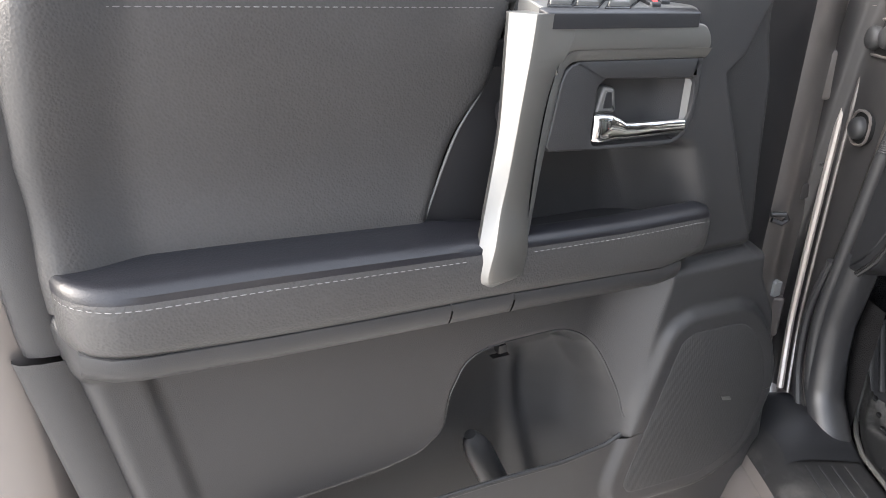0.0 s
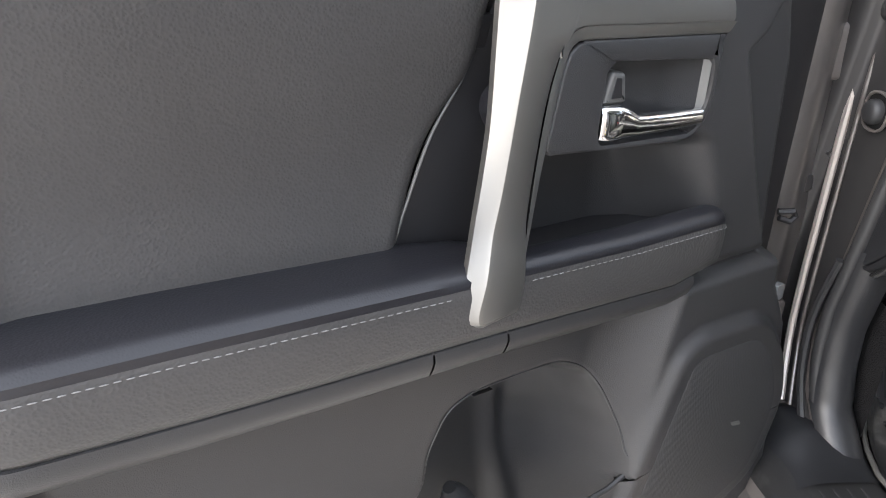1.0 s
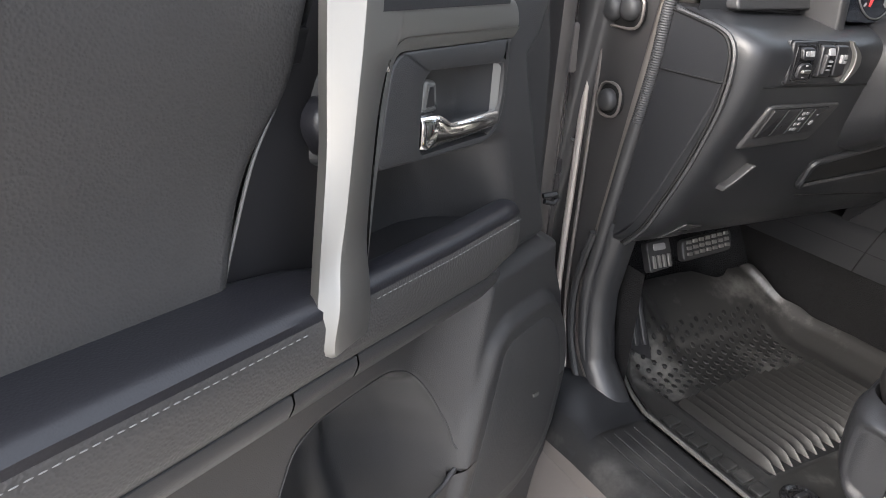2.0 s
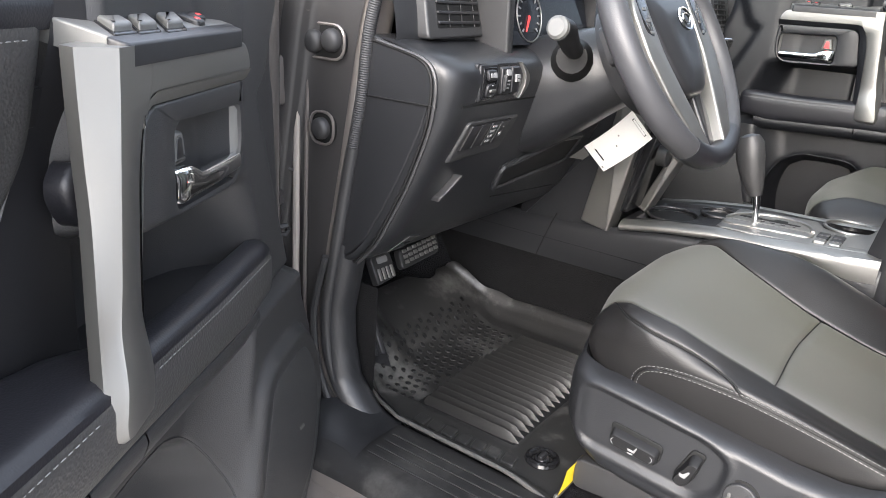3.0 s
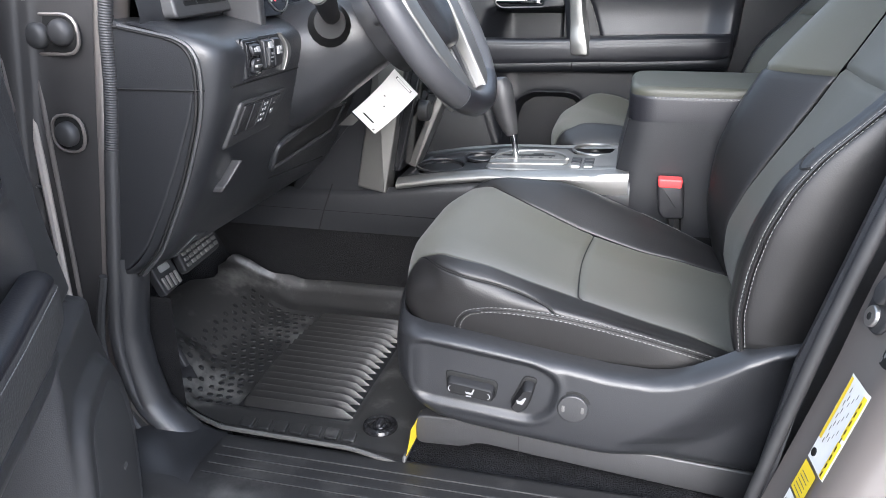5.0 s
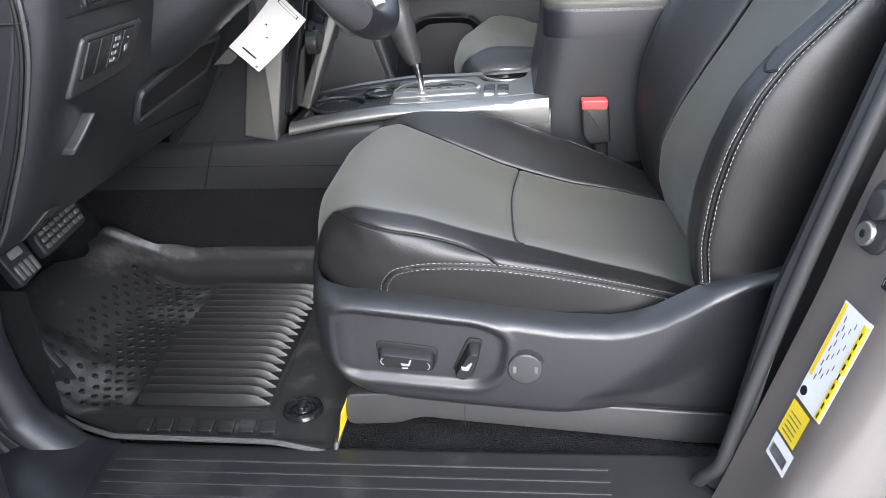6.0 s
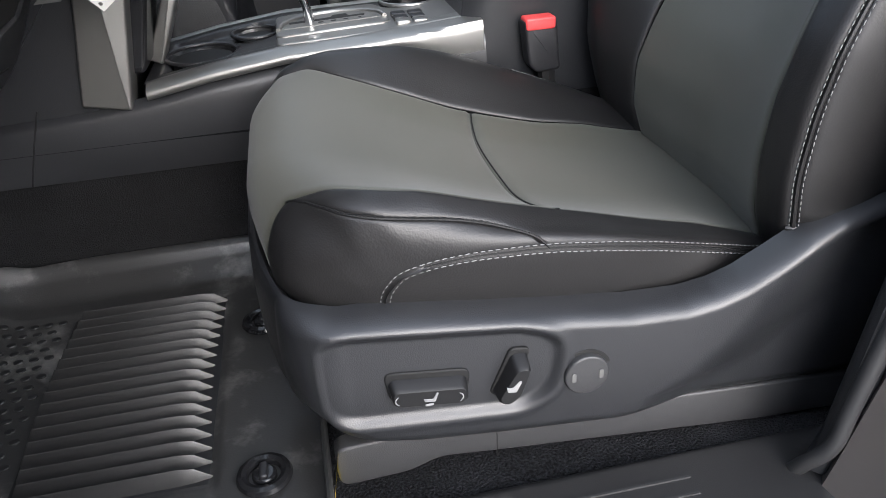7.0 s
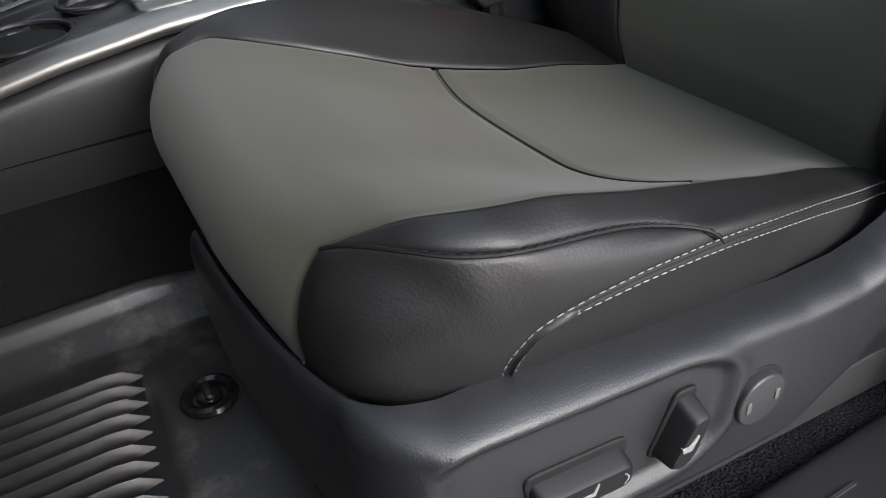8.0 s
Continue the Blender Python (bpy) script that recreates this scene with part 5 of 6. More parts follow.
    roll = lambda d: 1 - np.sqrt(np.clip(1 - np.clip(1 - d, 0, None) ** 2, 0, None))
    dep = -(0.006 + 0.024 * nyn) * roll((zt - z) / 0.016) - 0.02 * roll((z - zb_) / 0.02) + 0.004 * np.sin(math.pi * t)
    on = (nyn > 0.9) * sm(-0.575, -0.53, px)
    dw = sdf(well, px, z)
    dep = dep - on * (0.0062 * sm(0.004, -0.007, dw) - 0.0014 * np.exp(-((dw - 0.006) / 0.005) ** 2))
    # shallow recess shaped to bring the shade on the shield's rear
    dep = dep - (nyn > 0.9) * 0.018 * sm(-0.02, 0.08, px - crease(z)) * sm(0.845, 0.80, z)
    vs = [(float(x), Y(float(y)), float(h)) for x, y, h in zip((px + nxn * dep).ravel(), (py + 0.02 + nyn * dep).ravel(), z.ravel())]
    fs = [(i * nz + j, i * nz + j + 1, (i + 1) * nz + j + 1, (i + 1) * nz + j) for i in range(nx - 1) for j in range(nz - 1)]
    shield = part("side_shield", (vs, fs), TRIM_BLUE, root, "slate plastic seat shield", sharp=60)
    lip = []
    for i in range(0, nx, 2):
        top_v = arr(vs[i * nz + nz - 1])
        lip.append([tuple(top_v), tuple(top_v + arr([0.004 if i < nx * 0.28 else 0, Y(-0.004), -0.006])), tuple(top_v + arr([0.006, Y(-0.008), -0.04]))])
    part("shield_lip", loft(lip, closed=False), TRIM_DARK, shield)
    if power:
        n0 = 0.2485
        sl = part("slide_switch", plate(rounded([(-0.509, 0.7475), (-0.437, 0.7385), (-0.441, 0.709), (-0.505, 0.7165)], 0.009), 0.23, n0 + 0.001, 0.0015, place), INK, shield, "slide switch in a dark socket")
        part("switch_cap", loft([[place(*q) for q in ring] for ring in (
            [(p[0], p[1], 0.24) for p in rounded([(-0.507, 0.744), (-0.439, 0.736), (-0.4415, 0.7105), (-0.504, 0.718)], 0.008)],
            [(p[0], p[1], n0 + 0.010) for p in rounded([(-0.505, 0.7375), (-0.441, 0.7295), (-0.4425, 0.7115), (-0.503, 0.7185)], 0.008)],
            [(p[0], p[1], n0 + 0.012) for p in rounded([(-0.503, 0.735), (-0.443, 0.7275), (-0.4445, 0.7135), (-0.501, 0.7205)], 0.006)])]), SWITCH_BLACK, sl, "dark grey rocker cap")
        for du in (-0.028, 0.0, 0.026):
            cx, cz = -0.473 + du, 0.7235 - du * 0.115
            if du:
                sg = 1 if du > 0 else -1
                bracket = [(cx + sg * (0.0012 - 0.0026 * (2 * k / 8 - 1) ** 2), cz + 0.0042 * (2 * k / 8 - 1)) for k in range(9)]
                part("print_mark", plate(arr(bracket + [(p[0] - sg * 0.0011, p[1]) for p in bracket[::-1]]), n0 + 0.008, n0 + 0.0126, 0.0002, place), WHITE, sl)
            else:
                part("print_mark", plate(rounded([(cx - 0.006, cz + 0.001), (cx + 0.002, cz), (cx + 0.005, cz + 0.006), (cx + 0.0065, cz + 0.005), (cx + 0.0035, cz - 0.003), (cx - 0.005, cz - 0.002)], 0.0008), n0 + 0.008, n0 + 0.0126, 0.0003, place), WHITE, sl)
                part("print_mark", plate(rrect(cx - 0.005, cx + 0.002, cz - 0.0065, cz - 0.0045, 0.0006), n0 + 0.008, n0 + 0.0126, 0.0003, place), WHITE, sl)
        rc = part("recline_switch", plate(rounded([(-0.4035, 0.7515), (-0.386, 0.749), (-0.396, 0.709), (-0.409, 0.6995), (-0.4225, 0.708)], 0.006), 0.23, n0 + 0.001, 0.0015, place), INK, shield, "recline switch in a dark socket")
        part("switch_cap", loft([[place(*q) for q in ring] for ring in (
            [(p[0], p[1], 0.24) for p in rounded([(-0.403, 0.75), (-0.3875, 0.748), (-0.397, 0.71), (-0.409, 0.701), (-0.421, 0.709)], 0.005)],
            [(p[0], p[1], n0 + 0.014) for p in rounded([(-0.4015, 0.741), (-0.389, 0.740), (-0.398, 0.711), (-0.409, 0.703), (-0.419, 0.710)], 0.005)],
            [(p[0], p[1], n0 + 0.016) for p in rounded([(-0.401, 0.739), (-0.3905, 0.738), (-0.399, 0.7125), (-0.409, 0.705), (-0.417, 0.7115)], 0.005)])]), SWITCH_BLACK, rc, "dark grey rocker cap")
        part("print_mark", plate(rounded([(-0.411, 0.724), (-0.406, 0.723), (-0.4, 0.729), (-0.398, 0.728), (-0.403, 0.718), (-0.410, 0.719)], 0.0008), n0 + 0.012, n0 + 0.0166, 0.0003, place), WHITE, rc)
        lb = part("lumbar_ring", plate(circle(-0.3395, 0.7165, 0.0232, n=36), 0.23, n0 + 0.0052, 0.0006, place), INK, shield)
        part("lumbar_button", plate(circle(-0.3395, 0.7165, 0.0196, n=36), 0.24, n0 + 0.0105, 0.002, place), TRIM, lb, "round grey lumbar button")
        for du in (-0.012, 0.012):
            part("button_mark", plate(rrect(-0.3395 + du - 0.002, -0.3395 + du + 0.002, 0.712, 0.721, 0.001), n0 + 0.008, n0 + 0.0113, 0.0004, place), SILVER_DARK, lb)

    # runners
    for yo in (0.222, -0.2):
        rail = [(p[0], p[1]) for p in rounded([(-0.558, 0.655), (-0.48, 0.66), (-0.1, 0.635), (0.1, 0.62), (0.1, 0.584), (-0.14, 0.592), (-0.412, 0.618), (-0.465, 0.624), (-0.492, 0.613), (-0.557, 0.610)], 0.012)]
        part("seat_rail_cover", plate(rail, yo - 0.012, yo + 0.006, 0.003, place), TRIM, root, "grey plastic rail cover")
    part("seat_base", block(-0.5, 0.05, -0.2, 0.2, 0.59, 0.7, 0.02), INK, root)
    if power:
        part("rail_joint", plate(rrect(-0.4115, -0.4105, 0.612, 0.66, 0.0005), 0.226, 0.2285, 0.0002, place), INK, root)


driver_seat = thing("driver_seat", "black leather driver's seat with graphite cloth middle panels", "car seat", (0, 1.005, 0), group="front seats")
build_seat(driver_seat, 1, True)
passenger_seat = thing("passenger_seat", "black and graphite passenger seat beyond the console", "car seat", (0.125, 1.76, 0.03), group="front seats")
build_seat(passenger_seat, -1, False)

# ---- dashboard ----
dash = thing("dashboard", "dark slate dashboard with vents and switches", "dashboard")


def dash_prof(y):
    """Cross section of the driver's side, from the bottom edge to the windscreen."""
    e = 0.03 * (1 - math.sqrt(max(0, 1 - max(0, 1 - (y - 0.692) / 0.035) ** 2)))
    return [(x - e, z) for x, z in ((-1.02, 0.872), (-0.955, 0.852), (-0.905, 0.866), (-0.87, 0.9), (-0.838, 0.955), (-0.806, 1.02), (-0.782, 1.075), (-0.772, 1.106), (-0.7655, 1.135), (-0.768, 1.155), (-0.785, 1.168), (-0.81, 1.176), (-0.856, 1.186))]


def dash_sheet(y0, y1, i0, i1, n, m, drop=0.0):
    rows = []
    for y in y0 + (y1 - y0) * (np.linspace(0, 1, m) ** 1.8):
        c = spline(dash_prof(y), 120)
        rows.append([(p[0], y, p[1]) for p in c[int(i0 * 119):int(i1 * 119) + 1]])
    return loft(rows, closed=False)


SPLIT = 0.70
part("knee_panel", dash_sheet(0.692, 1.235, 0.0, SPLIT, 0, 26), TRIM_BLUE, dash, "smooth slate knee panel")
part("brow_panel", dash_sheet(0.690, 1.0, SPLIT + 0.0085 * 0, 1.0, 0, 22), TRIM_BLUE, dash, "slate panel beside the column")
endc = [(p[0], p[1]) for p in dash_prof(0.73)]
end_out = rounded([(-0.965, 0.852)] + [(x - 0.03, z) for x, z in endc[2:12]] + [(-0.905, 1.19), (-0.915, 1.1), (-0.935, 1.0)], 0.006)
part("end_cover", plate(end_out, 0.74, 0.6915, 0.004, lambda u, v, n: (u, n, v)), TRIM_BLUE, dash, "slate dashboard end cover")
gl = spline([(-0.905, 0.862), (-0.872, 0.897), (-0.848, 0.94), (-0.822, 0.992), (-0.803, 1.04), (-0.79, 1.08), (-0.785, 1.115), (-0.786, 1.142), (-0.795, 1.159), (-0.812, 1.168), (-0.84, 1.174), (-0.885, 1.182)], 90)
part("end_groove", tube([(p[0] - 0.006, 0.6905, p[1]) for p in gl], 0.0028, 6), TRIM, dash)
part("end_groove", tube([(p[0] - 0.013, 0.6908, p[1] - 0.001) for p in gl], 0.0022, 6), INK, dash)
part("end_seam", tube([(-0.915 + 0.128 * k / 9, 0.6903, 1.108 + 0.001 * k / 9) for k in range(10)], 0.0013, 6), INK, dash)
# upper part
up = spline([(-0.85, 1.182), (-0.848, 1.19), (-0.856, 1.23), (-0.872, 1.27), (-0.91, 1.295), (-1.0, 1.305), (-1.15, 1.29)], 40)
part("upper_dash", loft([[(p[0] - 0.015 * float(sm(0.74, 0.69, y)), y, p[1]) for p in up] for y in np.linspace(0.695, 2.19, 30)], closed=False), TRIM_BLUE, dash, "upper dashboard pad")


def vent(y0, y1, z0, z1, x, lean):
    def pl(u, v, n):
        return x - lean * (v - z0) + n, u, v
    fr = part("air_vent", plate(rounded([(y0, z0), (y1, z0 + 0.004), (y1 - 0.004, z1), (y0 + 0.006, z1)], 0.008), -0.01, 0.018, 0.004, pl), TRIM, dash, "grey framed air vent")
    # flat black sheet painted in for the dark depth behind the slats
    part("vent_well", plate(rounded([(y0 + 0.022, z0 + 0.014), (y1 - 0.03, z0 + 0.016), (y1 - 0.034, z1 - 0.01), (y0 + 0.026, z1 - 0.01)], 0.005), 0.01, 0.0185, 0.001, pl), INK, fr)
    for k in range(5):
        zz = z0 + 0.02 + k * 0.013
        part("vent_slat", plate(rrect(y0 + 0.024, y1 - 0.033, zz, zz + 0.004, 0.001), 0.012, 0.021, 0.001, pl), TRIM_DARK, fr)
    for k in range(3):
        yy = y0 + 0.05 + k * 0.03
        part("vent_fin", plate(rrect(yy, yy + 0.002, z0 + 0.016, z1 - 0.012, 0.0005), 0.012, 0.0195, 0.0004, pl), TRIM_DARK, fr)


vent(0.728, 0.885, 1.187, 1.28, -0.852, 0.25)
vent(1.96, 2.12, 1.187, 1.28, -0.852, 0.25)


def face(off=0.0):
    """A place on the driver-facing side of the dashboard: u across, v height."""
    kept = {}

    def pl(u, v, n):
        key = round(min(u, 0.73), 3)
        if key not in kept:
            kept[key] = spline(dash_prof(key), 120)[12:100]
        half = kept[key]
        return float(np.interp(v, half[:, 1], half[:, 0])) + n, u, v
    return pl


FACE = face()
bank = part("switch_bank", plate(rounded([(0.7515, 1.111), (0.862, 1.112), (0.866, 1.161), (0.7505, 1.1635)], 0.004), -0.004, 0.0012, 0.001, FACE), TRIM_BLUE, dash, "bank of small dashboard switches")
part("mirror_switch_frame", plate(rrect(0.7535, 0.797, 1.1125, 1.162, 0.003), 0.0, 0.0042, 0.0022, FACE), TRIM_DARK, bank, "square mirror switch frame")
part("mirror_switch_well", plate(rrect(0.7585, 0.792, 1.1165, 1.158, 0.002), 0.003, 0.0047, 0.0004, FACE), GLOSS, bank)
part("fold_button", plate(rrect(0.7645, 0.786, 1.1415, 1.1555, 0.003), 0.003, 0.0075, 0.0018, FACE), TRIM_DARK, bank)
part("selector_pad", plate(rounded([(0.764, 1.1185), (0.787, 1.1185), (0.787, 1.138), (0.764, 1.138)], 0.009), 0.003, 0.007, 0.0022, FACE), TRIM_DARK, bank)
part("selector_knob", plate(rrect(0.768, 0.7825, 1.1262, 1.1305, 0.002), 0.006, 0.0105, 0.0015, FACE), SILVER, bank)
for y0, y1 in ((0.8015, 0.8245), (0.829, 0.849)):
    part("switch_well", plate(rrect(y0 - 0.0015, y1 + 0.0015, 1.1195, 1.1595, 0.002), 0.0, 0.0026, 0.0006, FACE), INK, bank)
    part("switch_button", plate(rrect(y0, y1, 1.121, 1.158, 0.002), 0.0, 0.0068, 0.0022, FACE), TRIM_DARK, bank)
part("dimmer_wheel", plate(rrect(0.8045, 0.8095, 1.125, 1.148, 0.002), 0.004, 0.0095, 0.002, FACE), TRIM, bank)
for y0, y1, z0, z1, h in ((0.768, 0.7735, 1.146, 1.1515, 0.0082), (0.7755, 0.783, 1.1455, 1.152, 0.0082), (0.773, 0.7775, 1.1345, 1.136, 0.0077), (0.773, 0.7775, 1.1205, 1.122, 0.0077),
                          (0.812, 0.8215, 1.1465, 1.1545, 0.0075), (0.812, 0.8205, 1.1385, 1.1405, 0.0075), (0.812, 0.8195, 1.1335, 1.1355, 0.0075), (0.812, 0.8185, 1.1285, 1.1305, 0.0075),
                          (0.835, 0.839, 1.137, 1.147, 0.0075), (0.840, 0.845, 1.142, 1.147, 0.0075), (0.840, 0.845, 1.137, 1.140, 0.0075)):
    part("print_mark", plate(rrect(y0, y1, z0, z1, 0.0006), 0.004, h, 0.0002, FACE), WHITE, bank)
arc_out = [(0.857 + 0.019 * math.sin(math.pi * (0.12 + 0.8 * t)) ** 1.2, 1.1125 + 0.05 * t) for t in np.linspace(0, 1, 16)]
arc_in = [(0.8535 + 0.011 * math.sin(math.pi * (0.12 + 0.8 * t)), 1.1125 + 0.05 * t) for t in np.linspace(1, 0, 16)]
part("bank_trim", plate(arr(arc_out + arc_in), 0.0, 0.006, 0.0012, FACE), SILVER, bank, "silver accent")
low_bank = part("lower_switch_bank", plate(rounded([(0.738, 1.0255), (0.866, 1.0325), (0.882, 1.086), (0.751, 1.086)], 0.008), -0.004, 0.005, 0.004, FACE), TRIM, dash, "framed lower switch bank")
part("bank_inset", plate(rounded([(0.749, 1.042), (0.85, 1.046), (0.861, 1.082), (0.757, 1.0815)], 0.004), 0.003, 0.0056, 0.0004, FACE), INK, low_bank)
for k in range(4):
    y0 = 0.7515 + 0.0252 * k
    part("switch_button", plate(rounded([(y0, 1.0435 + 0.001 * k), (y0 + 0.0232, 1.0442 + 0.001 * k), (y0 + 0.0295, 1.0805), (y0 + 0.0062, 1.08)], 0.002), 0.003, 0.0082, 0.0016, FACE), TRIM_DARK, low_bank)
for k in range(4):
    for y0, w in ((0.806, 0.006), (0.8135, 0.0045)):
        part("print_mark", plate(rrect(y0 + 0.0017 * k, y0 + w + 0.0017 * k, 1.0505 + 0.0072 * k, 1.0545 + 0.0072 * k, 0.0008), 0.006, 0.0089, 0.0002, FACE), WHITE, low_bank)
part("print_mark", plate(circle(0.8395, 1.0605, 0.0036, n=14), 0.006, 0.0089, 0.0002, FACE), WHITE, low_bank)
part("print_mark", plate(rrect(0.8405, 0.8435, 1.0705, 1.0722, 0.0006), 0.006, 0.0089, 0.0002, FACE), WHITE, low_bank)
# lever, hook, small cover, pocket under the column
lev = part("hood_release_lever", plate(rounded([(0.757, 0.962), (0.772, 0.97), (0.79, 1.0), (0.783, 1.003), (0.767, 0.978), (0.757, 0.97)], 0.003), 0.0, 0.014, 0.003, FACE), TRIM, dash, "grey bonnet release lever")
part("lever_recess", plate(rounded([(0.79, 0.958), (0.81, 0.985), (0.803, 0.99), (0.784, 0.962)], 0.004), -0.002, 0.002, 0.001, FACE), TRIM_DARK, dash)
part("service_cover", plate(rounded([(0.735, 0.872), (0.775, 0.868), (0.795, 0.892), (0.757, 0.9)], 0.003), -0.01, 0.004, 0.002, FACE), TRIM, dash)
part("cover_slot", plate(rrect(0.758, 0.772, 0.883, 0.886, 0.001), 0.0, 0.005, 0.0004, FACE), INK, dash)
# flat black plate that paints the pocket's shaded opening
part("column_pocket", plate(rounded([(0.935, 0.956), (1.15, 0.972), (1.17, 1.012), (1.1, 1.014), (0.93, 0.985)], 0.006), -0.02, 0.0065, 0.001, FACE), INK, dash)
pocket_edge = rounded([(0.928, 0.950), (1.156, 0.967), (1.178, 1.016), (1.1, 1.020), (0.922, 0.991)], 0.01)
part("pocket_frame", tube([FACE(p[0], p[1], 0.004) for p in pocket_edge], 0.0055, 8, closed=True), TRIM_BLUE, dash, "frame of the pocket under the column")
part("panel_seam", tube([FACE(y, 1.1085, 0.0004) for y in np.linspace(0.725, 0.985, 30)], 0.0012, 6), INK, dash)
part("panel_seam", tube([FACE(y, 0.93 - 0.1 * (y - 0.95), 0.0004) for y in np.linspace(0.95, 1.2, 16)], 0.0011, 6), INK, dash)

# instrument cluster
clus = part("instrument_display", loft([[(-0.80 - d, 1.02 + (p[0] - 1.02) * k, p[1]) for p in rounded([(0.876, 1.168), (1.16, 1.168), (1.15, 1.27), (0.868, 1.27)], 0.02)] for d, k in ((0.0, 1.0), (0.012, 0.97), (0.06, 0.93))], caps=False), TRIM_DARK, dash, "hooded instrument cluster")
part("dial_glass", plate(rounded([(0.885, 1.18), (1.15, 1.18), (1.14, 1.262), (0.878, 1.262)], 0.015), -0.03, 0.0, 0.001, lambda u, v, n: (-0.812 + n + 0.2 * (1.22 - v), u, v)), SCREEN, clus)
DIAL = lambda u, v, n: (-0.811 + n + 0.2 * (1.22 - v), u, v)
for k in range(13):
    an = math.pi * (1.25 - 1.5 * k / 12)
    c, s = math.cos(an), math.sin(an)
    q = [(0.945 + c * r - s * w, 1.222 + s * r + c * w) for r, w in ((0.026, -0.0012), (0.032, -0.0012), (0.032, 0.0012), (0.026, 0.0012))]
    part("dial_tick", plate(arr(q), 0.0, 0.0012, 0.0002, DIAL), WHITE, clus)
part("dial_ring", tube([DIAL(0.945 + 0.037 * math.cos(a), 1.222 + 0.037 * math.sin(a), 0.001) for a in np.linspace(0, 2 * math.pi, 40)], 0.0012, 6), SILVER, clus)
part("needle", plate(arr([(0.932, 1.20), (0.934, 1.199), (0.948, 1.22), (0.944, 1.223)]), 0.0, 0.002, 0.0003, DIAL), RED, clus, "red dial needle")
part("cluster_post", plate(rounded([(0.862, 1.16), (0.878, 1.16), (0.87, 1.275), (0.85, 1.275)], 0.003), -0.05, 0.012, 0.004, lambda u, v, n: (-0.805 + n, u, v)), TRIM, clus)

# steering column with stalk
AXD = arr([0.866, 0, 0.5])
AXU = arr([-0.5, 0, 0.866])
HUB = arr([-0.605, 1.0, 1.207])


def axis_ring(d, ry, rz, cz=0.0, n=28):
    c = HUB - AXD * d + AXU * cz
    return [c + arr([0, 1, 0]) * ry * math.cos(a) * (abs(math.cos(a)) ** -0.25 if abs(math.cos(a)) > 0.01 else 1) ** 0.6 + AXU * rz * math.sin(a) for a in np.linspace(0, 2 * math.pi, n, endpoint=False)]


column = thing("steering_column", "slate plastic steering column shroud", "steering column")
part("column_shroud", loft([axis_ring(0.27, 0.095, 0.095, 0.02), axis_ring(0.20, 0.085, 0.084, 0.012), axis_ring(0.13, 0.074, 0.07, 0.006), axis_ring(0.085, 0.062, 0.06, 0.0), axis_ring(0.075, 0.054, 0.054)]), TRIM_BLUE, column, "slate plastic shroud")
part("shroud_throat", loft([axis_ring(0.08, 0.056, 0.056), axis_ring(0.02, 0.064, 0.064)]), TRIM_DARK, column)
ST = arr([-0.675, 0.80, 1.213])
stalk = part("stalk", tube([ST + arr([-0.05, 0.15, -0.04]), ST + arr([-0.02, 0.06, -0.02]), ST, ST + arr([0.002, -0.024, 0.004])], [0.012, 0.0135, 0.0155, 0.0155], 16), SWITCH_BLACK, column, "control stalk with a pale end cap")
part("stalk_boot", tube([ST + arr([-0.06, 0.17, -0.05]), ST + arr([-0.045, 0.12, -0.045]), ST + arr([-0.035, 0.10, -0.04])], [0.034, 0.03, 0.022], 18), INK, stalk)
part("stalk_cap", tube([ST + arr([0.002, -0.022, 0.004]), ST + arr([0.002, -0.028, 0.005]), ST + arr([0.002, -0.031, 0.0055])], [0.0152, 0.0145, 0.011], 16), SILVER_DARK, stalk, "pale grey end cap")

# ---- steering wheel ----
wheel = thing("steering_wheel", "dark grey leather steering wheel with silver spokes", "steering wheel")
wheel.location = HUB
wheel.rotation_euler = (0, radians(60), 0)
# local x points down the wheel, y to the car's right, z to the driver
rim_pts = [(0.176 * math.cos(a), 0.180 * math.sin(a), 0.0) for a in np.linspace(0, 2 * math.pi, 96, endpoint=False)]
part("rim", tube(rim_pts, 0.0165, 16, closed=True, flat=1.15), surface("wheel_leather", (0.045, 0.045, 0.048), 0.42, grain=900, bump=0.25, cells=True), wheel, "dark grey leather rim")
part("rim_lower_grip", tube([(0.176 * math.cos(a), 0.18 * math.sin(a), 0.0) for a in np.linspace(-0.55, 0.55, 30)], 0.0172, 16, flat=1.15), VINYL_BLACK, wheel, "black lower grip")
part("airbag_cover", plate(rounded([(-0.075, -0.09), (-0.075, 0.09), (-0.01, 0.085), (0.055, 0.062), (0.085, 0.035), (0.085, -0.035), (0.055, -0.062), (-0.01, -0.085)], 0.03), -0.05, 0.012, 0.012, dome=0.012), TRIM_DARK, wheel, "charcoal airbag cover")
part("hub_back", plate(circle(0, 0, 0.085), -0.075, -0.04, 0.01), TRIM_DARK, wheel)
em = part("emblem", tube([(-0.02 + 0.016 * math.cos(a), 0.023 * math.sin(a), 0.026) for a in np.linspace(0, 2 * math.pi, 36, endpoint=False)], 0.0022, 6, closed=True), CHROME, wheel, "chrome oval emblem")
part("emblem_bar", tube([(-0.02 + 0.007 * math.cos(a), 0.014 * math.sin(a), 0.027) for a in np.linspace(0, 2 * math.pi, 24, endpoint=False)], 0.0018, 6, closed=True), CHROME, em)
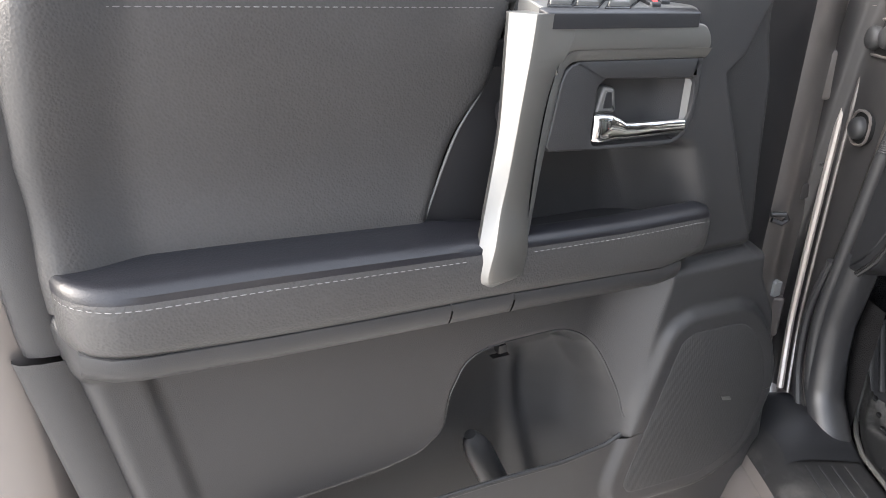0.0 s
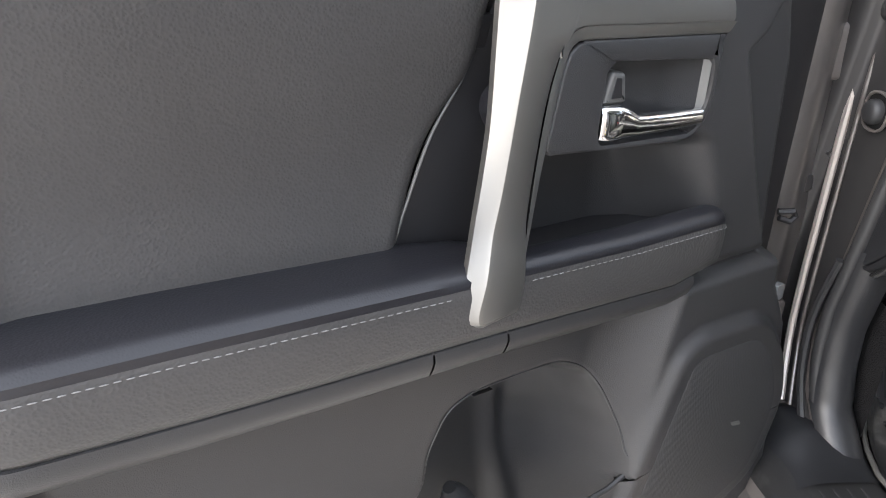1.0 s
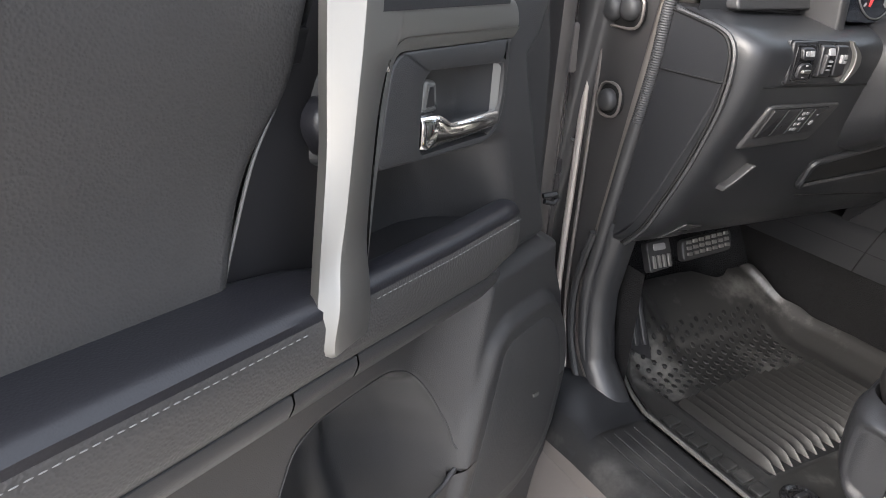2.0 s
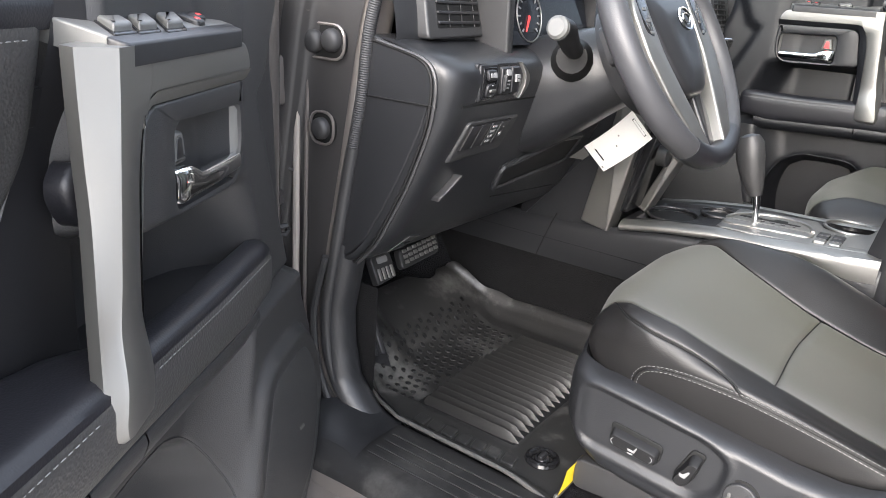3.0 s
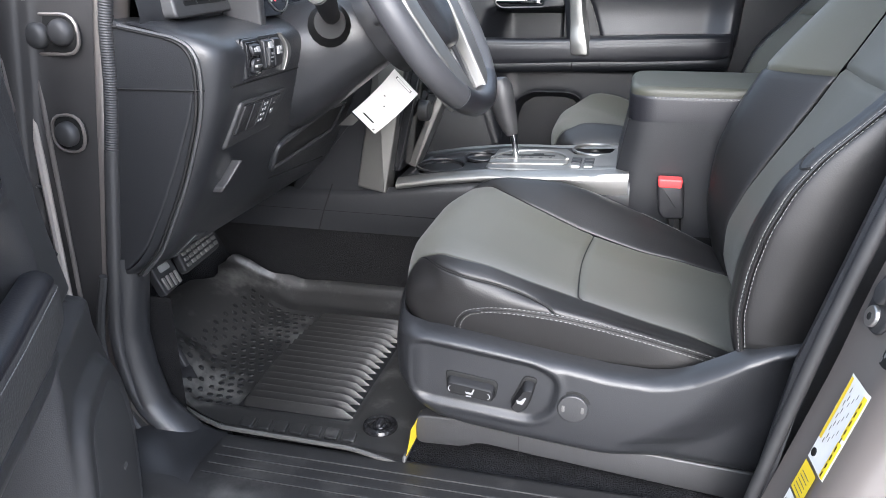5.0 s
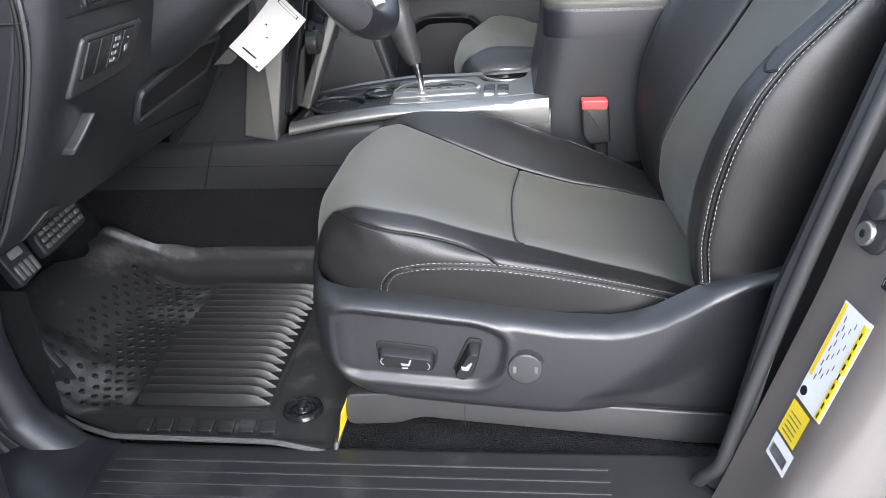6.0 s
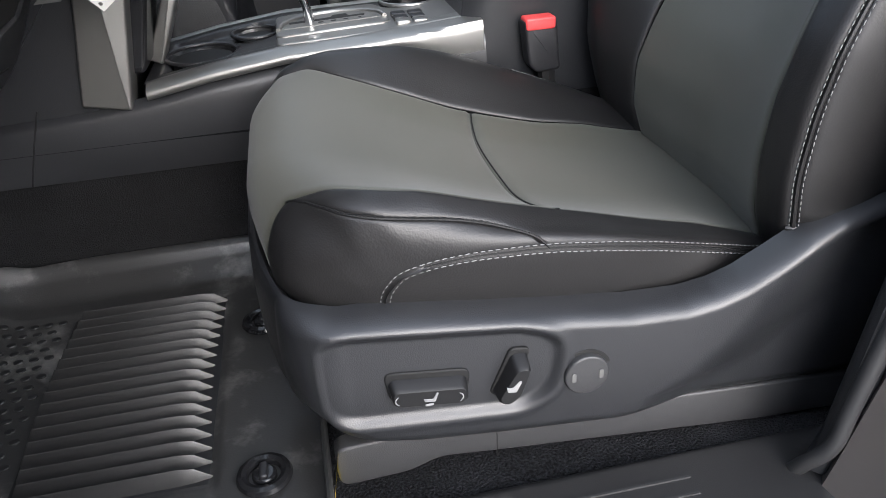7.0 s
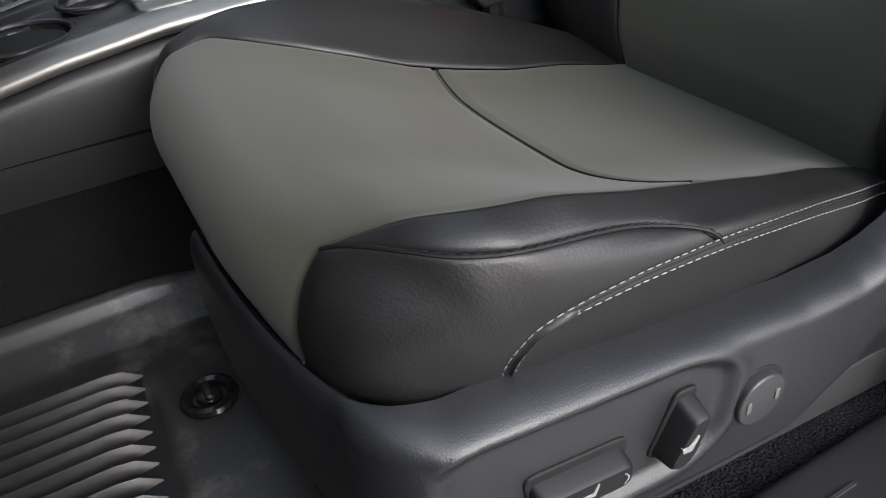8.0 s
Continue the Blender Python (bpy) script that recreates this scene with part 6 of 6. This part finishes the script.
for sg in (-1, 1):
    part("side_spoke", plate(rounded([(-0.045, sg * 0.075), (-0.03, sg * 0.17), (0.02, sg * 0.172), (0.03, sg * 0.075)], 0.01), -0.03, -0.002, 0.006), TRIM_DARK, wheel)
    part("spoke_trim", plate(rounded([(q[0], sg * q[1]) for q in ((-0.075, 0.118), (-0.035, 0.136), (0.025, 0.137), (0.085, 0.118), (0.135, 0.088), (0.166, 0.062), (0.166, 0.030), (0.125, 0.046), (0.075, 0.066), (0.025, 0.084), (-0.03, 0.088), (-0.07, 0.084))], 0.008), -0.03, 0.012, 0.004), SILVER, wheel, "silver spoke trim")
    pod = part("switch_pod", plate(rounded([(-0.062, sg * 0.088), (-0.06, sg * 0.126), (-0.005, sg * 0.126), (0.004, sg * 0.098)], 0.01), -0.01, 0.0125, 0.004), GLOSS, wheel)
    for k in range(3):
        part("print_mark", plate(rrect(-0.04 + 0.016 * k, -0.036 + 0.016 * k, min(sg * 0.1, sg * 0.112), max(sg * 0.1, sg * 0.112), 0.001), 0.01, 0.0133, 0.0002), SILVER_DARK, pod)
    part("lower_spoke", plate(rounded([(0.06, sg * 0.055), (0.16, sg * 0.05), (0.165, sg * 0.012), (0.08, sg * 0.018)], 0.008), -0.03, -0.004, 0.005), TRIM_DARK, wheel)

# ---- paper tag hanging under the column ----
tag = thing("paper_tag", "folded white paper tag hanging below the steering column", "tag")
TG = [arr([-0.756, 1.087, 1.015]), arr([-0.726, 1.113, 0.973]), arr([-0.634, 1.066, 1.052]), arr([-0.664, 1.04, 1.094])]


def tagf(s, t, n=0.0):
    p = (TG[0] * (1 - s) + TG[3] * s) * (1 - t) + (TG[1] * (1 - s) + TG[2] * s) * t
    return p + arr([0.004 * math.sin(3 * s) + 0.6 * n, -0.7 * n, 0.3 * n])


part("sheet", join(grid(lambda s, t: tagf(s, t), 14, 10), grid(lambda s, t: tagf(s, t, -0.0008), 14, 10)), PAPER, tag)
for s0, s1, t0, t1 in ((0.10, 0.125, 0.25, 0.7), (0.90, 0.905, 0.2, 0.8), (0.94, 0.945, 0.2, 0.8), (0.90, 0.945, 0.19, 0.22), (0.90, 0.945, 0.78, 0.81), (0.42, 0.44, 0.5, 0.55), (0.55, 0.57, 0.28, 0.33)):
    part("print_bar", grid(lambda s, t: tagf(s0 + (s1 - s0) * s, t0 + (t1 - t0) * t, 0.0012), 3, 3), INK, tag)
part("tag_hole", plate(circle(0.03, 0.86, 0.016, 0.04, 16), 0.0008, 0.0014, 0.0002, lambda u, v, n: tuple(tagf(u, v, n))), SILVER, tag)
part("film_fold", grid(lambda s, t: tagf(-0.02 - 0.35 * s * (1 - 0.5 * t), 0.02 + 0.3 * t, 0.01 * s), 5, 5), SILVER, tag)

# ---- centre console ----
con = thing("centre_console", "slate centre console with silver edge trim and gear selector", "centre console")
CY0, CY1 = 1.25, 1.505


def con_top(x):
    return float(np.interp(x, [-0.95, -0.82, -0.744, -0.65, -0.553, -0.45, -0.38, -0.295], [0.832, 0.837, 0.845, 0.862, 0.874, 0.877, 0.881, 0.889]))


def con_side(s, t):
    x = -1.22 + 0.932 * s
    z = 0.735 + (con_top(x) - 0.012 - 0.735) * t
    return x, CY0 + 0.004 - 0.006 * math.sin(math.pi * t) + 0.012 * float(sm(0.9, 1.0, t)), z


part("side_panel", grid(con_side, 40, 14), TRIM_BLUE, con, "slate plastic console side")
part("side_panel", moved(grid(con_side, 20, 8), lambda x, y, z: (x, CY0 + CY1 - y, z)), TRIM_BLUE, con)
part("panel_joint", tube([(-0.905 + 0.004 * k, 1.2505 - 0.004 * math.sin(k / 9 * math.pi), 0.737 + 0.011 * k) for k in range(10)], 0.0012, 6), INK, con)
for yo, sg in ((CY0, 1), (CY1, -1)):
    rows = []
    for x in np.linspace(-0.735, -0.292, 40):
        zt = con_top(x)
        w = 0.016 + 0.03 * float(sm(-0.5, -0.3, x))
        hgt = 0.012 + 0.026 * float(sm(-0.42, -0.32, x))
        rows.append([(x, yo + sg * q[0], q[1]) for q in spline([(0.004, zt - hgt - 0.002), (-0.002, zt - hgt), (-0.003, zt - 0.004), (0.004, zt + 0.002), (w, zt + 0.006), (w + 0.012, zt + 0.004)], 14)])
    part("edge_trim", loft(rows, closed=False), SILVER, con, "satin silver edge trim")
deck = lambda x, y: con_top(x) + 0.003
cups = [(-0.672, 1.372, 0.047, 0.055), (-0.596, 1.422, 0.031, 0.035), (-0.362, 1.437, 0.041, 0.05)]
# deck with real wells
N1, N2 = 120, 90
vs = []
for i in range(N1):
    for j in range(N2):
        x = -0.74 + 0.46 * i / (N1 - 1)
        y = CY0 + 0.02 + (CY1 - CY0 - 0.04) * j / (N2 - 1)
        z = deck(x, y) - 0.010 * float(sm(0.0, 0.012, min(y - CY0 - 0.045, CY1 - 0.045 - y, x + 0.72, -0.545 - x)))
        for cx, cy, r, dp in cups:
            z -= dp * float(sm(r + 0.002, r - 0.003, math.hypot(x - cx, (y - cy) * 0.92)))
        vs.append((x, y, z))
fs = [(i * N2 + j, i * N2 + j + 1, (i + 1) * N2 + j + 1, (i + 1) * N2 + j) for i in range(N1 - 1) for j in range(N2 - 1)]
part("console_deck", (vs, fs), TRIM_DARK, con, "black console deck with cup wells", sharp=60)
for cx, cy, r, dp in cups:
    part("cup_ring", tube([(cx + (r + 0.003) * math.cos(a), cy + (r + 0.003) / 0.92 * math.sin(a), deck(cx, cy) - (0.006 if cx < -0.5 else -0.003)) for a in np.linspace(0, 2 * math.pi, 40, endpoint=False)], 0.003, 8, closed=True), TRIM_DARK if cx < -0.5 else SILVER, con)
part("gear_plate", plate(rounded([(-0.565, 1.282), (-0.565, 1.45), (-0.42, 1.455), (-0.40, 1.405), (-0.33, 1.405), (-0.315, 1.48), (-0.285, 1.48), (-0.285, 1.275), (-0.42, 1.277)], 0.012), con_top(-0.45) - 0.004, con_top(-0.45) + 0.0055, 0.003, lambda u, v, n: (u, v, n + con_top(u) - con_top(-0.45))), SILVER, con, "satin silver gear plate")
# black inserts added to paint the wells' insides dark
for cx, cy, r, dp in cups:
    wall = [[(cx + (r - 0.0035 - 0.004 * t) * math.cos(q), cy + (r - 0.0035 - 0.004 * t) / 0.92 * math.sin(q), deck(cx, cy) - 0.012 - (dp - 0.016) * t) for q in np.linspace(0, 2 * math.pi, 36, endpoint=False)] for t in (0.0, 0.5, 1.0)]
    part("cup_shade", loft(wall + [[(cx + (p[0] - cx) * 0.3, cy + (p[1] - cy) * 0.3, p[2] - 0.001) for p in wall[-1]]]), INK, con, "black insert that darkens the cup well")
# arched gear gate
gz = con_top(-0.48)
GATE = lambda u, v, n: (u, v, n + con_top(u) - gz)
half = [(-0.486 + 0.079 * math.cos(q), 1.338 + 0.078 * math.sin(q)) for q in np.linspace(0, math.pi, 26)]
gp = part("gate_bezel", plate(arr(half + [(-0.565, 1.322), (-0.556, 1.314), (-0.416, 1.314), (-0.407, 1.322)]), gz, gz + 0.0085, 0.003, GATE), SILVER, con, "raised silver gear gate")
part("gate_floor", plate(arr([(-0.486 + 0.069 * math.cos(q), 1.352 + 0.056 * math.sin(q)) for q in np.linspace(0, math.pi, 22)] + [(-0.555, 1.345), (-0.417, 1.345)]), gz + 0.006, gz + 0.0092, 0.0004, GATE), SILVER_DARK, gp)
part("gate_rim", tube([GATE(-0.486 + 0.075 * math.cos(q), 1.340 + 0.073 * math.sin(q), gz + 0.0095) for q in np.linspace(0.05, math.pi - 0.05, 30)], 0.0035, 8), SILVER, gp)
part("gate_slot", plate(rounded([(-0.545, 1.368), (-0.545, 1.378), (-0.486, 1.380), (-0.482, 1.392), (-0.462, 1.392), (-0.46, 1.378), (-0.437, 1.376), (-0.437, 1.366)], 0.003), gz + 0.008, gz + 0.0098, 0.0003, GATE), INK, gp)
for k in range(4):
    part("gate_mark", plate(rrect(-0.505 + 0.018 * k, -0.497 + 0.018 * k, 1.354, 1.361, 0.001), gz + 0.008, gz + 0.0098, 0.0003, GATE), INK, gp)
for k in range(2):
    for j in range(3):
        part("console_switch", plate(rrect(-0.402 + 0.024 * k, -0.382 + 0.024 * k, 1.29 + 0.023 * j, 1.31 + 0.023 * j, 0.002), con_top(-0.39), con_top(-0.39) + 0.0105, 0.002), TRIM_DARK if j else SILVER, con)
gear = part("gear_lever", tube([(-0.514, 1.367, 0.87), (-0.518, 1.367, 0.905), (-0.526, 1.367, 0.94)], [0.0085, 0.006, 0.0095], 14), CHROME, con, "chrome lever with a grey knob")
part("gear_knob", loft([[(c[0] - 0.01 + rx * math.cos(a), 1.367 + ry * math.sin(a), c[1] + 0.35 * rx * math.cos(a)) for a in np.linspace(0, 2 * math.pi, 22, endpoint=False)]
                        for c, rx, ry in (((-0.514, 0.928), 0.011, 0.011), ((-0.519, 0.94), 0.0155, 0.0145), ((-0.528, 0.965), 0.0205, 0.0185), ((-0.537, 0.995), 0.0245, 0.021), ((-0.543, 1.02), 0.0245, 0.021), ((-0.547, 1.035), 0.017, 0.016), ((-0.548, 1.0385), 0.007, 0.007))]), TRIM, gear, "grey leather knob")
# storage box with padded lid


def boxf(s, t):
    x = -0.30 + 0.36 * s
    z = 0.70 + 0.285 * t
    lean = 0.05 * (1 - t) * float(sm(0.15, 0.0, s))
    return x - lean, CY0 + 0.006 + 0.018 * (1 - t) * 0.3 + 0.02 * float(sm(0.06, 0.0, s)), z


part("storage_box", grid(boxf, 24, 14), TRIM_BLUE, con, "slate storage box side")
part("storage_box_front", grid(lambda s, t: (-0.30 - 0.05 * (1 - t) - 0.0 * s, CY0 + 0.026 + 0.22 * s, 0.70 + 0.285 * t), 6, 10), TRIM_DARK, con)
lid_out = rounded([(-0.302, CY0 + 0.012), (-0.302, CY1 - 0.01), (0.1, CY1 - 0.01), (0.1, CY0 + 0.012)], 0.05)
lidp = part("armrest_lid", plate(lid_out, 0.984, 1.0345, 0.012, seg=7, dome=0.001), VINYL_BLACK, con, "padded armrest lid with an olive grey top")
part("lid_pad", plate(inset(lid_out, 0.0015), 1.0285, 1.0455, 0.012, seg=6, dome=0.003), surface("olive_grey_vinyl", (0.05, 0.05, 0.037), 0.5, grain=430, bump=0.3, cells=True), lidp, "olive grey padded top")
part("lid_base", plate(inset(lid_out, 0.006), 0.976, 0.99, 0.004), TRIM_DARK, lidp)
part("stitching", stitches([(x, CY0 + 0.0118, 1.0265) for x in np.linspace(-0.26, 0.08, 40)], (0, -1, 0.3), 0.0045, 0.002, 0.0007), THREAD, lidp)
part("lid_latch", plate(rrect(-0.215, -0.195, 0.978, 0.983, 0.002), CY0 + 0.02, CY0 + 0.009, 0.001, lambda u, v, n: (u, n, v)), CHROME, lidp)
# centre stack
def strip(x0, z0, x1, z1, w, y, mat, name, label=""):
    d = arr([x1 - x0, z1 - z0])
    d = d / np.linalg.norm(d)
    p = arr([d[1], -d[0]]) * w
    q = [(x0, z0), (x1, z1), (x1 + p[0], z1 + p[1]), (x0 + p[0], z0 + p[1])]
    part(name, plate(rounded(q, 0.004), y + 0.05, y, 0.004, lambda u, v, n: (u, n, v)), mat, con, label)


part("stack_wall", plate(rounded([(-0.97, 0.79), (-0.77, 0.80), (-0.69, 1.12), (-0.86, 1.17)], 0.006), 1.50, 1.262, 0.004, lambda u, v, n: (u, n, v)), TRIM_BLUE, con, "slate side wall of the stack")
strip(-0.815, 0.835, -0.765, 1.10, 0.06, 1.246, SILVER, "stack_leg", "satin grey stack leg")
strip(-0.742, 0.858, -0.668, 1.03, 0.02, 1.352, SILVER, "stack_leg", "silver stack leg")
part("stack_face", plate(rounded([(1.28, 0.86), (1.49, 0.86), (1.49, 1.2), (1.28, 1.2)], 0.01), -0.80, -0.735, 0.006, lambda u, v, n: (n + 0.25 * (v - 0.86) , u, v)), GLOSS, con, "dark control face")
for k in range(3):
    part("stack_knob", plate(circle(1.31 + 0.07 * k, 0.98, 0.02), -0.70, -0.68, 0.004, lambda u, v, n: (n, u, v)), TRIM, con)

# ---- seat belt buckle ----
buckle = thing("seat_belt_buckle", "black seat belt buckle with a red release button", "buckle")
part("buckle_body", plate(rounded([(-0.243, 0.888), (-0.197, 0.888), (-0.191, 0.82), (-0.226, 0.818), (-0.236, 0.83)], 0.006), 1.248, 1.222, 0.005, lambda u, v, n: (u, n, v)), TRIM_DARK, buckle)
part("release_button", plate(rounded([(-0.24, 0.876), (-0.2, 0.876), (-0.199, 0.892), (-0.241, 0.892)], 0.004), 1.245, 1.2205, 0.003, lambda u, v, n: (u, n, v)), RED, buckle, "red release button")
part("buckle_stem", tube([(-0.208, 1.238, 0.825), (-0.2, 1.24, 0.76), (-0.18, 1.24, 0.70)], 0.012, 8), INK, buckle)

# ---- pedals ----
bp_ = thing("brake_pedal", "black rubber brake pedal with a waffle tread", "pedal")
PB = lambda u, v, n: (-1.034 - 0.45 * (v - 0.754) + n * 0.9, u - 0.026, v + 0.015 + n * 0.4)
pad = part("pedal_pad", plate(rounded([(0.97, 0.733), (1.09, 0.74), (1.095, 0.775), (0.972, 0.768)], 0.01), -0.008, 0.006, 0.004, PB), RUBBER, bp_)
for k in range(7):
    for j in range(3):
        part("tread_stud", plate(rrect(0.98 + 0.0155 * k, 0.991 + 0.0155 * k, 0.7415 + 0.0095 * j + 0.0009 * k, 0.7475 + 0.0095 * j + 0.0009 * k, 0.001), 0.005, 0.009, 0.001, PB), SILVER, pad)
part("pedal_arm", tube([(-1.075, 1.03, 0.76), (-1.12, 1.03, 0.85), (-1.15, 1.03, 0.98)], 0.012, 8), INK, bp_)
pk = thing("parking_brake_pedal", "small black foot brake pedal with pale ribs", "pedal")
PK = lambda u, v, n: (-1.0 - 0.5 * (v - 0.75) + n * 0.9, u - 0.075, v + 0.035 + n * 0.4)
pad = part("pedal_pad", plate(rounded([(0.905, 0.725), (0.957, 0.73), (0.957, 0.775), (0.905, 0.77)], 0.006), -0.008, 0.006, 0.003, PK), RUBBER, pk)
for k in range(4):
    part("tread_rib", plate(rrect(0.912 + 0.011 * k, 0.918 + 0.011 * k, 0.731, 0.75, 0.001), 0.005, 0.009, 0.001, PK), SILVER, pad)
part("print_mark", plate(rrect(0.918, 0.944, 0.757, 0.767, 0.002), 0.005, 0.0075, 0.0004, PK), WHITE, pad)
part("pedal_arm", tube([(-1.01, 0.855, 0.79), (-1.06, 0.855, 0.86), (-1.1, 0.855, 0.95)], 0.01, 8), INK, pk)

# ---- floor mat ----
mat = thing("floor_mat", "dusty black rubber floor mat with ribs, studs and moulded name", "floor mat")


def mat_yl(x):
    return float(np.interp(x, [-1.07, -1.0, -0.95, -0.9, -0.85, -0.57], [0.855, 0.805, 0.775, 0.75, 0.733, 0.727]))


def mat_yr(x):
    return float(np.interp(x, [-1.07, -1.0, -0.9, -0.57], [1.2, 1.225, 1.235, 1.235]))


def mat_xf(y):
    """The front edge, with a notch beside the pedals."""
    return float(np.interp(y, [0.75, 0.83, 0.90, 1.03, 1.065, 1.085, 1.105, 1.125, 1.15, 1.185, 1.205, 1.24], [-1.05, -1.075, -1.098, -1.104, -1.100, -1.082, -1.072, -1.074, -1.088, -1.086, -1.06, -1.0]))


def mat_z(x, y):
    z = 0.592 + 0.088 * float(sm(-0.925, -1.105, x)) + 0.022 * float(sm(-0.93, -0.99, x)) * float(sm(0.93, 0.88, y))
    e = min(y - mat_yl(x), mat_yr(x) - y)
    z += 0.016 * float(sm(0.02, 0.004, e)) * float(sm(-0.55, -0.66, x)) + 0.022 * float(sm(1.18, 1.225, y)) * float(sm(-1.03, -0.95, x))
    z -= 0.004 * float(sm(0.0, 0.01, min(x + 0.985, -0.672 - x, y - 0.805, 1.155 - y)))
    return z


def matf(s, t):
    x0 = -1.07 + 0.503 * s
    y = mat_yl(x0) + (mat_yr(x0) - mat_yl(x0)) * t
    x = mat_xf(y) + (-0.567 - mat_xf(y)) * s
    return x, y, mat_z(x, y)


part("mat_sheet", grid(matf, 110, 90), MAT_RUBBER, mat, "dusty moulded rubber sheet", sharp=70)
edge = [(x, mat_yl(x), mat_z(x, mat_yl(x)) - 0.003) for x in np.linspace(-1.06, -0.568, 60)] + [(-0.568, y, 0.592 + 0.006) for y in np.linspace(0.735, 1.2, 20)]
part("mat_edge", tube(edge, 0.0036, 8), surface("worn_grey_edge", (0.06, 0.059, 0.056), 0.6, grain=700, bump=0.2), mat, "pale worn edge")
rb = loft([[(x, w * c, h * d) for c, d in ((-0.78, -0.1), (0.0, 0.92), (0.18, 1), (0.4, 0.92), (0.62, -0.3))] for x, w, h in ((-0.092, 0.0035, 0.004), (-0.085, 0.0068, 0.0165), (0.062, 0.0068, 0.0165), (0.078, 0.005, 0.014), (0.094, 0.0012, 0.002))])
# black sheet that paints in the shade between the ribs
part("rib_bed", plate(rounded([(-0.872, 0.81), (-0.682, 0.81), (-0.672, 1.148), (-0.872, 1.148)], 0.01), 0.580, 0.5885, 0.001), STUD, mat, "bed under the ribs, blackened for shade in the gaps")
rib0 = None
for k in range(17):
    y = 0.822 + 0.0196 * k
    o = part("rib", rb, RIB_RUBBER, mat) if rib0 is None else again(rib0, mat, (0, 0, 0))
    rib0 = rib0 or o
    o.location = (-0.772 - 0.009 * math.sin(k * 0.2), y, 0.588)
st0 = None
rnd = random.Random(4)
for i in range(13):
    for j in range(19):
        x = -1.01 + 0.0175 * i + (0.008 if j % 2 else 0)
        y = 0.815 + 0.0182 * j
        if x > -0.885 or y > mat_yr(x) - 0.075 or x < mat_xf(y) + 0.03:
            continue
        # low black disc in place of a shaded dimple
        sg = plate(circle(0, 0, 0.0058, 0.0044, 10), -0.003, 0.0012, 0.001, seg=2)
        o = part("stud", sg, STUD, mat) if st0 is None else again(st0, mat, (0, 0, 0))
        st0 = st0 or o
        o.location = (x, y, mat_z(x, y) + 0.0005)
        o.rotation_euler = (0, math.atan(0.9) * float(sm(-0.94, -0.99, x)), 0)
# moulded name, as plain raised bars
for k in range(7):
    part("raised_bar", plate(rounded([(-0.838 + 0.0275 * k, 0.757), (-0.817 + 0.0275 * k, 0.757), (-0.82 + 0.0275 * k, 0.782), (-0.842 + 0.0275 * k, 0.782)], 0.004), 0.586, 0.5965, 0.0018), MAT_RUBBER, mat)
for fx, fy in ((-0.628, 0.806), (-0.63, 1.066)):
    fz = mat_z(fx, fy)
    rg = part("fixing_ring", tube([(fx + 0.021 * math.cos(a), fy + 0.021 * math.sin(a), fz + 0.002) for a in np.linspace(0, 2 * math.pi, 36, endpoint=False)], 0.006, 8, closed=True), GLOSS, mat, "black round mat fixing")
    part("fixing_knob", plate(circle(fx, fy, 0.012), fz - 0.004, fz + 0.006, 0.003), GLOSS, rg)
    part("fixing_grip", block(fx - 0.004, fx + 0.004, fy - 0.010, fy + 0.010, fz, fz + 0.011, 0.002), TRIM_DARK, rg)
# foot rest beside the mat
rest = thing("foot_rest", "dark ribbed plastic foot rest beside the mat", "foot rest")
REST = lambda u, v, n: (-0.985 - 0.5 * (v - 0.62) + 0.25 * (u - 0.79) + n * 0.9, u, v + n * 0.44)
part("rest_pad", plate(rrect(0.765, 0.85, 0.585, 0.735, 0.008), -0.03, 0.004, 0.003, REST), TRIM_DARK, rest)
for k in range(5):
    part("rest_rib", plate(rrect(0.773 + 0.0155 * k, 0.781 + 0.0155 * k, 0.63, 0.727, 0.003), 0.002, 0.009, 0.002, REST), TRIM, rest)
# yellow warning tab at the mat's corner
tab = thing("warning_tab", "small yellow warning tab at the mat's corner", "tag")
part("tab_sheet", grid(lambda s, t: (-0.566 + 0.008 * s + 0.006 * t, 0.735 + 0.035 * t + 0.004 * math.sin(3 * s), 0.60 + 0.045 * s + 0.01 * t), 6, 6), YELLOW, tab)
part("print_bar", grid(lambda s, t: (-0.5675 + 0.008 * (0.3 + 0.3 * s) + 0.006 * t, 0.744 + 0.018 * t, 0.602 + 0.045 * (0.35 + 0.3 * s) + 0.01 * t), 3, 3), INK, tab)
